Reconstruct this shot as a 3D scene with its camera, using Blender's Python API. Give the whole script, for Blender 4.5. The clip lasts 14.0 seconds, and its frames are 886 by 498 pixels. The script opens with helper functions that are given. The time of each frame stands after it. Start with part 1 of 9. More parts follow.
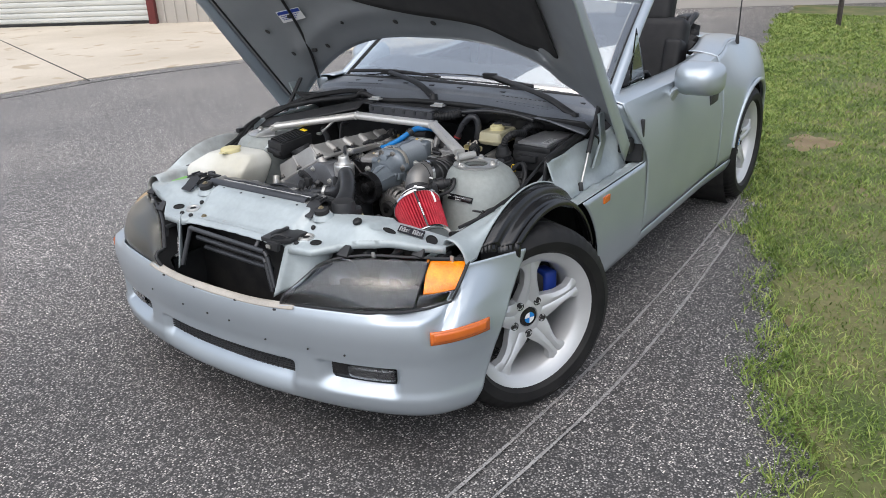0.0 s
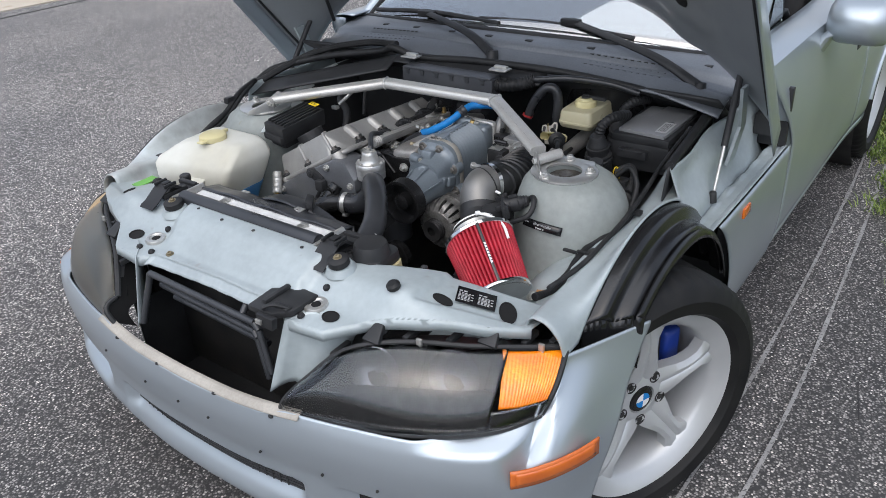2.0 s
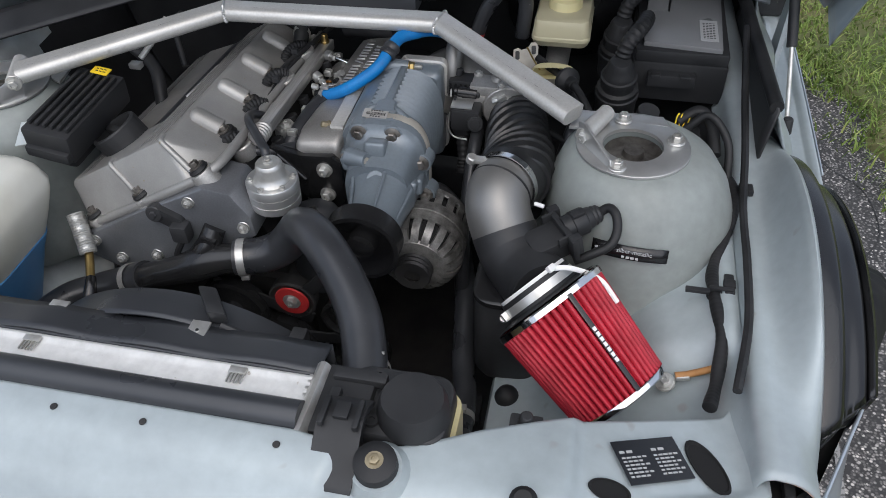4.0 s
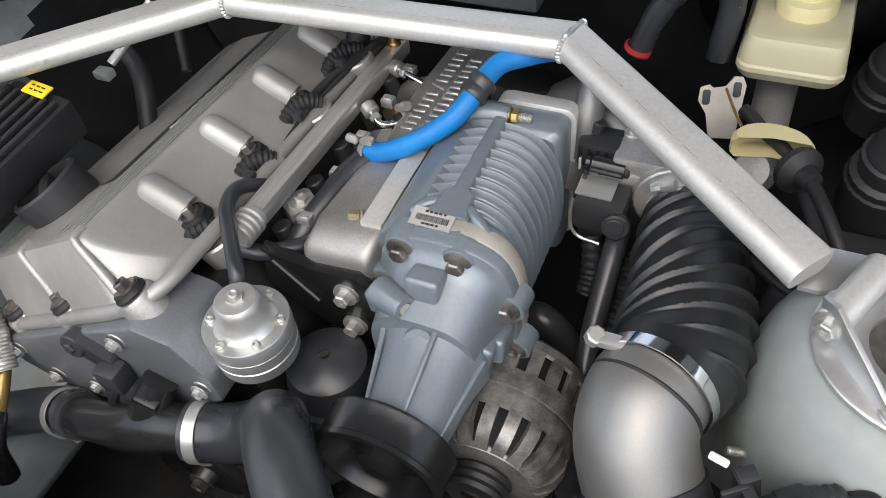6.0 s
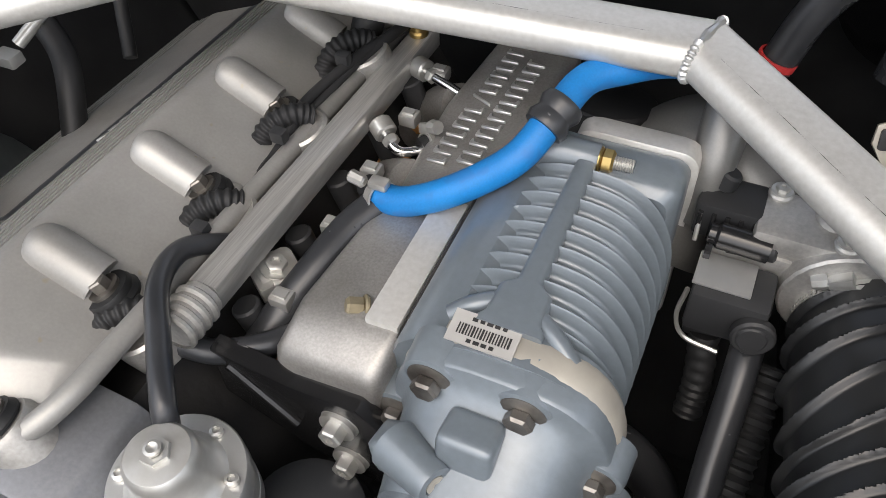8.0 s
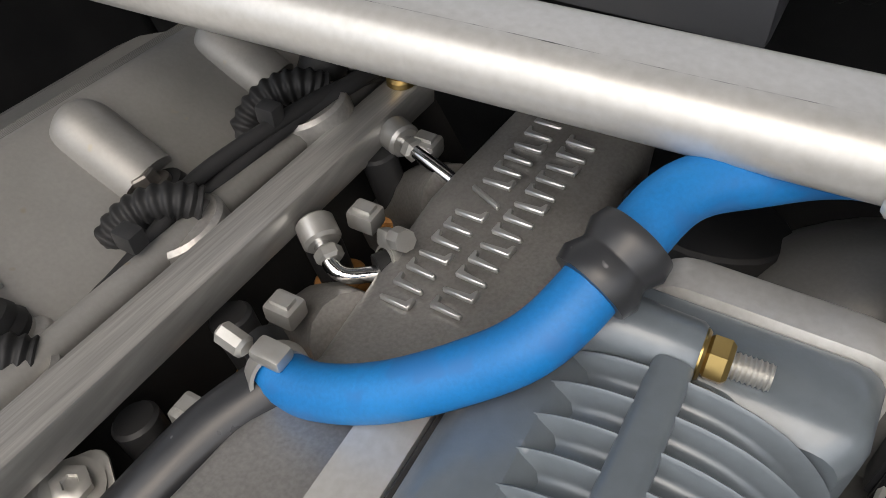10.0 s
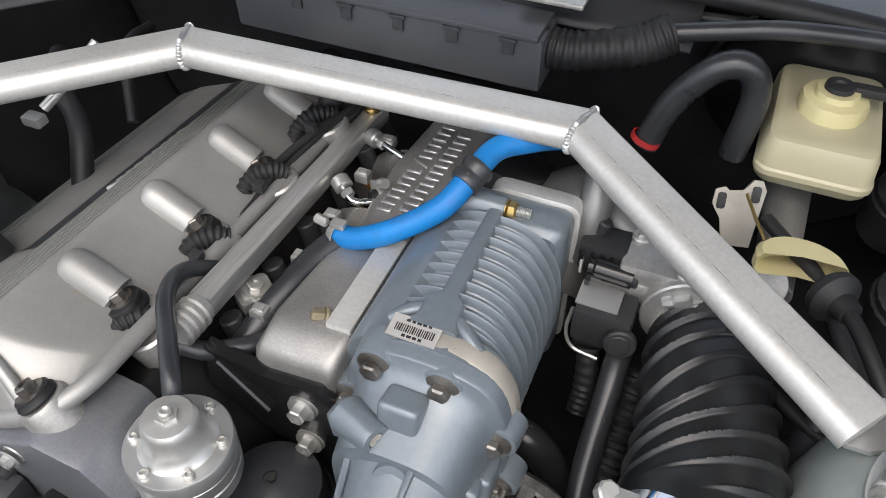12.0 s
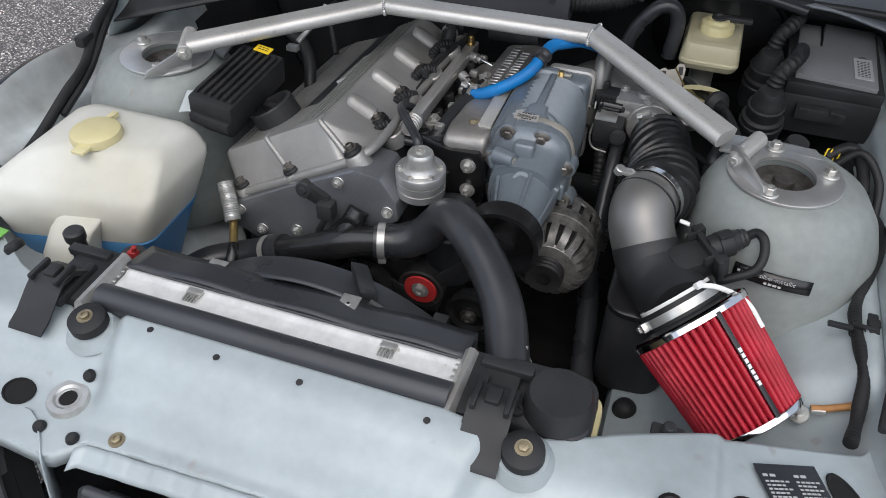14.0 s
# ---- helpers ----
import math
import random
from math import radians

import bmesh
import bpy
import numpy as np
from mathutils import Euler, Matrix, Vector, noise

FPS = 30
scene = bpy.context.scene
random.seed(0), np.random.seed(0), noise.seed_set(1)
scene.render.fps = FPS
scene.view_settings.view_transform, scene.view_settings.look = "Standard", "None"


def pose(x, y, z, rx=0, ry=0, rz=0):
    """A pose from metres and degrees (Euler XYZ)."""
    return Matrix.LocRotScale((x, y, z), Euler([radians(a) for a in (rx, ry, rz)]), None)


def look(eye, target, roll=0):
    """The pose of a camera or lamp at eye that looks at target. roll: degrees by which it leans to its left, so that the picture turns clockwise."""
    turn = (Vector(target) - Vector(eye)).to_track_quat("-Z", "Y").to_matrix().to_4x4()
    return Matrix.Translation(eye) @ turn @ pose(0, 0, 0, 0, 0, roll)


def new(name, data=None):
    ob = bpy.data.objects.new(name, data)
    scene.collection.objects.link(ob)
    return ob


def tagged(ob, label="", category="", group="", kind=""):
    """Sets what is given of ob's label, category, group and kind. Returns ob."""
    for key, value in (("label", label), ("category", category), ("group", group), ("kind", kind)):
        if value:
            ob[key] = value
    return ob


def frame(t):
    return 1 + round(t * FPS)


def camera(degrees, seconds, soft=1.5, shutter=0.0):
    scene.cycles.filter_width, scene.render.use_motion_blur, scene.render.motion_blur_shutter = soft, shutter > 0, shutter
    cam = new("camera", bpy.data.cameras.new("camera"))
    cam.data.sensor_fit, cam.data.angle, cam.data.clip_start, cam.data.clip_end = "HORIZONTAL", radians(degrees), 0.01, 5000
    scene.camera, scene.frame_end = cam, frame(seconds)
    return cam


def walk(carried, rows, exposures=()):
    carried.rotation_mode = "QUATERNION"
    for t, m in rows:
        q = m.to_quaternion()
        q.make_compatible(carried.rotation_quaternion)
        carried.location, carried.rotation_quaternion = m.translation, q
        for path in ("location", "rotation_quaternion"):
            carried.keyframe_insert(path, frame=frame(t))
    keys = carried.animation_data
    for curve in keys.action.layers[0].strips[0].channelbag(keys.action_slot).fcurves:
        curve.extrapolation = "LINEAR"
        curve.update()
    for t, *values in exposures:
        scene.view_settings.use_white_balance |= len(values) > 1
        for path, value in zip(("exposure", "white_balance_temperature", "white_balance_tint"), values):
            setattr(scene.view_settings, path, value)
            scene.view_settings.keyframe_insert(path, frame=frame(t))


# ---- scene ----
cam = camera(59.5, 14.0, 0.9)
PATH = [
    (0, (1.825, -1.249, 1.478), (0.766, 0.266, 0.715), -2.2),
    (0.5, (1.714, -1.148, 1.472), (0.676, 0.355, 0.659), -1.8),
    (1, (1.492, -1.017, 1.499), (0.535, 0.509, 0.632), -2.3),
    (1.5, (1.372, -0.808, 1.475), (0.358, 0.641, 0.54), -4.2),
    (2, (1.244, -0.581, 1.473), (0.184, 0.802, 0.491), -3.6),
    (2.5, (0.965, -0.444, 1.448), (0.011, 0.975, 0.41), -3.3),
    (2.7, (0.846, -0.397, 1.448), (-0.029, 1.04, 0.368), -3.0),
    (4.8, (0.307, 0.153, 1.324), (0.124, 1.485, -0.157), -2.1),
    (5, (0.283, 0.188, 1.313), (0.099, 1.506, -0.18), -2.3),
    (5.5, (0.327, 0.347, 1.27), (-0.086, 1.613, -0.222), -5.6),
    (6, (0.342, 0.499, 1.213), (-0.304, 1.65, -0.29), -8.4),
    (6.5, (0.322, 0.575, 1.137), (-0.351, 1.613, -0.435), -9.3),
    (7, (0.323, 0.598, 1.123), (-0.302, 1.617, -0.481), -8.5),
    (7.5, (0.318, 0.6, 1.119), (-0.308, 1.623, -0.48), -8.3),
    (8, (0.214, 0.68, 1.086), (-0.397, 1.793, -0.458), -5.5),
    (8.3, (0.175, 0.768, 1.026), (-0.494, 1.889, -0.489), -5.7),
    (8.5, (0.162, 0.796, 0.995), (-0.533, 1.979, -0.461), -4.4),
    (8.7, (0.158, 0.833, 0.98), (-0.572, 1.977, -0.49), -5.2),
    (10.8, (0.145, 0.866, 0.947), (-0.552, 2.044, -0.511), -2.4),
    (11.5, (0.19, 0.775, 1.036), (-0.459, 1.971, -0.429), -2.5),
    (11.8, (0.228, 0.67, 1.115), (-0.34, 1.937, -0.325), -0.4),
    (12, (0.272, 0.579, 1.174), (-0.273, 1.866, -0.257), -0.2),
    (12.5, (0.357, 0.358, 1.272), (-0.177, 1.682, -0.129), 0.2),
    (13, (0.435, 0.172, 1.333), (-0.141, 1.486, -0.059), -0.9),
    (13.5, (0.394, 0.036, 1.361), (-0.163, 1.397, 0.006), -1.2),
    (14, (0.327, -0.091, 1.379), (-0.15, 1.313, 0.038), 0.8),
]
EXPOSURES = [(0.0, 0.44, 6280, 10), (1.5, 0.44, 6150, 10), (2.7, 0.12, 6080, 10), (5.0, 0.52, 6200, 10), (6.0, 0.94, 6450, 10), (7.5, 0.96, 6480, 10), (8.0, 0.92, 6650, 10), (8.5, 0.65, 6850, 10), (11.0, 0.6, 6800, 10), (12.0, 0.9, 6450, 10), (12.5, 1.24, 6330, 10), (14.0, 0.22, 6220, 10)]
walk(cam, [(t, look(eye, target, roll)) for t, eye, target, roll in PATH], EXPOSURES)

# ---- world and light ----
world = bpy.data.worlds.new("world")
scene.world = world
world.use_nodes = True
wn, wl = world.node_tree.nodes, world.node_tree.links
sky = wn.new("ShaderNodeTexSky")
sky.sky_type = "NISHITA"
sky.sun_disc = False
sky.sun_elevation, sky.sun_rotation = radians(60), radians(165)
sky.air_density, sky.dust_density, sky.ozone_density = 0.85, 4.5, 1.0
SKY_STRENGTH = 0.15
# thin high cloud over the whole sky
veil = wn.new("ShaderNodeMixRGB")
veil.inputs["Fac"].default_value = 0.45
veil.inputs["Color2"].default_value = (4.6, 4.75, 5.0, 1)
wl.new(sky.outputs["Color"], veil.inputs["Color1"])
wl.new(veil.outputs["Color"], wn["Background"].inputs["Color"])
wn["Background"].inputs["Strength"].default_value = SKY_STRENGTH
sun_data = bpy.data.lights.new("sun", "SUN")
sun_data.energy, sun_data.angle, sun_data.color = 1.6, radians(100), (1.0, 0.985, 0.96)
sun = new("sun", sun_data)
sun.matrix_world = look((2, -7.2, 13), (0, 0, 0))


# ---- materials ----
def material(name, c1, c2=None, rough=0.5, metal=0.0, scale=6.0, bump=0.0, bscale=80.0, rvar=0.12, coat=0.0, sharp=0.0,
             speck=None, sscale=300.0, sat=0.62, grain=0.0, stretch=None, spec=0.5):
    """A surface: two tones mixed by a coarse noise, a fine grain, gloss variation and fine relief; speck is a third tone in small dots."""
    m = bpy.data.materials.new(name)
    m.use_nodes = True
    n, l = m.node_tree.nodes, m.node_tree.links
    b = n["Principled BSDF"]
    tc = n.new("ShaderNodeTexCoord")
    mp = n.new("ShaderNodeMapping")
    mp.inputs["Scale"].default_value = stretch or (1, 1, 1)
    l.new(tc.outputs["Object"], mp.inputs["Vector"])
    n1 = n.new("ShaderNodeTexNoise")
    n1.inputs["Scale"].default_value, n1.inputs["Detail"].default_value = scale, 7
    l.new(mp.outputs["Vector"], n1.inputs["Vector"])
    ramp = n.new("ShaderNodeValToRGB")
    ramp.color_ramp.elements[0].position, ramp.color_ramp.elements[1].position = 0.36 + sharp, 0.66 - sharp
    c2 = c2 or tuple(v * 0.82 for v in c1)
    ramp.color_ramp.elements[0].color, ramp.color_ramp.elements[1].color = (*c1, 1), (*c2, 1)
    l.new(n1.outputs["Fac"], ramp.inputs["Fac"])
    colour = ramp.outputs["Color"]
    n2 = n.new("ShaderNodeTexNoise")
    n2.inputs["Scale"].default_value, n2.inputs["Detail"].default_value = bscale, 4
    l.new(mp.outputs["Vector"], n2.inputs["Vector"])
    if grain:
        mg = n.new("ShaderNodeMixRGB")
        mg.blend_type = "OVERLAY"
        mg.inputs["Fac"].default_value = grain
        l.new(colour, mg.inputs["Color1"])
        l.new(n2.outputs["Fac"], mg.inputs["Color2"])
        colour = mg.outputs["Color"]
    if speck:
        n3 = n.new("ShaderNodeTexNoise")
        n3.inputs["Scale"].default_value, n3.inputs["Detail"].default_value = sscale, 2
        l.new(tc.outputs["Object"], n3.inputs["Vector"])
        r3 = n.new("ShaderNodeValToRGB")
        r3.color_ramp.elements[0].position, r3.color_ramp.elements[1].position = sat, sat + 0.06
        l.new(n3.outputs["Fac"], r3.inputs["Fac"])
        ms = n.new("ShaderNodeMixRGB")
        l.new(r3.outputs["Color"], ms.inputs["Fac"])
        l.new(colour, ms.inputs["Color1"])
        ms.inputs["Color2"].default_value = (*speck, 1)
        colour = ms.outputs["Color"]
    l.new(colour, b.inputs["Base Color"])
    mr = n.new("ShaderNodeMapRange")
    mr.inputs["To Min"].default_value, mr.inputs["To Max"].default_value = max(0.02, rough - rvar), min(1, rough + rvar)
    l.new(n1.outputs["Fac"], mr.inputs["Value"])
    l.new(mr.outputs["Result"], b.inputs["Roughness"])
    b.inputs["Metallic"].default_value = metal
    b.inputs["Specular IOR Level"].default_value = spec
    b.inputs["Coat Weight"].default_value = coat
    b.inputs["Coat Roughness"].default_value = 0.06
    if bump:
        bp = n.new("ShaderNodeBump")
        bp.inputs["Strength"].default_value, bp.inputs["Distance"].default_value = bump, 0.15 / bscale
        l.new(n2.outputs["Fac"], bp.inputs["Height"])
        l.new(bp.outputs["Normal"], b.inputs["Normal"])
    return m


def glass(name, tint, rough=0.02, alpha_mix=1.0, ior=1.5):
    m = bpy.data.materials.new(name)
    m.use_nodes = True
    b = m.node_tree.nodes["Principled BSDF"]
    b.inputs["Base Color"].default_value = (*tint, 1)
    b.inputs["Roughness"].default_value = rough
    b.inputs["Transmission Weight"].default_value = alpha_mix
    b.inputs["IOR"].default_value = ior
    return m


M_PAINT = material("silver_paint", (0.44, 0.49, 0.53), (0.41, 0.46, 0.5), 0.36, 0.6, 2.5, 0.02, 900, 0.03, 0.6)
M_BAY = material("bay_paint", (0.39, 0.44, 0.45), (0.32, 0.36, 0.37), 0.44, 0.12, 5, 0.04, 60, 0.08, 0.25, grain=0.12, speck=(0.3, 0.31, 0.3), sscale=22, sat=0.7)
M_DUSTY = material("dusty_paint", (0.52, 0.57, 0.57), (0.33, 0.34, 0.33), 0.55, 0.1, 9, 0.1, 40, 0.1, grain=0.2)
M_UNDERHOOD = material("hood_inner_paint", (0.29, 0.305, 0.315), (0.24, 0.255, 0.265), 0.4, 0.3, 4, 0.03, 80, 0.08, 0.2)
M_BLACKP = material("black_plastic", (0.02, 0.0206, 0.0218), (0.034, 0.0346, 0.036), 0.46, 0, 14, 0.15, 500, 0.1, spec=0.32)
M_BLACKG = material("gloss_black_plastic", (0.008, 0.008, 0.009), (0.02, 0.02, 0.02), 0.22, 0, 7, 0.03, 90, 0.1)
M_RUBBER = material("rubber", (0.01, 0.0105, 0.011), (0.024, 0.024, 0.025), 0.55, 0, 22, 0.1, 200, 0.12, spec=0.35)
M_HOSE = material("rubber_hose", (0.022, 0.0232, 0.026), (0.038, 0.0395, 0.043), 0.3, 0, 18, 0.1, 260, 0.1, speck=(0.2, 0.2, 0.2), sscale=160, sat=0.74)
M_TYRE = material("tyre_rubber", (0.008, 0.008, 0.0085), (0.016, 0.0155, 0.015), 0.6, 0, 10, 0.2, 180, 0.1, spec=0.25)
M_DARK = material("dirty_iron", (0.02, 0.02, 0.0208), (0.045, 0.043, 0.041), 0.6, 0.3, 18, 0.3, 90, 0.15)
M_CAST = material("cast_aluminium", (0.52, 0.51, 0.488), (0.34, 0.33, 0.312), 0.46, 0.7, 14, 0.35, 420, 0.1, grain=0.25)
M_COVER = material("magnesium_cover", (0.36, 0.354, 0.338), (0.24, 0.234, 0.221), 0.48, 0.5, 9, 0.06, 500, 0.12, grain=0.1, speck=(0.3, 0.26, 0.19), sscale=70, sat=0.72)
# dark tone that puts shade into the valve cover's grooves
M_GROOVE_SHADE = material("groove_shade", (0.075, 0.072, 0.066), (0.05, 0.048, 0.044), 0.65, 0.1, 40)
M_ALT = material("grimy_cast", (0.27, 0.263, 0.25), (0.11, 0.106, 0.098), 0.5, 0.6, 60, 0.4, 500, 0.1, grain=0.45)
M_MANIF = material("manifold_cast", (0.39, 0.38, 0.362), (0.25, 0.24, 0.226), 0.42, 0.7, 14, 0.3, 600, 0.1, grain=0.3)
M_BLOWER = material("blower_paint", (0.168, 0.196, 0.220), (0.136, 0.160, 0.180), 0.34, 0.2, 9, 0.2, 210, 0.08, 0.35, speck=(0.4, 0.42, 0.43), sscale=60, sat=0.75, grain=0.12)
M_TIMING = material("grey_cast_plate", (0.25, 0.26, 0.275), (0.17, 0.176, 0.188), 0.4, 0.55, 8, 0.2, 380, 0.1, grain=0.2)
M_BOLTB = material("browned_bolt", (0.24, 0.225, 0.205), (0.1, 0.09, 0.08), 0.4, 0.8, 60, 0.2, 300, 0.1)
M_ALU = material("brushed_aluminium", (0.6, 0.595, 0.57), (0.5, 0.495, 0.47), 0.4, 0.45, 9, 0.08, 300, 0.1, grain=0.2, speck=(0.34, 0.335, 0.32), sscale=30, sat=0.74)
M_SCUFF = material("scuffed_aluminium", (0.1, 0.1, 0.098), (0.5, 0.495, 0.48), 0.5, 0.5, 60, 0.2, 300, 0.1, sharp=0.1, grain=0.4)
M_RAIL = material("drawn_aluminium", (0.52, 0.512, 0.488), (0.26, 0.254, 0.24), 0.34, 0.5, 26, 0.12, 240, 0.12, grain=0.35, stretch=(5, 0.12, 1))
M_BOOT = material("intake_rubber", (0.012, 0.0125, 0.013), (0.02, 0.0205, 0.021), 0.34, 0, 9, 0.05, 300, 0.08)
M_TOWER = material("dirty_tower_paint", (0.27, 0.295, 0.283), (0.215, 0.23, 0.217), 0.5, 0.05, 5, 0.1, 60, 0.1, speck=(0.2, 0.16, 0.1), sscale=16, sat=0.7, grain=0.2)
M_SHROUD = material("charcoal_plastic", (0.03, 0.032, 0.036), (0.044, 0.0465, 0.051), 0.3, 0, 6, 0.08, 300, 0.08)
M_TRAY = material("satin_black_plastic", (0.05, 0.0525, 0.059), (0.07, 0.073, 0.08), 0.36, 0, 9, 0.12, 300, 0.08)
M_LAMPIN = material("lamp_inside", (0.006, 0.006, 0.0065), (0.01, 0.01, 0.01), 0.6, spec=0.1)
M_LIP = material("cream_lip", (0.42, 0.39, 0.34), (0.33, 0.305, 0.265), 0.45, 0, 12, 0.1, 200, 0.08, grain=0.2)
# near-black that puts the shade of deep recesses into the colour
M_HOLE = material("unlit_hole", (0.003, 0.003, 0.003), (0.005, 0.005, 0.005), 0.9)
M_ELBOW = material("bead_blasted_aluminium", (0.22, 0.216, 0.207), (0.15, 0.147, 0.14), 0.42, 0.6, 9, 0.06, 700, 0.1, grain=0.12)
M_LID = material("sheen_black_plastic", (0.17, 0.172, 0.175), (0.2, 0.202, 0.205), 0.3, 0, 12, 0.1, 300, 0.08)
M_ALUB = material("bright_aluminium", (0.66, 0.66, 0.645), (0.52, 0.52, 0.51), 0.34, 0.8, 20, 0.05, 400, 0.1)
M_STEEL = material("zinc_steel", (0.58, 0.58, 0.56), (0.44, 0.43, 0.4), 0.36, 0.7, 50, 0.1, 200, 0.12)
M_CHROME = material("chrome", (0.8, 0.8, 0.8), (0.72, 0.72, 0.72), 0.1, 1.0, 20, 0, 80, 0.06)
M_DULL = material("yellow_zinc", (0.34, 0.29, 0.19), (0.22, 0.185, 0.12), 0.45, 0.6, 60, 0.15, 200, 0.1)
M_BRASS = material("brass", (0.43, 0.31, 0.12), (0.3, 0.21, 0.08), 0.32, 0.9, 40, 0.1, 200, 0.1)
M_BLUE = material("blue_silicone", (0.003, 0.2, 0.54), (0.003, 0.155, 0.44), 0.5, 0, 16, 0.12, 700, 0.08, speck=(0.012, 0.15, 0.42), sscale=60, sat=0.56, grain=0.2)
M_RED = material("red_filter_gauze", (0.44, 0.014, 0.032), (0.32, 0.008, 0.02), 0.55, 0, 30, 0.6, 900, 0.1, grain=0.3)
M_REDP = material("red_plastic", (0.5, 0.03, 0.03), (0.36, 0.03, 0.03), 0.5, 0, 20)
M_TANK = material("milky_polyethylene", (0.62, 0.62, 0.565), (0.5, 0.48, 0.395), 0.4, 0, 5, 0.05, 40, 0.08, grain=0.15)
M_TANKY = material("yellowed_polyethylene", (0.62, 0.56, 0.33), (0.52, 0.46, 0.25), 0.38, 0, 6, 0.05, 40, 0.08)
M_WASHCAP = material("cream_plastic", (0.66, 0.6, 0.34), (0.58, 0.52, 0.28), 0.45, 0, 14)
M_FLUID = material("blue_washer_fluid_tint", (0.06, 0.2, 0.42), (0.09, 0.26, 0.48), 0.4, 0, 8)
M_WHITE = material("white_print", (0.75, 0.75, 0.74), (0.7, 0.7, 0.69), 0.5)
M_NYLON = material("white_nylon", (0.78, 0.78, 0.76), (0.7, 0.7, 0.68), 0.4, 0, 20)
M_GREYP = material("grey_print", (0.42, 0.42, 0.42), (0.36, 0.36, 0.36), 0.5)
M_LABEL = material("paper_label", (0.46, 0.45, 0.43), (0.36, 0.35, 0.33), 0.5, 0.2, 25)
M_YELLOW = material("yellow_label", (0.85, 0.62, 0.02), (0.8, 0.57, 0.02), 0.5)
M_GREEN = material("green_sticker", (0.16, 0.42, 0.07), (0.14, 0.37, 0.06), 0.5)
M_TAN = material("worn_label_band", (0.42, 0.395, 0.34), (0.32, 0.3, 0.26), 0.5, 0.2, 30)
M_COPPER = material("orange_wire", (0.5, 0.24, 0.07), (0.38, 0.18, 0.06), 0.5, 0, 40)
M_AMBER = material("amber_lens", (1.0, 0.32, 0.004), (0.85, 0.19, 0.003), 0.14, 0, 26, 0.8, 160, 0.05, 0.6, grain=0.3)
M_AMBERD = material("hazed_amber_lens", (0.42, 0.3, 0.16), (0.34, 0.24, 0.13), 0.4, 0, 20, 0.3, 160, 0.05)
M_COWL = material("scuttle_plastic", (0.15, 0.162, 0.178), (0.12, 0.13, 0.144), 0.36, 0.1, 5, 0.1, 200, 0.1, grain=0.2)
M_ORANGE = material("orange_reflector", (0.62, 0.15, 0.02), (0.55, 0.12, 0.02), 0.2, 0, 30, 0.2, 300, 0.05, 0.5)
M_LEATHER = material("black_leather", (0.009, 0.009, 0.01), (0.016, 0.016, 0.017), 0.55, 0, 20, 0.3, 200, spec=0.3)
M_CLOTH = material("black_canvas", (0.015, 0.015, 0.016), (0.03, 0.03, 0.03), 0.9, 0, 12, 0.4, 500)
M_PAD = material("hood_insulation", (0.022, 0.022, 0.023), (0.036, 0.035, 0.035), 0.95, 0, 16, 0.6, 120)
M_RIM = material("silver_wheel_paint", (0.56, 0.57, 0.575), (0.5, 0.51, 0.515), 0.34, 0.35, 8, 0.03, 200, 0.06, 0.3)
M_BLUEP = material("blue_paint", (0.02, 0.05, 0.3), (0.015, 0.04, 0.22), 0.4)
M_ROUNDEL = material("roundel_blue", (0.02, 0.22, 0.6), (0.02, 0.2, 0.55), 0.25)
M_REFLECT = material("lamp_reflector", (0.2, 0.205, 0.22), (0.1, 0.1, 0.11), 0.24, 0.95, 30, 0.3, 120, 0.08)
M_GLASS = glass("clear_glass", (0.86, 0.93, 0.92))
M_SCREEN = glass("screen_glass", (0.8, 0.88, 0.88), 0.02, 1.0, 2.3)
M_SCREEN.node_tree.nodes["Principled BSDF"].inputs["Coat Weight"].default_value = 1.0
M_SCREEN.node_tree.nodes["Principled BSDF"].inputs["Coat IOR"].default_value = 2.4
M_LENS = glass("lamp_lens", (0.95, 0.96, 0.96), 0.02, 1.0, 1.5)
M_LENSY = glass("hazed_lamp_lens", (0.82, 0.78, 0.66), 0.28)
M_CHALK = material("worn_white_line", (0.24, 0.235, 0.23), (0.34, 0.335, 0.325), 0.9, 0, 14, 0.8, 90, 0.04, speck=(0.12, 0.118, 0.115), sscale=120, sat=0.55)
M_CONC = material("concrete", (0.56, 0.5, 0.41), (0.45, 0.395, 0.315), 0.85, 0, 0.6, 0.3, 60, 0.05, speck=(0.4, 0.33, 0.24), sscale=2.3, sat=0.62, grain=0.15)
M_SOIL = material("lawn_soil", (0.06, 0.085, 0.022), (0.14, 0.13, 0.055), 0.95, 0, 2.2, 0.8, 50, 0.03, speck=(0.17, 0.14, 0.075), sscale=4.0, sat=0.64, grain=0.4)
M_BARE = material("bare_earth", (0.22, 0.165, 0.1), (0.17, 0.125, 0.07), 0.95, 0, 7, 0.8, 60)
M_SIDING = material("metal_siding", (0.48, 0.45, 0.41), (0.43, 0.405, 0.37), 0.5, 0.1, 1.5)
M_DOORM = material("roller_door_metal", (0.55, 0.56, 0.53), (0.5, 0.51, 0.485), 0.45, 0.15, 2)
M_MAROON = material("maroon_trim", (0.12, 0.02, 0.02), (0.1, 0.018, 0.018), 0.5)
M_GALV = material("rusty_post", (0.1, 0.09, 0.08), (0.06, 0.05, 0.045), 0.6, 0.5, 20)


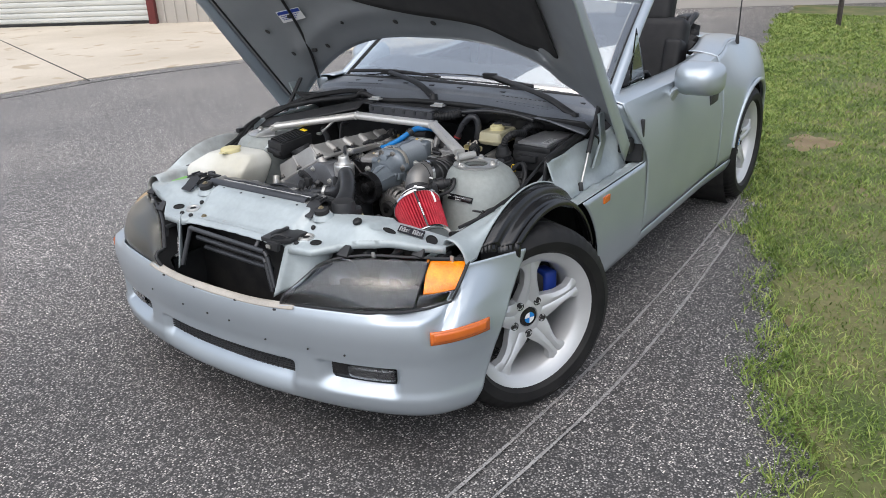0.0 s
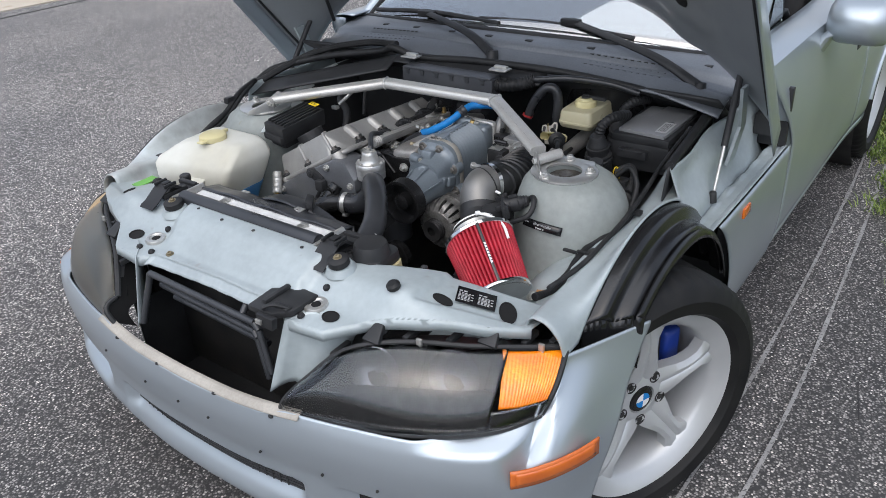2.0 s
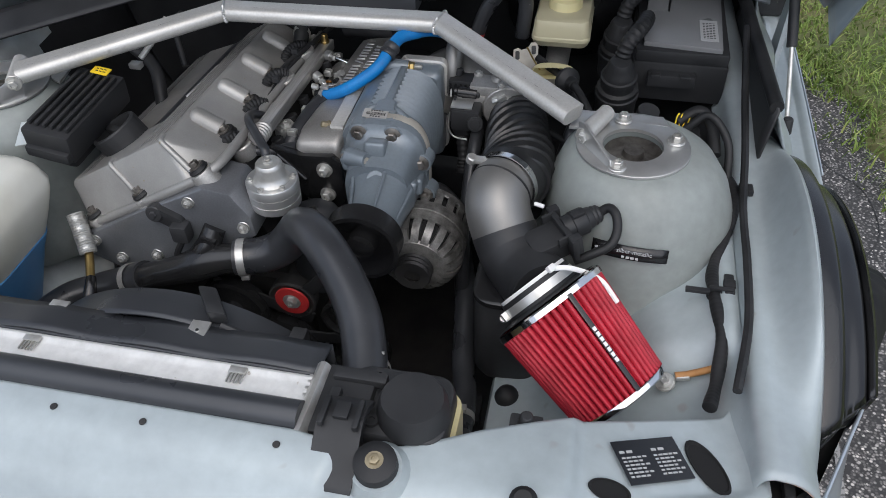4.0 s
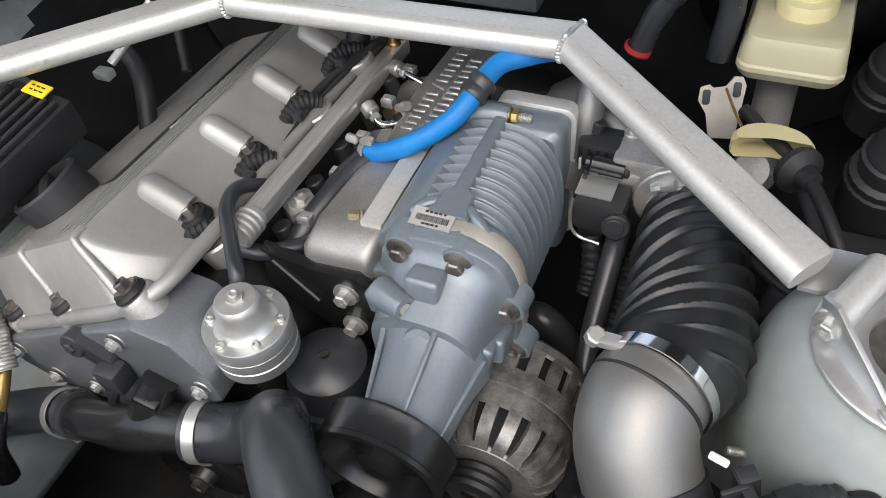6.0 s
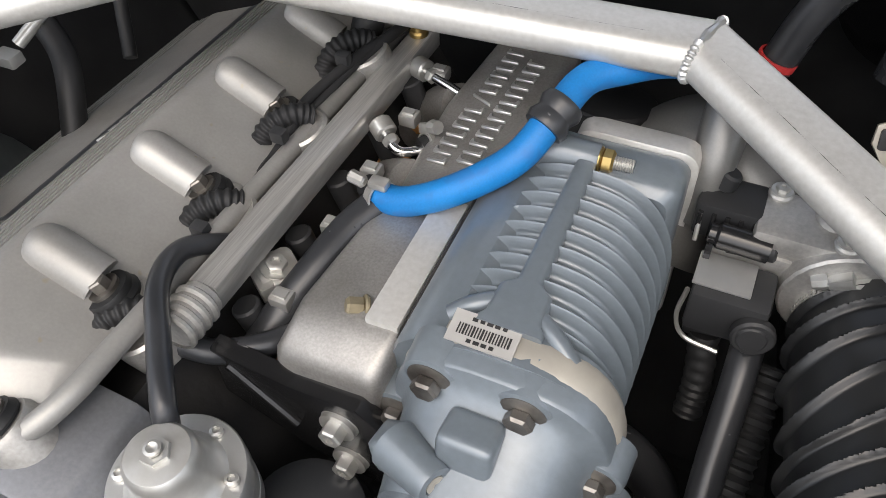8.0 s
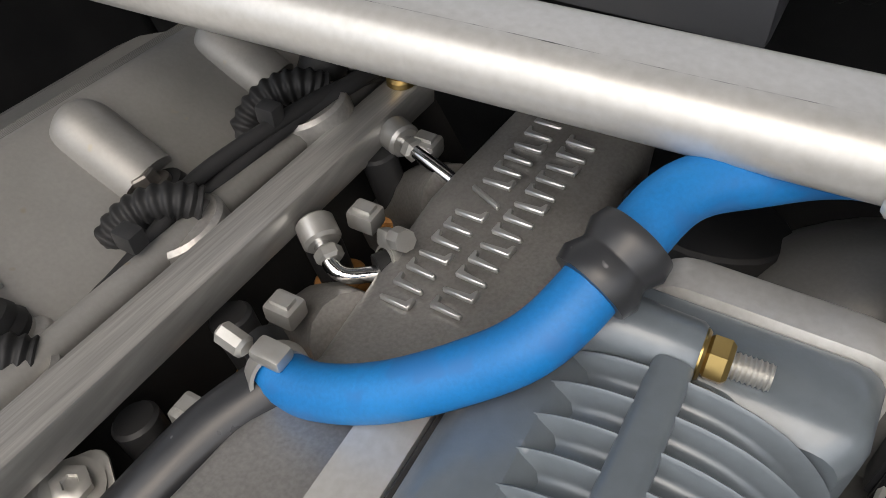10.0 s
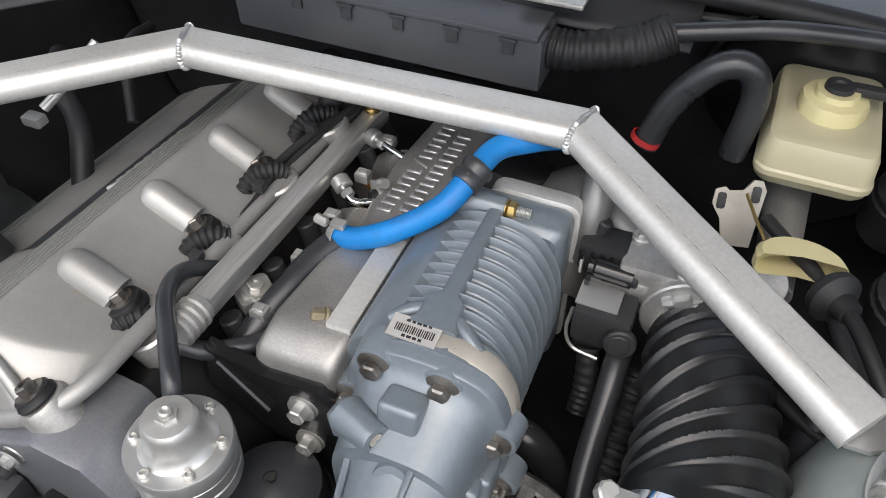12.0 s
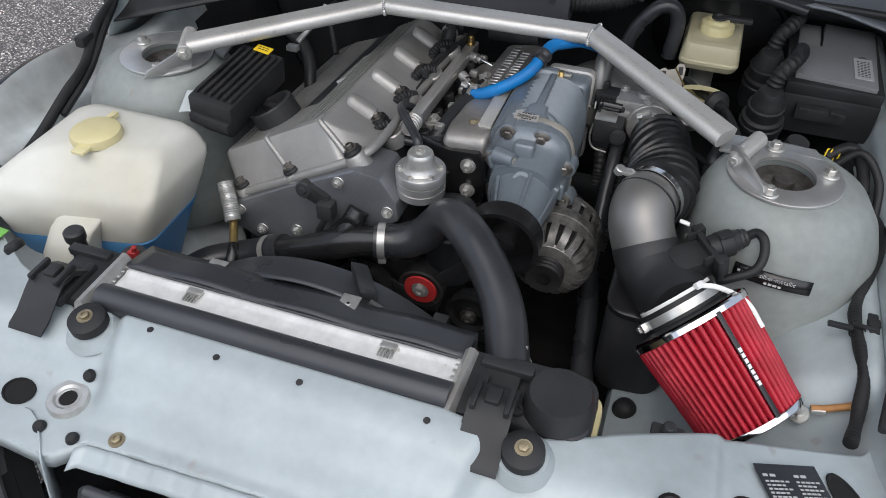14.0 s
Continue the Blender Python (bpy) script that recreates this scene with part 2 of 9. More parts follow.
def asphalt_material(name, gain):
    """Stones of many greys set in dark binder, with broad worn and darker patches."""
    m = bpy.data.materials.new(name)
    m.use_nodes = True
    n, l = m.node_tree.nodes, m.node_tree.links
    b = n["Principled BSDF"]
    tc = n.new("ShaderNodeTexCoord")
    vo = n.new("ShaderNodeTexVoronoi")
    vo.inputs["Scale"].default_value = 150
    l.new(tc.outputs["Object"], vo.inputs["Vector"])
    r = n.new("ShaderNodeValToRGB")
    e = r.color_ramp.elements
    e[0].position, e[0].color = 0.0, (0.022, 0.022, 0.022, 1)
    e[1].position, e[1].color = 1.0, (0.6, 0.57, 0.534, 1)
    for p, c in ((0.35, (0.052, 0.05, 0.048, 1)), (0.58, (0.122, 0.117, 0.111, 1)), (0.8, (0.25, 0.238, 0.224, 1))):
        x = e.new(p)
        x.color = c
    l.new(vo.outputs["Color"], r.inputs["Fac"])
    gap = n.new("ShaderNodeMapRange")
    gap.inputs["From Min"].default_value, gap.inputs["From Max"].default_value = 0.3, 0.62
    l.new(vo.outputs["Distance"], gap.inputs["Value"])
    mx = n.new("ShaderNodeMixRGB")
    mx.inputs["Color2"].default_value = (0.02, 0.0195, 0.0195, 1)
    l.new(gap.outputs["Result"], mx.inputs["Fac"])
    l.new(r.outputs["Color"], mx.inputs["Color1"])
    n1 = n.new("ShaderNodeTexNoise")
    n1.inputs["Scale"].default_value, n1.inputs["Detail"].default_value = 0.8, 8
    l.new(tc.outputs["Object"], n1.inputs["Vector"])
    wear = n.new("ShaderNodeValToRGB")
    wear.color_ramp.elements[0].position, wear.color_ramp.elements[1].position = 0.3, 0.7
    wear.color_ramp.elements[0].color, wear.color_ramp.elements[1].color = (0.8 * gain, 0.8 * gain, 0.81 * gain, 1), (1.15 * gain, 1.13 * gain, 1.11 * gain, 1)
    l.new(n1.outputs["Fac"], wear.inputs["Fac"])
    mu = n.new("ShaderNodeMixRGB")
    mu.blend_type = "MULTIPLY"
    mu.inputs["Fac"].default_value = 1.0
    l.new(mx.outputs["Color"], mu.inputs["Color1"])
    l.new(wear.outputs["Color"], mu.inputs["Color2"])
    # up to 1.75 times paler towards the apron, unchanged by the lawn
    sx = n.new("ShaderNodeSeparateXYZ")
    l.new(tc.outputs["Object"], sx.inputs["Vector"])
    side = n.new("ShaderNodeMapRange")
    side.inputs["From Min"].default_value, side.inputs["From Max"].default_value = -2.2, -0.6
    side.inputs["To Min"].default_value, side.inputs["To Max"].default_value = 1.75, 1.0
    l.new(sx.outputs["X"], side.inputs["Value"])
    bl = n.new("ShaderNodeMixRGB")
    bl.blend_type = "MULTIPLY"
    bl.inputs["Fac"].default_value = 1.0
    l.new(mu.outputs["Color"], bl.inputs["Color1"])
    l.new(side.outputs["Result"], bl.inputs["Color2"])
    l.new(bl.outputs["Color"], b.inputs["Base Color"])
    b.inputs["Roughness"].default_value = 0.75
    bp = n.new("ShaderNodeBump")
    bp.invert = True
    bp.inputs["Strength"].default_value, bp.inputs["Distance"].default_value = 0.6, 0.0018
    l.new(vo.outputs["Distance"], bp.inputs["Height"])
    l.new(bp.outputs["Normal"], b.inputs["Normal"])
    return m


M_ASPHALT = asphalt_material("asphalt", 1.8)
M_SCRUB = asphalt_material("scuffed_asphalt", 2.2)


def grass_material():
    m = bpy.data.materials.new("grass_blades")
    m.use_nodes = True
    n, l = m.node_tree.nodes, m.node_tree.links
    g = n.new("ShaderNodeNewGeometry")
    r = n.new("ShaderNodeValToRGB")
    e = r.color_ramp.elements
    e[0].position, e[0].color = 0.0, (0.05, 0.085, 0.012, 1)
    e[1].position, e[1].color = 1.0, (0.6, 0.46, 0.24, 1)
    for p, c in ((0.3, (0.14, 0.215, 0.035, 1)), (0.55, (0.25, 0.32, 0.075, 1)), (0.78, (0.4, 0.37, 0.14, 1))):
        x = e.new(p)
        x.color = c
    # clumps: fresh, straw-coloured and dark ones
    tc = n.new("ShaderNodeTexCoord")
    no = n.new("ShaderNodeTexNoise")
    no.inputs["Scale"].default_value, no.inputs["Detail"].default_value, no.inputs["Roughness"].default_value = 7.0, 5, 0.75
    l.new(tc.outputs["Object"], no.inputs["Vector"])
    ad = n.new("ShaderNodeMath")
    ad.operation = "MULTIPLY_ADD"
    ad.inputs[1].default_value, ad.inputs[2].default_value = 2.6, -1.05
    l.new(no.outputs["Fac"], ad.inputs[0])
    av = n.new("ShaderNodeMix")
    av.inputs[0].default_value = 0.55
    l.new(g.outputs["Random Per Island"], av.inputs[2])
    l.new(ad.outputs[0], av.inputs[3])
    l.new(av.outputs[0], r.inputs["Fac"])
    l.new(r.outputs["Color"], n["Principled BSDF"].inputs["Base Color"])
    n["Principled BSDF"].inputs["Roughness"].default_value = 0.6
    return m


M_GRASS = grass_material()


# ---- building helpers ----
def world_of(ob):
    return (world_of(ob.parent) @ ob.matrix_parent_inverse @ ob.matrix_basis) if ob.parent else ob.matrix_basis.copy()


def thing(name, label, category, at=(0, 0, 0), group="", kind=""):
    ob = new(name)
    ob.empty_display_size = 0.05
    ob.matrix_basis = Matrix.Translation(at) if not isinstance(at, Matrix) else at
    return tagged(ob, label, category, group, kind)


def finish(bm, name, mats, angle=38):
    bmesh.ops.remove_doubles(bm, verts=bm.verts, dist=1e-6)
    bmesh.ops.recalc_face_normals(bm, faces=bm.faces)
    me = bpy.data.meshes.new(name)
    bm.to_mesh(me)
    bm.free()
    for m in mats if isinstance(mats, (list, tuple)) else [mats]:
        me.materials.append(m)
    me.polygons.foreach_set("use_smooth", [True] * len(me.polygons))
    me.set_sharp_from_angle(angle=radians(angle))
    return me


def part(name, bm, mat, parent=None, label="", local=False, angle=38, thick=0.0):
    """Links a bmesh as one mesh object under a thing or a part. Its vertices are in the world's metres, or, if local, in the parent's."""
    ob = new(name, finish(bm, name, mat, angle))
    if parent:
        ob.parent = parent
        if not local:
            ob.matrix_parent_inverse = world_of(parent).inverted()
    if thick:
        s = ob.modifiers.new("thickness", "SOLIDIFY")
        s.thickness, s.offset = abs(thick), math.copysign(1, thick)
    return tagged(ob, label)


def V(*a):
    return Vector(a)


def axis_pose(a, d, up=None):
    """A pose at a whose z axis points along d."""
    return Matrix.Translation(a) @ Vector(d).to_track_quat("Z", up or "Y").to_matrix().to_4x4()


def box(bm, c, s, bev=0.003, m=None, seg=2):
    r = bmesh.ops.create_cube(bm, size=1.0)
    vs = r["verts"]
    bmesh.ops.transform(bm, matrix=(m or Matrix()) @ Matrix.Translation(c) @ Matrix.Diagonal((*s, 1)), verts=vs)
    if bev:
        es = list({e for v in vs for e in v.link_edges})
        bmesh.ops.bevel(bm, geom=es, offset=bev, segments=seg, affect="EDGES", profile=0.6)
    return bm


def revolve(bm, prof, m=None, seg=32, a0=0.0, a1=360.0, wob=None):
    """Turns a profile of (radius, height) about z."""
    m = m or Matrix()
    full = abs(a1 - a0) >= 359.9
    n = seg if full else seg + 1
    rings = []
    for i, (r, h) in enumerate(prof):
        if r < 1e-6:
            rings.append([bm.verts.new(m @ V(0, 0, h))] * n)
            continue
        ring = []
        for k in range(n):
            a = radians(a0 + (a1 - a0) * k / seg)
            rr = r * (wob(a, h) if wob else 1)
            ring.append(bm.verts.new(m @ V(rr * math.cos(a), rr * math.sin(a), h)))
        rings.append(ring)
    for a, b in zip(rings, rings[1:]):
        for k in range(seg):
            k2 = (k + 1) % n
            q = []
            for v in (a[k], a[k2], b[k2], b[k]):
                if v not in q:
                    q.append(v)
            if len(q) > 2:
                try:
                    bm.faces.new(q)
                except ValueError:
                    pass
    return bm


def cyl(bm, a, d, r, h, r2=None, seg=24, bev=0.0015):
    """A capped cylinder from a along d."""
    r2 = r if r2 is None else r2
    b = min(bev, h * 0.3, r * 0.3, r2 * 0.3)
    return revolve(bm, [(0, 0), (r - b, 0), (r, b), (r2, h - b), (r2 - b, h), (0, h)], axis_pose(a, d), seg)


def bolt(bm, a, d, r=0.006, h=0.006, washer=True):
    m = axis_pose(a, d)
    if washer:
        revolve(bm, [(0, 0), (r * 1.55, 0), (r * 1.55, h * 0.25), (0, h * 0.25)], m, 16)
    revolve(bm, [(0, h * 0.2), (r, h * 0.2), (r, h * 0.9), (r * 0.85, h), (r * 0.45, h), (r * 0.4, h * 0.7), (0, h * 0.7)], m, 6)
    return bm


def smooth_path(pts, n=8):
    pts = [Vector(p) for p in pts]
    if len(pts) < 3:
        return [pts[0].lerp(pts[1], i / n) for i in range(n + 1)]
    ext = [2 * pts[0] - pts[1]] + pts + [2 * pts[-1] - pts[-2]]
    out = []
    for i in range(1, len(ext) - 2):
        p0, p1, p2, p3 = ext[i - 1:i + 3]
        for k in range(n):
            t = k / n
            out.append(0.5 * ((2 * p1) + (p2 - p0) * t + (2 * p0 - 5 * p1 + 4 * p2 - p3) * t * t + (3 * p1 - p0 - 3 * p2 + p3) * t ** 3))
    out.append(pts[-1])
    return out


def sweep(bm, pts, r, seg=14, n=8, caps=True, flat=None, up=None):
    """A tube along a smooth path. r: a radius, or a function of the share of the way; flat: squashes the second axis."""
    path = smooth_path(pts, n) if n else [Vector(p) for p in pts]
    tang = []
    for i in range(len(path)):
        a, b = path[max(0, i - 1)], path[min(len(path) - 1, i + 1)]
        tang.append((b - a).normalized())
    u = Vector(up) if up else tang[0].orthogonal()
    rings = []
    for i, (p, t) in enumerate(zip(path, tang)):
        u = (u - t * u.dot(t)).normalized()
        w = t.cross(u)
        rr = r(i / (len(path) - 1)) if callable(r) else r
        rings.append([bm.verts.new(p + (u * math.cos(2 * math.pi * k / seg) + w * (flat or 1) * math.sin(2 * math.pi * k / seg)) * rr) for k in range(seg)])
    for a, b in zip(rings, rings[1:]):
        for k in range(seg):
            bm.faces.new((a[k], a[(k + 1) % seg], b[(k + 1) % seg], b[k]))
    if caps:
        bm.faces.new(rings[0][::-1])
        bm.faces.new(rings[-1])
    return bm


def loft(bm, sections, ring=True, caps=True):
    rows = [[bm.verts.new(Vector(p)) for p in s] for s in sections]
    for a, b in zip(rows, rows[1:]):
        n = len(a)
        for k in range(n if ring else n - 1):
            try:
                bm.faces.new((a[k], a[(k + 1) % n], b[(k + 1) % n], b[k]))
            except ValueError:
                pass
    if caps and ring:
        bm.faces.new(rows[0][::-1])
        bm.faces.new(rows[-1])
    return bm


def surf(bm, f, nu, nv):
    """An open sheet: f(u, v) with u, v from 0 to 1."""
    return loft(bm, [[f(i / nu, j / nv) for j in range(nv + 1)] for i in range(nu + 1)], False, False)


def prism(bm, poly, z0, z1, m=None, bev=0.0, seg=2):
    """A plate: the outline poly in x, y, from z0 to z1 in the frame m."""
    m = m or Matrix()
    a = [bm.verts.new(m @ V(x, y, z0)) for x, y in poly]
    b = [bm.verts.new(m @ V(x, y, z1)) for x, y in poly]
    fs = [bm.faces.new(a[::-1]), bm.faces.new(b)]
    n = len(poly)
    for k in range(n):
        fs.append(bm.faces.new((a[k], a[(k + 1) % n], b[(k + 1) % n], b[k])))
    if bev:
        bmesh.ops.bevel(bm, geom=list({e for v in a + b for e in v.link_edges}), offset=bev, segments=seg, affect="EDGES", profile=0.6)
    return bm


def rounded(w, h, r, n=5, cx=0.0, cy=0.0):
    """The outline of a rounded rectangle."""
    out = []
    for sx, sy, a0 in ((1, 1, 0), (-1, 1, 90), (-1, -1, 180), (1, -1, 270)):
        for k in range(n + 1):
            a = radians(a0 + 90 * k / n)
            out.append((cx + sx * (w / 2 - r) + r * math.cos(a), cy + sy * (h / 2 - r) + r * math.sin(a)))
    return out


def lerp_table(t, x):
    """Looks x up in rows of (x, value), straight in between."""
    if x <= t[0][0]:
        return t[0][1]
    for (x0, y0), (x1, y1) in zip(t, t[1:]):
        if x <= x1:
            return y0 + (y1 - y0) * (x - x0) / (x1 - x0)
    return t[-1][1]


def soft_table(t, x):
    """The same with eased steps."""
    if x <= t[0][0]:
        return t[0][1]
    for i, ((x0, y0), (x1, y1)) in enumerate(zip(t, t[1:])):
        if x <= x1:
            p = t[i - 1] if i else (2 * x0 - x1, 2 * y0 - y1)
            q = t[i + 2] if i + 2 < len(t) else (2 * x1 - x0, 2 * y1 - y0)
            m0, m1 = (y1 - p[1]) / (x1 - p[0]), (q[1] - y0) / (q[0] - x0)
            h = x1 - x0
            s = (x - x0) / h
            return (2 * s ** 3 - 3 * s * s + 1) * y0 + (s ** 3 - 2 * s * s + s) * h * m0 + (3 * s * s - 2 * s ** 3) * y1 + (s ** 3 - s * s) * h * m1
    return t[-1][1]


def step(a, b, x):
    s = min(1, max(0, (x - a) / (b - a)))
    return s * s * (3 - 2 * s)


def bars(bm, m, rows, height, width, gap, thick=0.0006, solid=0.62):
    """Unreadable print: rows of short bars in the frame m; rows are (x, y, count)."""
    for x, y, n in rows:
        for k in range(n):
            box(bm, (x + k * (width + gap) + width / 2, y, thick / 2), (width * (0.75 + 0.25 * ((k * 7) % 3) / 2), height * solid, thick), 0, m)
    return bm


def lettering(name, text, size, m, mat, parent, thick=0.0005, align="CENTER", label=""):
    c = bpy.data.curves.new(name, "FONT")
    c.body, c.size, c.extrude, c.align_x, c.align_y = text, size, thick, align, "CENTER"
    c.resolution_u = 2
    ob = new(name, c)
    c.materials.append(mat)
    ob.parent = parent
    ob.matrix_parent_inverse = world_of(parent).inverted()
    ob.matrix_basis = m
    return tagged(ob, label)


B = bmesh.new

# ---- ground ----
def sheet(name, poly, z, mat, kind="structure", label="", category="", depth=0.0):
    bm = B()
    if depth:
        prism(bm, poly, z - depth, z)
    else:
        bm.faces.new([bm.verts.new((x, y, z)) for x, y in poly])
    bmesh.ops.triangulate(bm, faces=bm.faces)
    ob = part(name, bm, mat)
    return tagged(ob, label, category, "", kind)


sheet("road", [(-600, -600), (600, -600), (600, 600), (-600, 600)], 0.0, M_ASPHALT, label="grey speckled asphalt drive, worn and dry", category="road")
CURB = [(-7.6, -12), (-7.3, -4), (-7.0, 1.0), (-6.86, 3.0), (-6.76, 4.0), (-6.52, 4.9), (-5.95, 6.0), (-4.9, 7.4), (-4.0, 9.2)]
sheet("pavement", CURB + [(-9.0, 12.0), (-20, 5.0), (-24, -12)], 0.012, M_CONC, label="pale tan concrete apron in front of the building", category="concrete apron", depth=0.05)
bm = B()
for (ax, ay), (bx, by) in (((-6.6, 3.86), (-13.0, 6.0)), ((-5.6, 6.5), (-9.6, 9.0))):
    d = V(bx - ax, by - ay, 0)
    box(bm, (d.length / 2, 0, 0.0135), (d.length, 0.02, 0.003), 0, Matrix.Translation((ax, ay, 0)) @ Matrix.Rotation(math.atan2(d.y, d.x), 4, "Z"))
tagged(part("trim_joint", bm, M_DARK), "dark expansion joints in the concrete apron", "joint", "", "structure")
bm = B()
edge = [(x + 0.28 + 0.05 * math.sin(3 * y), y) for x, y in CURB[1:]]
for (ax, ay), (bx, by) in zip(edge, edge[1:]):
    d = V(bx - ax, by - ay, 0)
    box(bm, (d.length / 2, 0, 0.001), (d.length, 0.035, 0.004), 0, Matrix.Translation((ax, ay, 0)) @ Matrix.Rotation(math.atan2(d.y, d.x), 4, "Z"))
tagged(part("trim_seam", bm, M_DARK), "dark asphalt seam along the apron", "seam", "", "structure")

# lawn, with a ragged edge along the drive
LAWN = [(1.95, -1.2), (1.72, 0.3), (1.62, 0.8), (1.46, 1.3), (1.31, 1.9), (1.15, 2.5), (0.88, 3.4), (0.6, 4.7), (0.28, 6.2), (-0.28, 9.0), (-0.75, 11.6), (-1.05, 14.0)]


def lawn_edge(y):
    return lerp_table([(b, a) for a, b in LAWN], y) + 0.035 * math.sin(9 * y) + 0.025 * math.sin(23 * y + 1)


bm = B()
surf(bm, lambda u, v: V(lawn_edge(-1.2 + 15.2 * u) + 0.02 * (v > 0) + 30 * v ** 3, -1.2 + 15.2 * u,
                        (0.0 if v == 0 else 0.02 + 0.012 * noise.noise(V(6 * u * 15, 40 * v, 0)))), 220, 30)
tagged(part("ground", bm, M_SOIL), "lawn soil with short dry grass beside the drive", "lawn", "", "structure")
bm = B()
revolve(bm, [(0, 0.034), (0.2, 0.032), (0.34, 0.024), (0.42, 0.012)], Matrix.Translation((0.95, 4.5, 0)) @ Matrix.Diagonal((0.4, 0.55, 1, 1)), 40, wob=lambda a, h: 1 + 0.22 * math.sin(3 * a + 1) + 0.12 * math.sin(7 * a))
tagged(part("ground_bare", bm, M_BARE), "bare patch of sandy earth in the lawn", "earth", "", "structure")


def grass_field():
    rng = np.random.default_rng(4)
    n = 200000
    y = -1.0 + 13.5 * rng.random(n) ** 1.6
    off = 5.5 * rng.random(n) ** 1.7
    ex = np.array([lawn_edge(v) for v in y])
    x = ex - 0.05 + off + 0.05 * rng.standard_normal(n)
    dense = np.sin(2.1 * x + 1.3 * y) + np.sin(3.7 * y - 1.9 * x) + 0.8 * rng.standard_normal(n)
    bare = (((x - 0.95) / 0.2) ** 2 + ((y - 4.5) / 0.3) ** 2 < 1) & (rng.random(n) < 0.75)
    keep = (dense > -1.5) & ~bare
    x, y = x[keep], y[keep]
    n = len(x)
    far = np.clip((y - 2) / 8, 0, 1)
    h = (0.016 + 0.03 * rng.random(n)) * (1 + 0.2 * far)
    w = 0.002 + 0.004 * far + 0.0015 * rng.random(n)
    a = rng.random(n) * 2 * np.pi
    lean = (0.5 + 1.1 * rng.random(n)) * h
    b = rng.random(n) * 2 * np.pi
    base = np.stack([x, y, np.full(n, 0.008)], 1)
    side = np.stack([np.cos(a), np.sin(a), 0 * a], 1) * w[:, None]
    bend = np.stack([np.cos(b), np.sin(b), 0 * b], 1) * lean[:, None]
    up = np.stack([0 * a, 0 * a, h], 1)
    vs = np.stack([base - side, base + side, base + side * 0.7 + bend * 0.35 + up * 0.65, base - side * 0.7 + bend * 0.35 + up * 0.65, base + bend + up * 0.95], 1).reshape(-1, 3)
    i = np.arange(n) * 5
    quads = np.stack([i, i + 1, i + 2, i + 3], 1)
    tris = np.stack([i + 3, i + 2, i + 4], 1)
    me = bpy.data.meshes.new("grass")
    me.from_pydata(vs.tolist(), [], quads.tolist() + tris.tolist())
    me.materials.append(M_GRASS)
    return tagged(new("grass", me), "short patchy green and straw-coloured grass", "grass", "", "stuff")


grass_field()


def strip(name, pts, w, z, mat, label, cat):
    path = smooth_path([(x, y, 0) for x, y in pts], 10)
    bm = B()
    rows = []
    for k, p in enumerate(path):
        t = (path[min(k + 1, len(path) - 1)] - path[max(0, k - 1)]).normalized()
        s = V(-t.y, t.x, 0) * w / 2 * (0.75 + 0.5 * noise.noise(p * 9))
        rows.append([p + s + V(0, 0, z), p - s + V(0, 0, z)])
    loft(bm, rows, False, False)
    return tagged(part(name, bm, mat), label, cat, "", "structure")


L1 = [(0.6, -1.2), (0.74, -0.5), (0.815, 0.16), (0.872, 1.09), (0.856, 2.47), (0.78, 3.6), (0.5, 5.6)]
L2 = [(0.72, -1.2), (0.85, -0.5), (0.925, 0.22), (0.995, 1.07), (0.968, 2.2), (0.88, 3.6), (0.62, 5.6)]
strip("road_scuff", [((a[0] + b[0]) / 2, (a[1] + b[1]) / 2) for a, b in zip(L1, L2)], 0.115, 0.004, M_SCRUB, "pale scuffed band between the worn white lines", "road marking")
strip("road_line", L1, 0.014, 0.008, M_CHALK, "thin worn white line scratched along the drive", "road marking")
strip("road_line", L2, 0.014, 0.008, M_CHALK, "thin worn white line scratched along the drive", "road marking")
strip("road_crack", [(1.16, 1.3), (1.13, 1.5), (1.2, 1.65), (1.19, 1.83), (1.1, 1.95), (1.15, 2.1), (1.22, 2.16)], 0.0045, 0.002, M_DARK, "dark crack in the asphalt near the lawn", "crack")

# metal building with a roller door
wall_m = Matrix.Translation((-9.9, 9.09, 0)) @ Matrix.Rotation(math.atan2(-2.34, -4.07), 4, "Z")
bld = thing("building", "tan metal building with a white roller door and maroon trim", "building", wall_m)
for c, sz in (((0.75, -0.09, 2.2), (1.6, 0.16, 4.4)), ((-6.0, -0.09, 2.2), (11.9, 0.16, 4.4)), ((9.0, -0.09, 2.2), (6.0, 0.16, 4.4)), ((3.8, -0.09, 3.9), (4.4, 0.16, 1.0))):
    bm = B()
    box(bm, c, sz, 0.004, None)
    part("wall", bm, M_SIDING, bld, local=True)
for k in range(22):
    bm = B()
    box(bm, (-3.0 + k * 0.21, 0.0, 2.2), (0.035, 0.03, 4.4), 0.006, None)
    part("siding_rib", bm, M_SIDING, bld, local=True)
bm = B()
box(bm, (4.0, -4.1, 4.45), (24, 8.2, 0.12), 0.01)
part("roof", bm, M_SIDING, bld, local=True)
bm = B()
box(bm, (1.62, 0.0, 1.7), (0.14, 0.2, 3.4), 0.005)
part("door_jamb", bm, M_MAROON, bld, "maroon steel door jamb", True)
me = None
for k in range(34):
    bm = B()
    revolve(bm, [(0.03, -2.15), (0.055, -2.15), (0.055, 2.15), (0.03, 2.15)], Matrix.Translation((3.85, -0.08, 0.11 + k * 0.1)) @ Matrix.Rotation(radians(90), 4, "Y") @ Matrix.Diagonal((1, 0.7, 1, 1)), 8)
    part("door_slat", bm, M_DOORM, bld, local=True)
bm = B()
box(bm, (3.85, -0.06, 0.03), (4.3, 0.06, 0.05), 0.004)
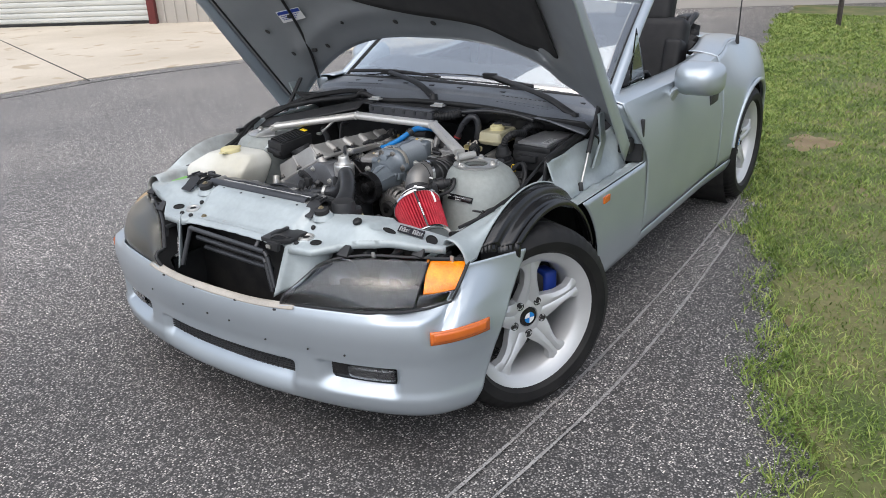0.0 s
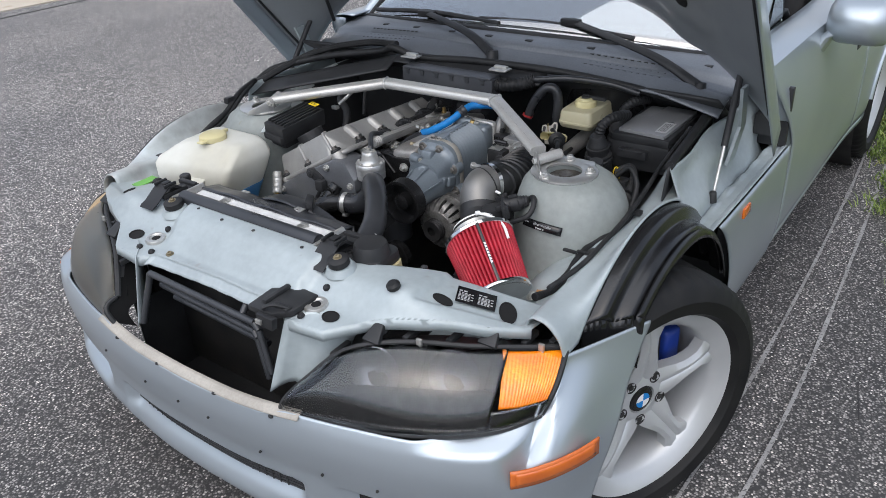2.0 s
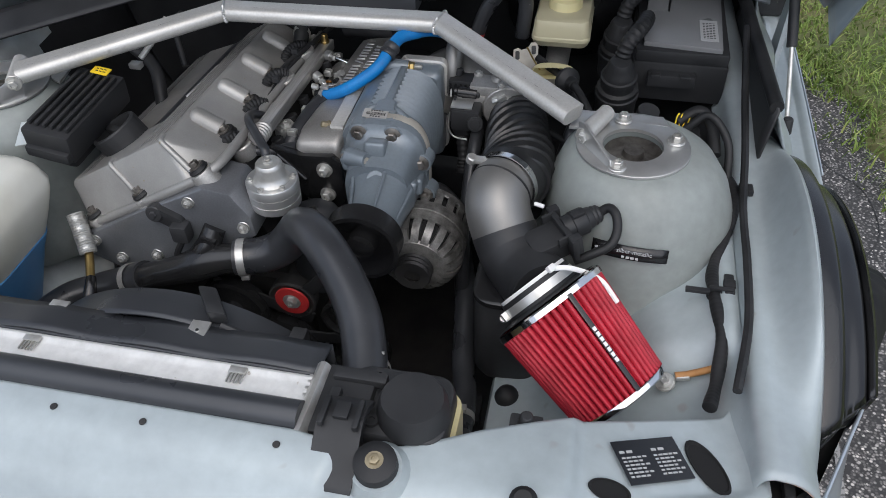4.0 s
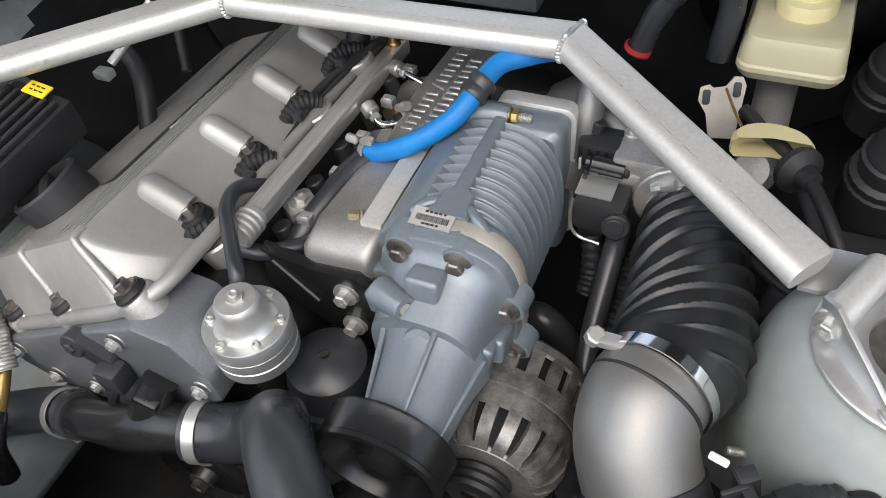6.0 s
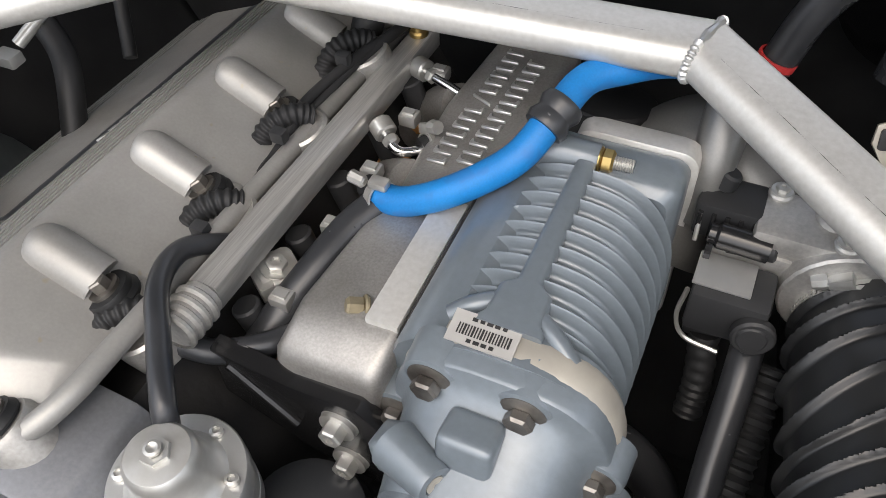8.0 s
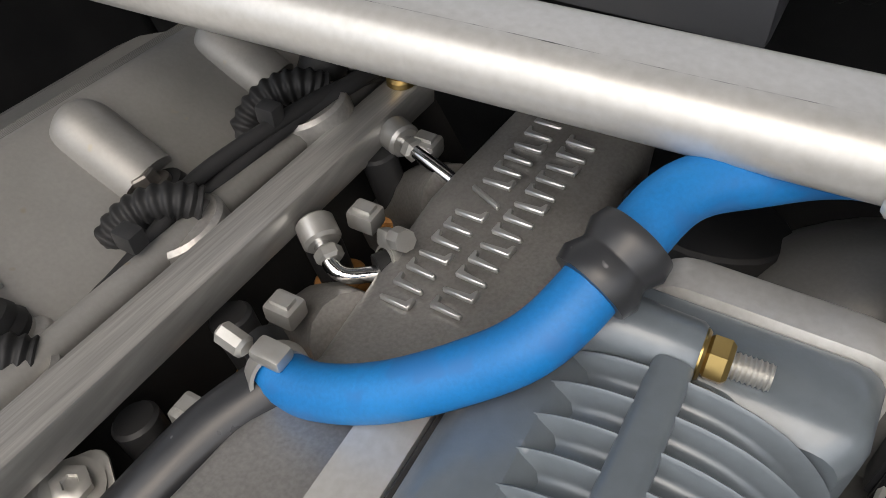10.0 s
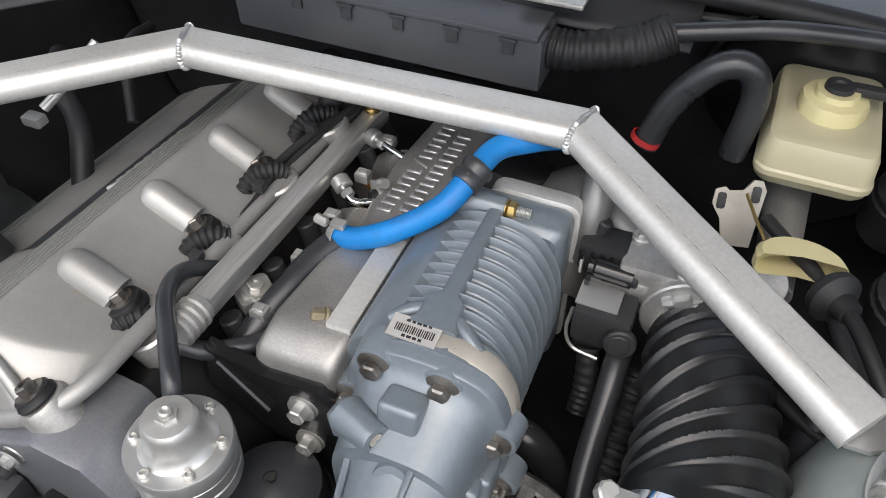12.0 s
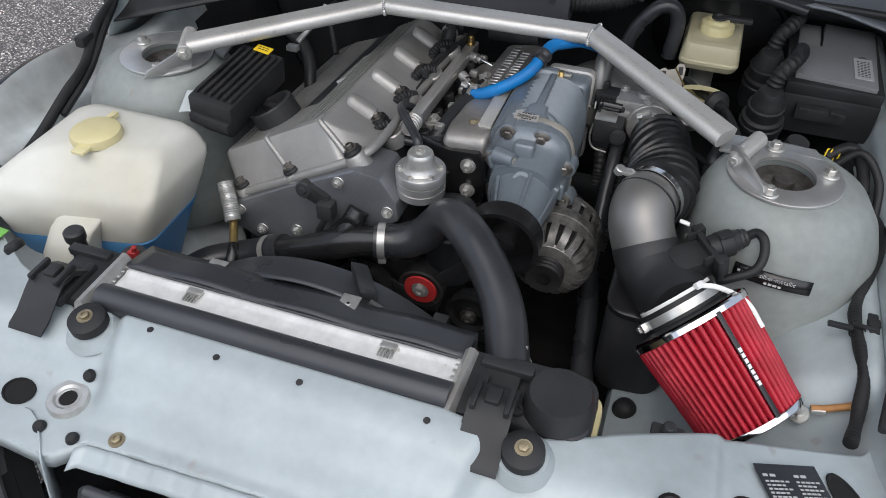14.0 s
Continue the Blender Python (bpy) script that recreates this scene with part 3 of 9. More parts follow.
part("door_seal", bm, M_RUBBER, bld, local=True)

# sign post in the lawn
post = thing("sign_post", "thin dark perforated steel post standing in the lawn", "post", (0.06, 11.2, 0))
bm = B()
prism(bm, [(-0.035, -0.02), (-0.02, -0.02), (-0.015, 0.01), (0.015, 0.01), (0.02, -0.02), (0.035, -0.02), (0.035, -0.012), (0.022, -0.01), (0.018, 0.018), (-0.018, 0.018), (-0.022, -0.01), (-0.035, -0.012)], 0, 1.9)
part("post", bm, M_GALV, post, local=True)

# ---- car body ----
car = thing("car", "silver two-seat roadster with its hood raised, parked on asphalt", "car", (0, 2.0, 0))

PLAN = [(0, 0.1), (0.15, 0.104), (0.27, 0.117), (0.4, 0.138), (0.52, 0.167), (0.62, 0.203), (0.7, 0.247), (0.755, 0.305), (0.797, 0.39), (0.816, 0.48), (0.822, 0.58)]


def plan_path():
    pts = smooth_path([(x, y, 0) for x, y in PLAN], 8)
    return pts


NOSE = plan_path()
NOSE_S = [0.0]
for p, q in zip(NOSE, NOSE[1:]):
    NOSE_S.append(NOSE_S[-1] + (q - p).length)
NOSE_LEN = NOSE_S[-1]


def nose(s):
    """Point and outward normal of the bumper's plan line at the share s (-1 to 1) of its half length."""
    d = abs(s) * NOSE_LEN
    i = max(k for k in range(len(NOSE_S)) if NOSE_S[k] <= d + 1e-9)
    i = min(i, len(NOSE) - 2)
    f = (d - NOSE_S[i]) / (NOSE_S[i + 1] - NOSE_S[i])
    p = NOSE[i].lerp(NOSE[i + 1], f)
    a, b = max(0, i - 1), min(len(NOSE) - 1, i + 2)
    t = (NOSE[b] - NOSE[a]).normalized()
    if d < 0.01:
        t = V(1, 0, 0)
    n = V(t.y, -t.x, 0)
    g = -1 if s < 0 else 1
    return V(g * p.x, p.y, 0), V(g * n.x, n.y, 0)


def s_at(x):
    """The share of the plan line at which it reaches x."""
    return min((abs(NOSE[k].x - x), NOSE_S[k] / NOSE_LEN) for k in range(len(NOSE)))[1]


def bumper_top(x):
    x = abs(x)
    return lerp_table([(0, 0.472), (0.24, 0.478), (0.29, 0.492), (0.45, 0.498), (0.6, 0.5), (0.7, 0.506), (0.735, 0.518), (0.765, 0.593), (0.822, 0.592)], x)


# upper edge of the bumper's wing, from the lamp's outer end back to the wheel arch
WING = [(0.715, 0.352, 0.516), (0.721, 0.446, 0.593), (0.809, 0.634, 0.592)]
WING_S = [s_at(0.735), s_at(0.765), 1.0]


def bumper_point(s, v):
    # the rear edge leans back up the wheel arch
    reach = 0.62 - 0.45 * step(0.8, 1.0, abs(s))
    end = 0.8 + 0.2 * min(1, v * 1.02)
    s = math.copysign(abs(s) if abs(s) < 0.5 else 0.5 + (abs(s) - 0.5) * (end - 0.5) / 0.5, s)
    p, n = nose(s)
    top = bumper_top(p.x)
    z = 0.165 + (top - 0.165) * v
    inset = soft_table([(0.16, 0.045), (0.185, 0.018), (0.23, 0.004), (0.265, 0.01), (0.34, 0.01), (0.38, 0.004), (0.43, 0.0), (0.47, 0.006), (0.5, 0.018), (0.53, 0.03), (0.62, 0.06)], z)
    if abs(p.x) > 0.66:
        inset *= 1 - 0.75 * step(0.66, 0.8, abs(p.x)) * step(0.45, 0.5, z)
    ax = abs(p.x)
    # kidney lip, lower grille mouth and fog lamp pockets
    mouth = (1 - step(0.28, 0.312, ax)) * step(0.185, 0.27, z) * (1 - step(0.3, 0.315, z))
    pocket = step(0.375, 0.45, ax) * (1 - step(0.615, 0.64, ax)) * step(0.235, 0.285, z) * (1 - step(0.325, 0.338, z))
    inset += 0.03 * mouth + 0.036 * pocket
    inset += 0.045 * step(0.93, 1.0, v) * step(0.55, 0.66, ax) * (1 - step(0.735, 0.755, ax))
    q = p - n * inset
    wing = step(s_at(0.69), WING_S[0], abs(s)) * step(reach, 1.0, v) ** 1.4
    if wing > 0:
        tx, ty = (lerp_table([(a, w[k]) for a, w in zip(WING_S, WING)], min(1.0, abs(s))) for k in (0, 1))
        q = q.lerp(V(math.copysign(tx, p.x), ty, 0), wing)
    return V(q.x, q.y, z)


bm = B()
surf(bm, lambda u, v: bumper_point(2 * u - 1, v), 220, 64)
bumper = part("bumper", bm, M_PAINT, car, "silver painted front bumper with small screw holes", thick=-0.004)
bm = B()
for k in range(6):
    z = 0.262 + 0.008 * k
    sweep(bm, [nose(s)[0] - nose(s)[1] * 0.034 + V(0, 0, z) for s in (-0.27, -0.13, 0, 0.13, 0.27)], 0.0025, 6)
for k in range(25):
    x = -0.24 + 0.02 * k
    box(bm, (x, nose(x / NOSE_LEN)[0].y + 0.034, 0.281), (0.003, 0.004, 0.044), 0)
part("lower_grille", bm, M_BLACKP, bumper, "black mesh in the bumper's lower mouth")
# near-black sheet behind the mesh, painted shade for the mouth's depth
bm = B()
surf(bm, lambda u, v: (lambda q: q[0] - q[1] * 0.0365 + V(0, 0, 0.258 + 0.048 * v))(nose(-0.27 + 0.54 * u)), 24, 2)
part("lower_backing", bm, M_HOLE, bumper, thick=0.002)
for g in (-1, 1):
    lamp = B()
    surf(lamp, lambda u, v: (lambda q: q[0] - q[1] * (0.026 + 0.008 * (2 * v - 1) ** 4 + 0.008 * (2 * u - 1) ** 6) + V(0, 0, 0.281 + 0.042 * v))(nose(g * (s_at(0.475) + (s_at(0.615) - s_at(0.475)) * u))), 16, 6)
    fog = part("fog_lamp", lamp, M_LENS, bumper, "clear rectangular fog lamp", thick=0.004)
    lamp = B()
    surf(lamp, lambda u, v: (lambda q: q[0] - q[1] * (0.032 + 0.003 * math.sin(math.pi * v)) + V(0, 0, 0.283 + 0.038 * v))(nose(g * (s_at(0.48) + (s_at(0.61) - s_at(0.48)) * u))), 16, 8)
    part("reflector", lamp, M_REFLECT, fog)
    lamp = B()
    surf(lamp, lambda u, v: (lambda q: q[0] - q[1] * 0.038 + V(0, 0, 0.272 + 0.058 * v))(nose(g * (s_at(0.37) + (s_at(0.628) - s_at(0.37)) * u))), 16, 4)
    part("surround", lamp, M_BLACKG, fog, "black plastic surround", thick=0.002)
    side = B()
    surf(side, lambda u, v: (lambda q: q[0] + q[1] * (0.006 - 0.004 * (2 * v - 1) ** 4) + V(0, 0, 0.424 + 0.03 * v))(nose(g * (s_at(0.722) + (s_at(0.803) - s_at(0.722)) * u))), 18, 6)
    mk = part("side_marker", side, M_ORANGE, car, "orange side marker lamp", thick=-0.006)
    side = B()
    surf(side, lambda u, v: (lambda q: q[0] + q[1] * 0.003 + V(0, 0, 0.419 + 0.04 * v))(nose(g * (s_at(0.716) + (s_at(0.806) - s_at(0.716)) * u))), 18, 4)
    part("bezel", side, M_ORANGE, mk, thick=-0.004)
for s in (-0.3, -0.13, -0.02, 0.07, 0.2, 0.34, 0.45):
    bm = B()
    p, n = nose(s)
    cyl(bm, p + n * -0.003 + V(0, 0, 0.4 - 0.03 * (s > 0.15)), n, 0.003, 0.005, seg=10)
    part("screw_hole", bm, M_DARK, bumper)
# chrome-like lip under the kidney opening
bm = B()
surf(bm, lambda u, v: (lambda q: q[0] - q[1] * (0.006 + 0.022 * v) + V(0, 0, 0.4735 + 0.011 * v + 0.012 * abs(2 * u - 1) ** 3))(nose(-0.3 + 0.6 * u)), 40, 3)
lip = part("bumper_lip", bm, M_LIP, car, "pale edge of the bumper under the grille opening", thick=0.003)
for s in (-0.22, -0.07, 0.1, 0.24):
    bm = B()
    p, n = nose(s)
    cyl(bm, p - n * 0.008 + V(0, 0, 0.471), -n * 0.3 + V(0, 0, 1), 0.0065, 0.006, seg=12)
    part("lip_clip", bm, M_BLACKP, lip)


# headlights
def lamp_point(g, u, v, out=0.0):
    """The lens of a headlight: u from its inner to its outer end, v from its lower to its upper edge."""
    lo = [(0.275, 0.138, 0.492), (0.38, 0.156, 0.5), (0.5, 0.188, 0.503), (0.6, 0.236, 0.506), (0.675, 0.296, 0.51), (0.722, 0.362, 0.518)]
    hi = [(0.3, 0.172, 0.535), (0.37, 0.232, 0.6), (0.47, 0.288, 0.622), (0.58, 0.348, 0.617), (0.66, 0.408, 0.608), (0.718, 0.462, 0.6)]
    def at(t, k):
        return soft_table([(i / 5, r[k]) for i, r in enumerate(t)], u)
    a, b = V(*(at(lo, k) for k in range(3))), V(*(at(hi, k) for k in range(3)))
    p = a.lerp(b, v)
    n = V(0.35 + 0.3 * u, -0.75, 0.5).normalized()
    p += n * (0.022 * math.sin(math.pi * v) + out)
    return V(g * p.x, p.y, p.z)


for g in (-1, 1):
    hl = B()
    surf(hl, lambda u, v: lamp_point(g, u, v, -0.055 - 0.02 * math.sin(math.pi * v) * math.sin(math.pi * u)), 30, 12)
    for edge in (0, 1):
        surf(hl, lambda u, v: lamp_point(g, u, edge, -0.055 * v), 30, 2)
        surf(hl, lambda u, v: lamp_point(g, edge, u, -0.055 * v), 12, 2)
    body = part("headlight", hl, M_LAMPIN, car, "headlight with black housing and amber corner" if g > 0 else "headlight with yellowed hazy lens")
    hl = B()
    surf(hl, lambda u, v: lamp_point(g, u * 0.735, v), 40, 12)
    surf(hl, lambda u, v: lamp_point(g, 0.735 + 0.26 * u, 0.27 * v), 12, 5)
    part("lens", hl, M_LENS if g > 0 else M_LENSY, body, thick=0.003)
    hl = B()
    surf(hl, lambda u, v: lamp_point(g, 0.76 - 0.045 * v + (0.225 + 0.045 * v) * u, 0.28 + 0.7 * v - 0.04 * (1 - v) * u, -0.0005 - 0.004 * (1 - u) ** 2 + 0.0003 * math.sin(u * 110)), 110, 24)
    part("turn_signal", hl, M_AMBER if g > 0 else M_AMBERD, body, "amber ribbed turn signal", thick=-0.006)
    for uc, r in ((0.33, 0.05), (0.58, 0.05)):
        c = lamp_point(g, uc, 0.66, -0.05)
        d = V(g * 0.25, -0.88, 0.35).normalized()
        hl = B()
        revolve(hl, [(0.004, -0.02), (r * 0.6, -0.014), (r * 0.9, 0.004), (r, 0.016), (r * 0.97, 0.018)], axis_pose(c, d), 120, wob=lambda a, h: 1 + 0.012 * math.sin(30 * a))
        part("reflector", hl, M_REFLECT, body)
        hl = B()
        cyl(hl, c - d * 0.016, d, 0.007, 0.018, 0.005, 14)
        part("bulb_cap", hl, M_REFLECT, body)
    # black mask inside the lens, below and between the reflectors
    hl = B()
    surf(hl, lambda u, v: lamp_point(g, 0.02 + 0.965 * u, 0.02 + (0.46 - 0.2 * step(0.7, 0.8, u)) * v, -0.012 - 0.03 * v ** 2), 40, 8)
    for u0, u1 in ((0.02, 0.16), (0.45, 0.475), (0.69, 0.73)):
        surf(hl, lambda u, v: lamp_point(g, u0 + (u1 - u0) * u, 0.46 + 0.52 * v, -0.044 + 0.012 * v), 8, 6)
    part("mask", hl, M_LAMPIN, body, "glossy black lamp mask", thick=0.002)
    hl = B()
    sweep(hl, [lamp_point(g, k / 20, -0.02, -0.004) for k in range(21)], 0.006, 8, 1)
    sweep(hl, [lamp_point(g, k / 20, 1.02, -0.006) for k in range(21)], 0.007, 8, 1)
    sweep(hl, [lamp_point(g, 1.0, k / 6, -0.004) for k in range(7)], 0.006, 8, 1)
    sweep(hl, [lamp_point(g, 0.0, k / 6, -0.004) for k in range(7)], 0.006, 8, 1)
    part("seal", hl, M_BLACKP, body)
    # black carrier behind the lens's top edge, with adjuster turrets and bright clips
    hl = B()
    surf(hl, lambda u, v: lamp_point(g, 0.08 + 0.92 * u, 1.0, -0.01) + V(0, 0.075 * v, 0.005 - 0.03 * v), 24, 4)
    for uc in (0.3, 0.66):
        p = lamp_point(g, uc, 1.0, -0.01)
        prism(hl, [(-0.02, 0), (0.02, 0), (0.01, 0.04), (-0.01, 0.04)], 0, 0.012, Matrix.Translation(p + V(0, 0.0, 0.004)) @ Matrix.Rotation(radians(35), 4, "X"), 0.003)
        cyl(hl, p + V(0, 0.034, 0.014), (0, -0.2, 1), 0.012, 0.014, 0.0105, 16)
    for k in range(7):
        p = lamp_point(g, 0.14 + 0.13 * k, 1.0, -0.012)
        box(hl, p + V(0, 0.03, 0.006), (0.012, 0.05, 0.012), 0.002)
    part("carrier", hl, M_BLACKP, body, "black plastic lamp carrier")
    for uc in (0.45, 0.87):
        hl = B()
        box(hl, lamp_point(g, uc, 1.02, 0.004), (0.011, 0.006, 0.02), 0.001)
        part("clip", hl, M_STEEL, body)

# slam panel above the radiator
def slam_front(x):
    return lerp_table([(0, 0.252), (0.2, 0.246), (0.235, 0.218), (0.33, 0.225), (0.4, 0.29), (0.5, 0.325), (0.6, 0.38), (0.68, 0.45)], abs(x))


def slam_back(x):
    return lerp_table([(-0.66, 0.6), (-0.55, 0.5), (-0.42, 0.42), (-0.3, 0.376), (0.17, 0.376), (0.22, 0.37), (0.3, 0.395), (0.36, 0.425), (0.42, 0.45), (0.52, 0.49), (0.62, 0.535), (0.66, 0.6)], x)


def slam_z(x, y):
    z = soft_table([(0.2, 0.632), (0.25, 0.643), (0.28, 0.647), (0.305, 0.656), (0.335, 0.68), (0.37, 0.688), (0.42, 0.688), (0.5, 0.676), (0.6, 0.66)], y)
    z -= 0.05 * step(0.42, 0.7, abs(x))
    ax = abs(x)
    z += 0.02 * (1 - step(0.2, 0.228, ax - 0.25 * max(0.0, y - 0.3))) * step(0.262, 0.3, y)
    z += 0.012 * math.exp(-((ax - 0.42) / 0.05) ** 2 - ((y - 0.345) / 0.04) ** 2)
    z -= 0.01 * step(0.45, 0.465, ax) * (1 - step(0.63, 0.65, ax)) * step(0.36, 0.38, y - 0.45 * (ax - 0.5))
    return z


bm = B()
surf(bm, lambda u, v: (lambda x: V(x, slam_front(x) + (slam_back(x) - slam_front(x)) * v, slam_z(x, slam_front(x) + (slam_back(x) - slam_front(x)) * v)))(-0.66 + 1.32 * u), 240, 40)
# turned-down front flange
surf(bm, lambda u, v: (lambda x: V(x, slam_front(x) - 0.002 * v, slam_z(x, slam_front(x)) - 0.022 * v))(-0.66 + 1.32 * u), 120, 2)
slam = part("radiator_support", bm, M_BAY, car, "silver painted panel over the radiator", thick=-0.002)


def slam_spot(x, y):
    e = 0.006
    n = V(-(slam_z(x + e, y) - slam_z(x - e, y)) / (2 * e), -(slam_z(x, y + e) - slam_z(x, y - e)) / (2 * e), 1).normalized()
    return V(x, y, slam_z(x, y)), n


# openings are near-black discs on the panel, their inner shade painted
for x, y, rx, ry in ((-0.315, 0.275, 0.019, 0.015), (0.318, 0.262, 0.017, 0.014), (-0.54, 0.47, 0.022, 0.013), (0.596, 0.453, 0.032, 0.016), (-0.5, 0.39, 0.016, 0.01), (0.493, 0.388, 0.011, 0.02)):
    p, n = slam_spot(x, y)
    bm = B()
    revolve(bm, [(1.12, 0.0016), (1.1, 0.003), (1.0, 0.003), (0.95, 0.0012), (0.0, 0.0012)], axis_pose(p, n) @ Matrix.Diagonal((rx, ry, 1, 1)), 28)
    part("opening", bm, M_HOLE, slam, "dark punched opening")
for x, y, r, mt, h in ((-0.252, 0.284, 0.022, M_STEEL, 0.004), (0.267, 0.276, 0.022, M_STEEL, 0.004)):
    p, n = slam_spot(x, y)
    n = (n + V(0, 0, 3)).normalized()
    p = p + V(0, 0, 0.002)
    bm = B()
    revolve(bm, [(r * 1.15, -0.004), (r * 1.15, 0), (r * 1.05, h), (r * 0.75, h), (r * 0.62, h * 0.4), (r * 0.5, h * 0.4), (r * 0.45, 0.0004), (0, 0.0004)], axis_pose(p, n), 28)
    lr = part("latch_ring", bm, mt, slam, "bare steel latch opening")
    bm = B()
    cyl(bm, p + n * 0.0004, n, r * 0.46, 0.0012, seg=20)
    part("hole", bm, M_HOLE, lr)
for x, y in ((-0.262, 0.245), (-0.217, 0.244), (0.262, 0.238), (-0.24, 0.313), (0.262, 0.315)):
    p, n = slam_spot(x, y)
    bm = B()
    cyl(bm, p, n, 0.008, 0.007, 0.0065, 14)
    part("rubber_plug", bm, M_RUBBER, slam)
for x, y in ((-0.26, 0.357), (0.264, 0.357)):
    p, n = slam_spot(x, y)
    bm = B()
    revolve(bm, [(0.034, -0.002), (0.026, 0.012), (0.02, 0.012)], axis_pose(p, n), 24)
    part("stop_mound", bm, M_BAY, slam)
    bm = B()
    revolve(bm, [(0, 0.03), (0.014, 0.03), (0.022, 0.026), (0.0225, 0.014), (0.019, 0.01), (0, 0.01)], axis_pose(p, n), 24)
    st = part("hood_stop", bm, M_RUBBER, slam, "round rubber hood stop with a bolt")
    bm = B()
    bolt(bm, p + n * 0.029, n, 0.006, 0.006)
    part("bolt", bm, M_DULL, st)
for x, y in ((0.412, 0.346), (0.664, 0.6), (-0.46, 0.45)):
    p, n = slam_spot(x, y)
    bm = B()
    revolve(bm, [(0, 0.014), (0.009, 0.014), (0.014, 0.009), (0.014, 0.003), (0.012, 0), (0, 0)], axis_pose(p, n), 18)
    part("rubber_buffer", bm, M_RUBBER, slam, "black rubber buffer")
for x, y, mt in ((-0.169, 0.258, M_DULL), (0.165, 0.258, M_DULL), (0.645, 0.53, M_BAY), (0.655, 0.478, M_BAY), (-0.6, 0.55, M_BAY)):
    p, n = slam_spot(x, y)
    bm = B()
    bolt(bm, p, n, 0.006, 0.006)
    part("bolt", bm, mt, slam)
for x in (-0.183, -0.09, 0.013, 0.16):
    p, n = slam_spot(x, 0.366)
    bm = B()
    cyl(bm, p - n * 0.001 + V(0, -0.01 * (x > -0.15), 0), n, 0.004, 0.0022, seg=12)
    part("hole", bm, M_DARK, slam)
# bar with square ribs along the front edge
bm = B()
surf(bm, lambda u, v: (lambda x: V(x, slam_front(x) - 0.002 - 0.022 * v, slam_z(x, slam_front(x)) - 0.003 - 0.013 * v + 0.0012 * (math.sin(x * 110) > 0.2)))(-0.21 + 0.39 * u), 110, 4)
part("flange", bm, M_BAY, slam, thick=0.002)
# black hood latch
latch = B()
prism(latch, [(-0.045, -0.05), (0.02, -0.048), (0.05, -0.02), (0.052, 0.05), (0.0, 0.052), (-0.05, 0.02)], 0, 0.014, Matrix.Translation((0.205, 0.245, 0.644)), 0.004)
box(latch, (0.186, 0.25, 0.659), (0.012, 0.07, 0.014), 0.004)
box(latch, (0.225, 0.225, 0.655), (0.045, 0.018, 0.014), 0.004)
prism(latch, [(-0.02, -0.02), (0.018, -0.02), (0.024, 0.008), (-0.024, 0.008)], 0, 0.014, Matrix.Translation((0.215, 0.2, 0.645)) @ Matrix.Rotation(radians(90), 4, "X"), 0.003)
sweep(latch, [(0.2, 0.198, 0.662), (0.222, 0.21, 0.67), (0.243, 0.226, 0.66)], 0.004, 8, 6)
la = part("hood_latch", latch, M_BLACKP, car, "black plastic hood latch")
latch = B()
box(latch, (0.2, 0.184, 0.638), (0.016, 0.005, 0.01), 0.001)
part("clip", latch, M_STEEL, la)
# warning label
p, n = slam_spot(0.535, 0.437)
lx = V(math.cos(radians(27)), math.sin(radians(27)), 0)
lx = (lx - n * lx.dot(n)).normalized()
lab_m = Matrix.Translation(p + n * 0.004) @ Matrix((lx, n.cross(lx), n)).transposed().to_4x4()
bm = B()
box(bm, (0, 0, 0.0006), (0.078, 0.052, 0.0012), 0, lab_m)
wl_ob = part("warning_label", bm, M_BLACKG, slam, "dark warning label with pale print")
bm = B()
for cx in (-0.036, 0.003):
    bars(bm, lab_m @ Matrix.Translation((0, 0, 0.0013)), [(cx, 0.012, 2)], 0.005, 0.008, 0.001)
    bars(bm, lab_m @ Matrix.Translation((0, 0, 0.0013)), [(cx, 0.005 - 0.0045 * k, 5 - k % 2) for k in range(6)], 0.0032, 0.0055, 0.0008)
part("print", bm, M_GREYP, wl_ob)
p, n = slam_spot(-0.535, 0.46)
n = (n + V(0, -0.3, 1.5)).normalized()
p = p + V(0, 0, 0.005)
bm = B()
box(bm, (0, 0, 0.001), (0.06, 0.04, 0.0015), 0, axis_pose(p, n) @ Matrix.Rotation(radians(-40), 4, "Z"))
part("green_sticker", bm, M_GREEN, slam, "bright green sticker")

# cavity behind the kidney opening
cav = thing("grille_opening", "dark empty grille opening with a black condenser frame", "grille opening", (0, 0.2, 0.3))
bm = B()
box(bm, (0, 0.36, 0.45), (0.9, 0.012, 0.42), 0.002)
part("condenser", bm, M_DARK, cav)
bm = B()
for line in ([(-0.2, 0.17, 0.5), (-0.182, 0.2, 0.6), (-0.177, 0.204, 0.62), (0.15, 0.21, 0.602), (0.163, 0.208, 0.59), (0.192, 0.197, 0.499)],
             [(-0.172, 0.222, 0.583), (0.14, 0.214, 0.576), (0.152, 0.21, 0.566), (0.178, 0.2, 0.48)],
             [(-0.16, 0.24, 0.545), (0.15, 0.235, 0.535)], [(0.105, 0.24, 0.625), (0.108, 0.212, 0.6)]):
    for a, b in zip(line, line[1:]):
        sweep(bm, [a, b], 0.0075, 10, 2)
part("frame", bm, M_SHROUD, cav, "black plastic grille frame")
for g in (-1, 1):
    bm = B()
    surf(bm, lambda u, v: V(g * (0.238 - 0.022 * u + 0.12 * v * (1 - 0.3 * u)), 0.215 - 0.05 * u + 0.09 * v + 0.012 * math.sin(6 * v), 0.636 - 0.15 * u + 0.012 * math.sin(5 * v)), 12, 8)
    part("side_panel", bm, M_BAY, cav, "silver sheet metal beside the grille opening", thick=0.002)
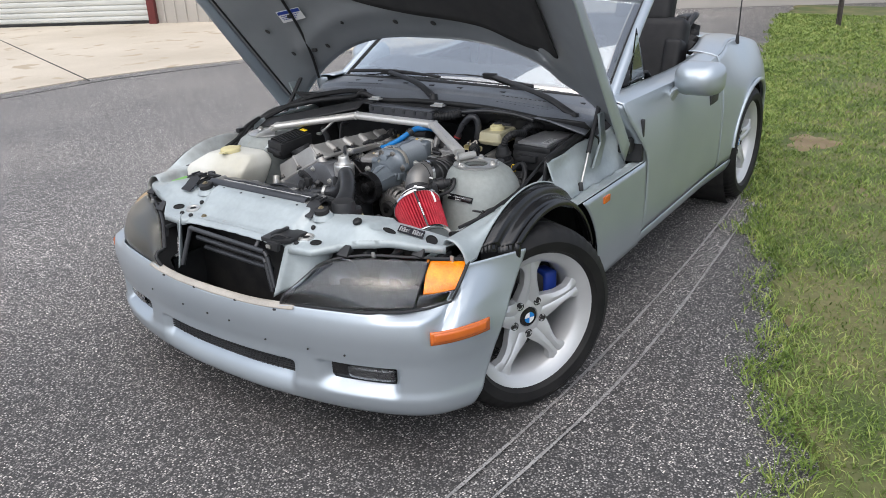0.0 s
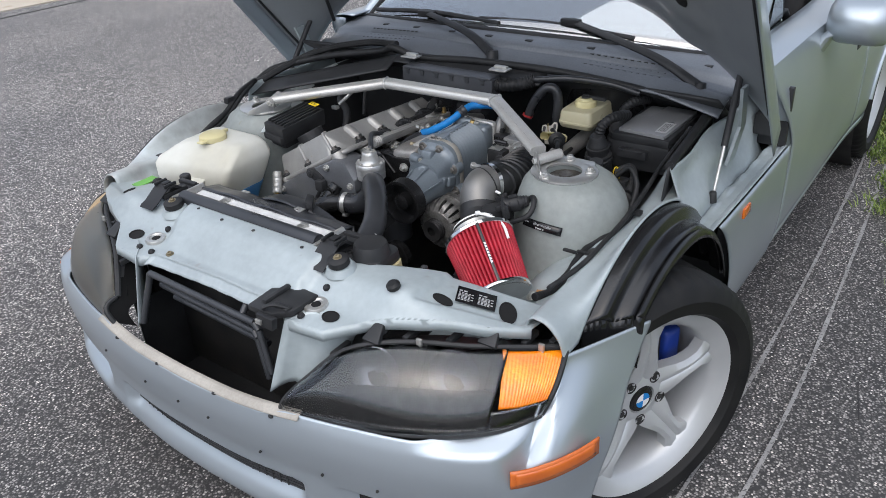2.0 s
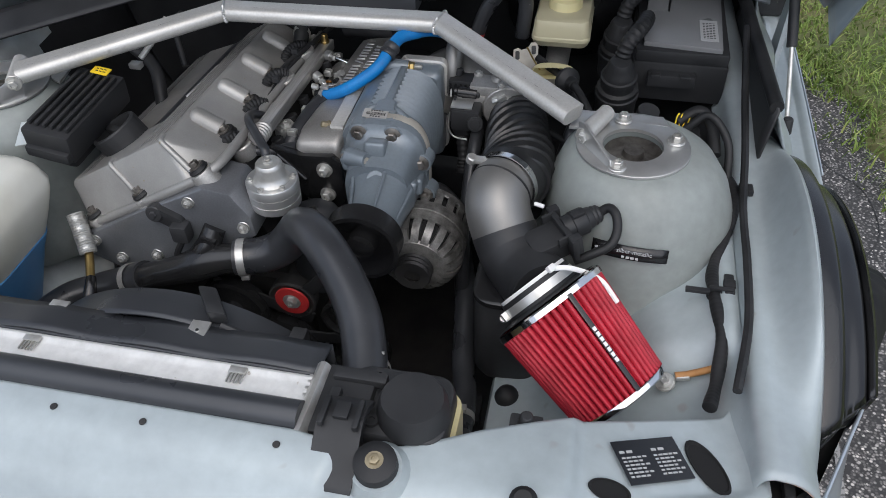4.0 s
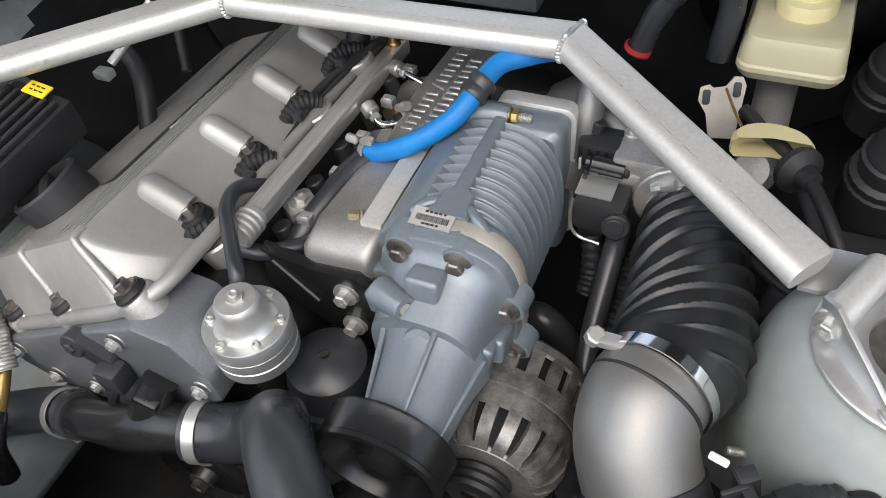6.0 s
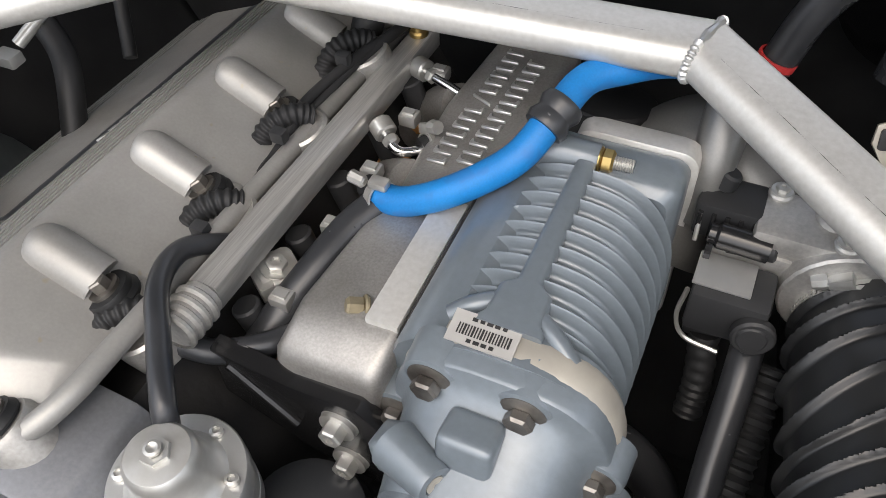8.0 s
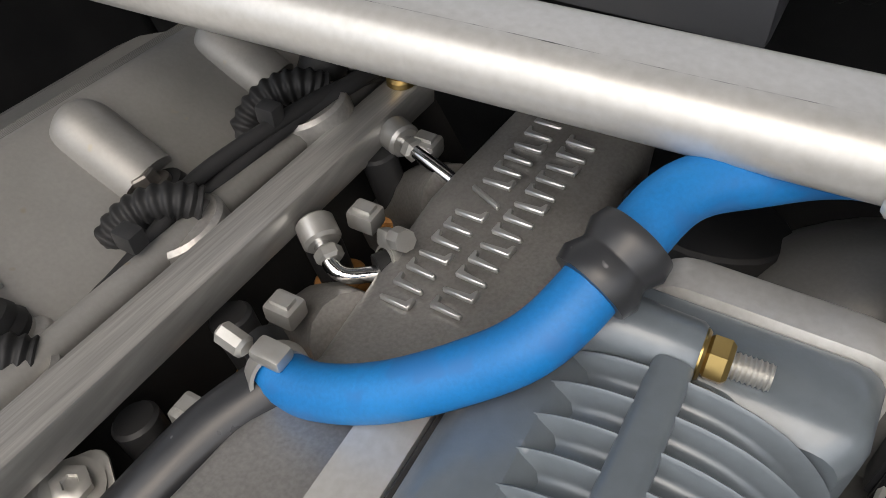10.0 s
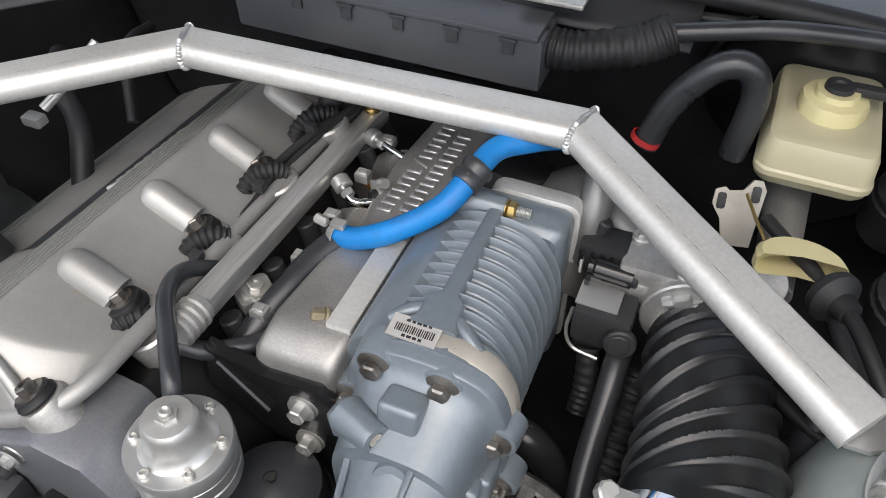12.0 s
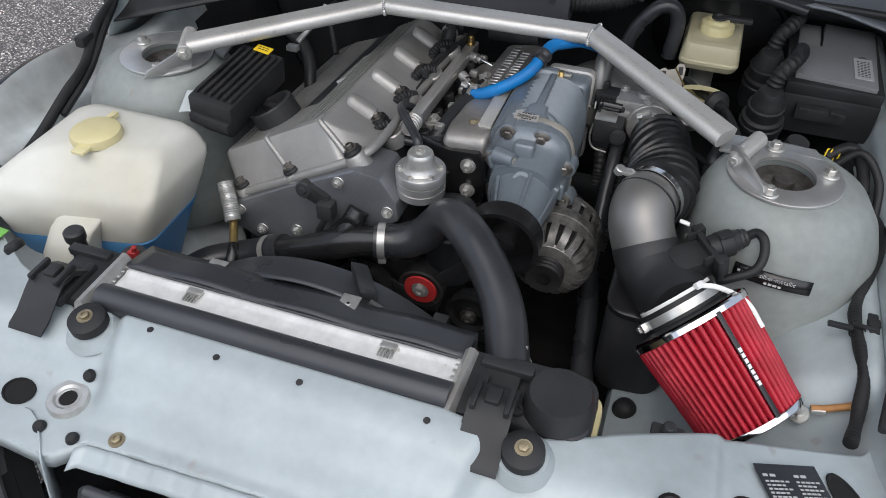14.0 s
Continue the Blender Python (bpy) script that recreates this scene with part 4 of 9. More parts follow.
for g in (-1, 1):
    bm = B()
    box(bm, (g * 0.335, 0.3, 0.345), (0.008, 0.14, 0.25), 0.002)
    part("duct_side", bm, M_BLACKP, cav, "black air duct side")
bm = B()
box(bm, (0, 0.33, 0.22), (0.66, 0.16, 0.02), 0.004)
part("undertray", bm, M_BLACKP, cav)

# inner fenders, strut towers and rails
def ribbed_stud(s):
    return 0.0036 * (1 + 0.14 * math.sin(2 * math.pi * 12 * s))


for g in (-1, 1):
    def apron(u, v):
        y = 0.44 + 0.96 * u
        prof = [(0.0, 0.335, 0.36), (0.1, 0.34, 0.445), (0.22, 0.4, 0.46), (0.4, 0.5, 0.535), (0.56, 0.6, 0.585), (0.68, 0.64, 0.625), (0.76, 0.65, 0.652), (0.8, 0.66, 0.657), (0.93, 0.71, 0.65), (1.0, 0.722, 0.632)]
        x = soft_table([(a, b) for a, b, c in prof], v)
        z = lerp_table([(a, c) for a, b, c in prof], v)
        rise = 0.075 * step(0.85, 1.35, y)
        x -= 0.03 * step(1.0, 1.4, y)
        if g < 0:
            x = max(x, 0.335 + 0.1 * step(0.75, 0.9, y))
            z -= 0.16 * step(0.8, 0.95, y) * (1 - step(0.45, 0.7, v))
        z += rise * step(0.5, 0.76, v)
        # pressed bulge over the steered wheel
        z += 0.036 * step(0.6, 0.66, y) * (1 - step(0.82, 0.88, y)) * step(0.36, 0.5, v) * (1 - step(0.62, 0.74, v))
        # flange that follows the wheel arch
        arch = max(0.592, 0.295 + math.sqrt(max(0.0, 0.426 ** 2 - (y - 0.8) ** 2)))
        z += (arch - 0.632 - rise) * step(0.84, 1.0, v)
        return V(g * x, y, z)
    bm = B()
    surf(bm, apron, 70, 60)
    # rear, inner stretch coloured black to paint in the bay's deep shade
    for f in bm.faces:
        q = f.calc_center_median()
        f.material_index = int(q.y > 0.96 and abs(q.x) < 0.63)
    part("inner_fender", bm, [M_BAY if g > 0 else M_DUSTY, M_BLACKP], car, "silver painted inner fender", thick=0.003)
    bm = B()
    cx = 0.515
    tower = [(0.043, 0.73, 0.494), (0.045, 0.742, 0.494), (0.07, 0.7445, 0.495), (0.084, 0.741, 0.497), (0.104, 0.724, 0.503), (0.12, 0.693, 0.508), (0.13, 0.655, 0.512), (0.137, 0.61, 0.515), (0.146, 0.57, 0.518), (0.165, 0.54, 0.52), (0.18, 0.5, 0.52)]
    loft(bm, [[V(g * (c0 + r * math.cos(2 * math.pi * k / 56)), 0.875 + r * math.sin(2 * math.pi * k / 56), z) for k in range(56)] for r, z, c0 in tower], True, False)
    tw = part("strut_tower", bm, M_TOWER, car, "pale dusty strut tower", thick=0.003)
    bm = B()
    revolve(bm, [(0.046, 0.73), (0.042, 0.734), (0.03, 0.73), (0.016, 0.734), (0.014, 0.742), (0, 0.742)], Matrix.Translation((g * 0.494, 0.873, 0)), 30)
    part("strut_mount", bm, M_BOLTB, tw, "rust-brown strut mount in the tower")
    if g > 0:
        bm = B()
        sweep(bm, [(0.41, 0.812, 0.655), (0.384, 0.806, 0.66)], ribbed_stud, 10, 40)
        part("stud", bm, M_STEEL, tw, "threaded steel stud")
    # black liner over the wheel
    bm = B()
    def liner(u, v):
        front = 131 - 10 * v
        a = radians(front + (20 - front) * u)
        r = soft_table([(0, 0.421), (0.3, 0.418), (0.38, 0.41), (0.42, 0.398), (0.46, 0.391), (0.7, 0.384), (0.78, 0.38), (0.83, 0.371), (0.87, 0.371), (0.91, 0.378), (0.95, 0.376), (1.0, 0.362)], v)
        return V(g * (0.718 + 0.084 * v), 0.8 + r * math.cos(a), 0.295 + r * math.sin(a))
    surf(bm, liner, 64, 40)
    # front panel that drops behind the bumper, with a shelf along its top
    surf(bm, lambda u, v: liner(0.0, u) + V(-g * 0.012 * v, 0.012 * v, -0.13 * v), 30, 5)
    part("wheel_arch_liner", bm, M_BLACKG, car, "glossy black plastic wheel arch liner", thick=0.003)

# floor and firewall of the bay
bm = B()
box(bm, (0, 0.8, 0.2), (0.9, 0.9, 0.02), 0)
part("bay_floor", bm, M_DARK, car)
bm = B()
surf(bm, lambda u, v: V(-0.7 + 1.4 * u, 1.4 + 0.02 * math.sin(9 * u) * v - 0.15 * step(0.8, 1.0, v), 0.3 + 0.52 * v), 20, 6)
part("firewall", bm, M_BLACKP, car, "black firewall behind the engine", thick=0.01)


# cowl, seal, windscreen
def cowl_front(x):
    return 1.255 + 0.02 * (abs(x) / 0.7) ** 2, lerp_table([(0, 0.838), (0.3, 0.836), (0.55, 0.815), (0.7, 0.775)], abs(x))


def ws_base(x):
    return 1.39 + 0.17 * (abs(x) / 0.68) ** 2, 0.893 - 0.05 * (abs(x) / 0.68) ** 2


bm = B()
def cowl(u, v):
    x = -0.7 + 1.4 * u
    (ya, za), (yb, zb) = cowl_front(x), ws_base(x * 0.97)
    return V(x, ya + (yb - ya) * v, za + (zb - za) * v + 0.012 * math.sin(math.pi * v) - 0.012 * (step(0.3, 0.36, v) - step(0.5, 0.56, v)))
surf(bm, cowl, 80, 24)
cw = part("cowl", bm, M_COWL, car, "blue-grey scuttle panel below the windscreen", thick=0.004)
for x0, w in ((-0.38, 0.2), (0.42, 0.2)):
    bm = B()
    for i in range(12):
        for j in range(4):
            u = (x0 + w * (i / 11 - 0.5) + 0.7) / 1.4
            p = cowl(u, 0.28 + 0.09 * j)
            box(bm, p + V(0, 0, 0.002), (0.011, 0.007, 0.003), 0)
    part("vent_mesh", bm, M_DARK, cw, "dark perforated intake mesh")
for x in (-0.45, -0.3, -0.15, -0.014, 0.119, 0.304, 0.61):
    bm = B()
    box(bm, cowl((x + 0.7) / 1.4, 0.7) + V(0, 0, 0.003), (0.022, 0.014, 0.006), 0.002)
    part("clip", bm, M_BLACKP, cw)
bm = B()
sweep(bm, [(-0.735, 1.0, 0.71), (-0.71, 1.1, 0.765), (-0.62, 1.16, 0.79), (-0.5, 1.2, 0.815), (-0.33, 1.225, 0.84), (-0.26, 1.2, 0.865), (-0.18, 1.215, 0.842), (0.0, 1.232, 0.848), (0.25, 1.25, 0.846), (0.45, 1.262, 0.83), (0.6, 1.32, 0.79), (0.655, 1.33, 0.775), (0.672, 1.2, 0.765), (0.69, 0.99, 0.755)], 0.0105, 10, 10)
sweep(bm, [(-0.73, 1.02, 0.73), (-0.6, 1.19, 0.81), (-0.42, 1.25, 0.85), (-0.28, 1.24, 0.862)], 0.011, 8, 8)
tagged(part("bonnet_seal", bm, M_RUBBER, car), "thick black rubber seal along the bulkhead")
bm = B()
surf(bm, lambda u, v: V(-0.73 + 0.47 * u, 1.06 + 0.17 * u - 0.07 * v, 0.735 + 0.1 * u - 0.03 * v), 16, 5)
part("bulkhead_tray", bm, M_BLACKP, car, "black plastic bulkhead tray", thick=0.004)
bm = B()
surf(bm, lambda u, v: V(-0.26 + 0.5 * u, 1.245 - 0.05 * v, 0.842 - 0.02 * v - 0.006 * u * u), 16, 4)
part("bulkhead_tray", bm, M_BLACKP, car, "black plastic bulkhead tray", thick=0.004)
bm = B()
surf(bm, lambda u, v: V(0.668 + 0.022 * u - 0.01 * v, 1.34 - 0.36 * u, 0.775 - 0.02 * u - 0.1 * v), 12, 4)
part("bulkhead_tray", bm, M_BLACKP, car, "black plastic bulkhead tray", thick=0.004)
# lid clips on the tray
for x in (-0.19, 0.12):
    bm = B()
    box(bm, (x, 1.195, 0.848), (0.055, 0.035, 0.005), 0.002)
    box(bm, (x, 1.2, 0.853), (0.04, 0.012, 0.008), 0.002)
    part("tray_clip", bm, M_STEEL, car, "bright steel tray clip")

def screen(u, v):
    x = -1 + 2 * u
    yb, zb = ws_base(0.66 * x)
    return V((0.66 + (0.585 - 0.66) * v) * x, yb + (2.03 + 0.07 * x * x - yb) * v, zb + (1.2 - 0.035 * x * x - zb) * v + 0.012 * math.sin(math.pi * v))
bm = B()
surf(bm, screen, 30, 14)
ws = part("windscreen", bm, M_SCREEN, car, "clear windscreen glass", thick=0.004)
ws.visible_shadow = False
bm = B()
for g in (0, 1):
    sweep(bm, [screen(g, k / 8) + V((2 * g - 1) * 0.018, 0.004, 0) for k in range(9)], 0.021, 12, 2)
sweep(bm, [screen(k / 12, 1.0) + V(0, 0.01, 0.008) for k in range(13)], 0.021, 12, 2)
part("windscreen_frame", bm, M_PAINT, car, "silver windscreen frame")
bm = B()
for g in (0, 1):
    sweep(bm, [screen(g, k / 8) for k in range(9)], 0.008, 8, 2)
sweep(bm, [screen(k / 12, 0.0) for k in range(13)], 0.012, 8, 2)
sweep(bm, [screen(k / 12, 1.0) for k in range(13)], 0.009, 8, 2)
part("windscreen_seal", bm, M_RUBBER, car)
for piv, mid, ends in ((V(0.622, 1.348, 0.825), V(0.2, 1.452, 0.918), (V(-0.1, 1.432, 0.914), V(0.39, 1.466, 0.895))), (V(0.05, 1.262, 0.865), V(-0.3, 1.425, 0.905), (V(-0.55, 1.475, 0.895), V(-0.02, 1.415, 0.91)))):
    bm = B()
    sweep(bm, [piv, piv.lerp(mid, 0.3) + V(0, 0, 0.022), piv.lerp(mid, 0.7) + V(0, 0, 0.018), mid + V(0, 0, 0.012)], lambda s: 0.014 - 0.006 * s, 10, 8, flat=0.6)
    cyl(bm, piv - V(0, 0, 0.025), (0, 0.2, 1), 0.019, 0.035, 0.015, 18)
    wp = part("wiper", bm, M_BLACKP, car, "black windscreen wiper")
    bm = B()
    sweep(bm, [ends[0], (ends[0] + ends[1]) / 2 + V(0, 0, 0.012), ends[1]], 0.0075, 8, 8)
    box(bm, mid + V(0, 0.0, 0.008), (0.06, 0.022, 0.02), 0.004)
    part("blade", bm, M_RUBBER, wp)

# sides
def half_width(y):
    return soft_table([(0.9, 0.8), (1.3, 0.806), (2.0, 0.81), (2.6, 0.815), (3.0, 0.838), (3.2, 0.843), (3.45, 0.822), (3.7, 0.75), (3.9, 0.64), (4.05, 0.5)], y)


def skin(y, z):
    return half_width(y) - (0.05 + 0.06 * step(2.6, 3.1, y)) * max(0, (z - 0.56) / 0.3) ** 2 - 0.03 * max(0, (0.42 - z) / 0.2) ** 2


def top_line(y):
    return soft_table([(1.4, 0.855), (1.8, 0.85), (2.3, 0.845), (2.7, 0.865), (3.0, 0.885), (3.25, 0.87), (3.5, 0.82), (3.75, 0.745), (4.05, 0.64)], y)


def arch_low(y, base):
    d = 0.345 ** 2 - (y - 3.19) ** 2
    return max(base, 0.32 + math.sqrt(d)) if d > 0 else base


for g in (-1, 1):
    bm = B()
    def fender(u, v):
        z = 0.245 + (0.606 - 0.245) * v
        d = 0.392 ** 2 - (z - 0.3) ** 2
        y0 = 0.8 + math.sqrt(max(0, d))
        y1 = 1.62 + 0.02 * (1 - v)
        return V(g * skin(y0 + (y1 - y0) * u, z), y0 + (y1 - y0) * u, z)
    surf(bm, fender, 26, 16)
    part("front_fender", bm, M_PAINT, car, "silver lower front fender behind the wheel", thick=0.003)
    bm = B()
    surf(bm, lambda u, v: V(g * (skin(1.0 + 0.6 * u, 0.606) - 0.003 - 0.062 * v), 1.0 + 0.6 * u, 0.607 - 0.007 * step(0.1, 0.25, v) + 0.006 * step(0.55, 0.7, v) * math.sin(19 * u) ** 2 - 0.045 * step(0.7, 1.0, v) * step(0.4, 0.7, u)), 60, 20)
    part("fender_ledge", bm, M_BAY, car, "bare ledge under the raised hood", thick=0.003)
    bm = B()
    surf(bm, lambda u, v: V(g * (0.748 - 0.058 * v + 0.012 * math.sin(7 * v) * math.sin(11 * u)), 0.99 + 0.62 * u, 0.606 - 0.05 * step(0.4, 0.7, u) + (0.145 + 0.05 * step(0.4, 0.7, u)) * v), 40, 16)
    part("hinge_wall", bm, M_BAY, car, "silver sheet metal by the hood hinge", thick=0.003)
    bm = B()
    box(bm, (g * 0.75, 1.6, 0.69), (0.1, 0.02, 0.17), 0.004)
    box(bm, (g * 0.745, 1.56, 0.68), (0.05, 0.05, 0.06), 0.008)
    part("door_gap_seal", bm, M_BLACKP, car, "black plastic filler by the door")
    bm = B()
    def door_pt(u, v):
        z = 0.31 + (0.85 - 0.31) * v
        y0 = 1.635 - 0.17 * step(0.58, 0.86, z)
        y = y0 + (2.63 - y0) * u
        z2 = 0.31 + (top_line(y) - 0.31) * v
        return V(g * skin(y, z2), y, z2)
    surf(bm, door_pt, 40, 24)
    surf(bm, lambda u, v: (lambda p: V(p.x - g * 0.10 * v, p.y, p.z + 0.012 * math.sin(math.pi * v * 0.7)))(door_pt(u, 1.0)), 40, 5)
    surf(bm, lambda u, v: (lambda p: V(p.x - g * 0.06 * v, p.y + 0.004, p.z))(door_pt(0.0, u)), 24, 2)
    dr = part("door", bm, M_PAINT, car, "silver closed door", thick=0.004)
    bm = B()
    yh = 2.5
    box(bm, (g * (skin(yh, 0.69) + 0.002), yh, 0.69), (0.012, 0.13, 0.05), 0.005)
    part("door_handle", bm, M_BLACKP, dr, "black recessed door handle")
    bm = B()
    surf(bm, lambda u, v: V(g * (skin(1.12 + 1.75 * u, 0.27) + 0.004 - 0.05 * v * v), 1.12 + 1.75 * u, 0.3 - 0.09 * v), 30, 6)
    part("sill", bm, M_PAINT, car, "silver rocker sill", thick=0.004)
    bm = B()
    def quarter(u, v):
        y = 2.638 + 1.42 * u
        base = 0.31 if y < 3.2 else 0.31 - 0.06 * step(3.4, 4.0, y)
        lo = arch_low(y, base)
        z = lo + (top_line(y) - lo) * v
        return V(g * skin(y, z), y, z)
    surf(bm, quarter, 70, 24)
    surf(bm, lambda u, v: (lambda p: V(p.x - g * 0.14 * v, p.y, p.z + 0.018 * math.sin(math.pi * v * 0.6)))(quarter(u, 1.0)), 60, 6)
    qt = part("rear_quarter", bm, M_PAINT, car, "silver rear quarter panel", thick=0.004)
    bm = B()
    sweep(bm, [V(g * (skin(3.19 + 0.345 * math.cos(radians(a)), 0.6) + 0.004), 3.19 + 0.345 * math.cos(radians(a)), 0.32 + 0.345 * math.sin(radians(a))) for a in range(4, 180, 8)], 0.011, 8, 2)
    part("arch_lip", bm, M_PAINT, qt)
    bm = B()
    revolve(bm, [(0.36, 0), (0.36, 0.22), (0.1, 0.23)], Matrix.Translation((g * 0.8, 3.19, 0.32)) @ Matrix.Rotation(radians(-90 * g), 4, "Y"), 40)
    part("rear_wheel_well", bm, M_DARK, car)
    # indicator in the fender ahead of the door
    bm = B()
    box(bm, (g * (skin(1.235, 0.567) + 0.004), 1.235, 0.567), (0.01, 0.052, 0.026), 0.004)
    part("side_repeater", bm, M_ORANGE, car, "orange side repeater lamp")
    # mirror
    bm = B()
    loft(bm, [[V(g * 0.872 + x * (1 if g > 0 else -1), 2.0 + yy, 0.868 + z) for x, z in rounded(w, h, r, 5)] for yy, w, h, r in ((-0.088, 0.05, 0.035, 0.015), (-0.08, 0.1, 0.068, 0.03), (-0.055, 0.155, 0.108, 0.045), (-0.015, 0.19, 0.13, 0.05), (0.03, 0.2, 0.135, 0.048), (0.05, 0.198, 0.132, 0.045), (0.054, 0.185, 0.12, 0.04))])
    mi = part("door_mirror", bm, M_PAINT, car, "silver teardrop door mirror")
    bm = B()
    loft(bm, [[V(g * (0.768 + 0.018 * math.cos(a)), 1.965 + 0.04 * math.sin(a), 0.775) for a in np.linspace(0, 6.28, 13)[:-1]],
              [V(g * (0.79 + 0.02 * math.cos(a)), 1.97 + 0.033 * math.sin(a), 0.825) for a in np.linspace(0, 6.28, 13)[:-1]],
              [V(g * (0.825 + 0.035 * math.cos(a)), 1.985 + 0.045 * math.sin(a), 0.845) for a in np.linspace(0, 6.28, 13)[:-1]]])
    part("mirror_foot", bm, M_PAINT, mi)
    bm = B()
    prism(bm, rounded(0.17, 0.108, 0.035), 0.0545, 0.0565, Matrix.Translation((g * 0.872, 2.0, 0.868)) @ Matrix.Rotation(radians(-90), 4, "X"))
    part("mirror_glass", bm, M_CHROME, mi)

# deck, tail, cockpit
bm = B()
def deck(u, v):
    y = 3.0 + 1.06 * v
    w = skin(y, top_line(y)) - 0.13
    x = (2 * u - 1) * w
    return V(x, y, top_line(y) + 0.012 + 0.03 * (1 - (2 * u - 1) ** 2) * (1 - v * 0.6))
surf(bm, deck, 24, 16)
part("rear_deck", bm, M_PAINT, car, "silver boot lid", thick=0.004)
bm = B()
surf(bm, lambda u, v: V((2 * u - 1) * (skin(4.055, 0.6) - 0.13 * step(0.8, 1, v)), 4.06 + 0.06 * math.sin(math.pi * u) , 0.28 + 0.36 * v), 24, 10)
part("tail", bm, M_PAINT, car, "silver tail panel", thick=0.004)
bm = B()
box(bm, (0, 2.4, 0.25), (1.5, 2.6, 0.03), 0)
box(bm, (0, 3.0, 0.5), (1.3, 0.02, 0.5), 0)
part("floor_pan", bm, M_CLOTH, car)
bm = B()
surf(bm, lambda u, v: V(-0.66 + 1.32 * u, 1.62 + 0.12 * abs(2 * u - 1) ** 2 + 0.36 * v, 0.865 + 0.02 * math.sin(math.pi * v) - 0.16 * step(0.75, 1, v)), 24, 10)
part("dashboard", bm, M_LEATHER, car, "black dashboard", thick=0.01)
for g in (-1, 1):
    bm = B()
    box(bm, (g * 0.67, 2.15, 0.62), (0.05, 1.0, 0.44), 0.02)
    part("door_card", bm, M_LEATHER, car)
    bm = B()
    box(bm, (g * 0.34, 2.35, 0.45), (0.48, 0.5, 0.16), 0.05, None, 4)
    seat = part("seat", bm, M_LEATHER, car, "black leather bucket seat")
    bm = B()
    bk = Matrix.Translation((g * 0.34, 2.62, 0.5)) @ Matrix.Rotation(radians(-16), 4, "X")
    box(bm, (0, 0, 0.26), (0.48, 0.13, 0.56), 0.05, bk, 4)
    box(bm, (-0.2, -0.05, 0.22), (0.09, 0.1, 0.42), 0.03, bk, 4)
    box(bm, (0.2, -0.05, 0.22), (0.09, 0.1, 0.42), 0.03, bk, 4)
    part("backrest", bm, M_LEATHER, seat)
    bm = B()
    box(bm, (0, 0.0, 0.6), (0.3, 0.11, 0.2), 0.045, bk, 4)
    part("headrest", bm, M_LEATHER, seat)
bm = B()
sweep(bm, [V(0.34 + 0.19 * math.cos(a), 2.02 + 0.19 * math.sin(a) * 0.35, 0.8 + 0.19 * math.sin(a)) for a in np.linspace(0, 2 * math.pi, 25)], 0.014, 10, 1, False)
sweep(bm, [(0.16, 2.02, 0.8), (0.34, 2.0, 0.79), (0.52, 2.02, 0.8)], 0.018, 8, 4)
sweep(bm, [(0.34, 2.0, 0.79), (0.34, 1.85, 0.74)], 0.04, 12, 2)
part("steering_wheel", bm, M_LEATHER, car, "black steering wheel")
# folded canvas roof and its bars
bm = B()
for k in range(4):
    sweep(bm, [(-0.58 + 0.02 * k, 2.86 + 0.07 * k, 0.86 + 0.02 * k), (-0.3, 2.92 + 0.08 * k, 0.905 + 0.015 * k), (0.3, 2.92 + 0.08 * k, 0.905 + 0.015 * k), (0.58 - 0.02 * k, 2.86 + 0.07 * k, 0.86 + 0.02 * k)], 0.04, 10, 8, flat=0.6)
part("folded_roof", bm, M_CLOTH, car, "folded black canvas roof")
bm = B()
sweep(bm, [(0.5, 2.9, 0.93), (0.52, 3.02, 1.0), (0.5, 3.12, 1.0)], 0.018, 8, 6)
sweep(bm, [(0.42, 2.86, 0.9), (0.45, 2.92, 0.99)], 0.008, 8, 2)
box(bm, (0.47, 3.05, 0.985), (0.06, 0.16, 0.05), 0.015, None, 3)
part("roof_frame", bm, M_BLACKP, car, "black roof bows")
bm = B()
sweep(bm, [(0.735, 3.1, 0.87), (0.735, 3.12, 1.3), (0.735, 3.14, 1.72)], lambda s: 0.004 - 0.002 * s, 8, 4)
cyl(bm, (0.735, 3.1, 0.86), (0, 0, 1), 0.012, 0.05, 0.007)
part("antenna", bm, M_BLACKP, car, "thin black whip antenna")
bm = B()
surf(bm, lambda u, v: V(0.655 + 0.02 * v, 1.78 + 0.2 * u * (1 - v), 0.85 + 0.24 * v), 8, 8)
vw = part("quarter_window", bm, M_GLASS, car, thick=0.003)
vw.visible_shadow = False

# raised hood: its edges rise from the hinges, and it bulges towards its middle
HD, HN, HE = V(0, -0.64, 0.768), V(0, 0.768, 0.64), V(0, 1.375, 0.718)


def hood_rear(u):
    return 0.315 * (1 - abs(u) ** 2.6)


def hood_pt(u, s, out=0.0):
    b = 0.18 * (1 - abs(u) ** 3.2) * (1 - 0.25 * step(0.6, 1.3, s)) + out
    w = 0.818 * (1 - 0.3 * step(0.75, 1.35, s))
    return V(u * w, 0, 0) + HE + HD * s + HN * b


def hood_sheet(bm, out, relief=None, grow=0.0):
    def f(i, j):
        u = 2 * i - 1
        s0, s1 = hood_rear(u) - grow, 1.28 - 0.22 * abs(u) ** 2.2
        s = s0 + (s1 - s0) * j
        return hood_pt(u, s, out + (relief(u, s, j) if relief else 0))
    return surf(bm, f, 64, 48)


hood = thing("hood", "raised silver clamshell hood with bare inner side", "hood", (0, 1.394, 0.736))
bm = B()
hood_sheet(bm, 0.022, None, 0.012)
part("outer_skin", bm, M_PAINT, hood, thick=0.003)


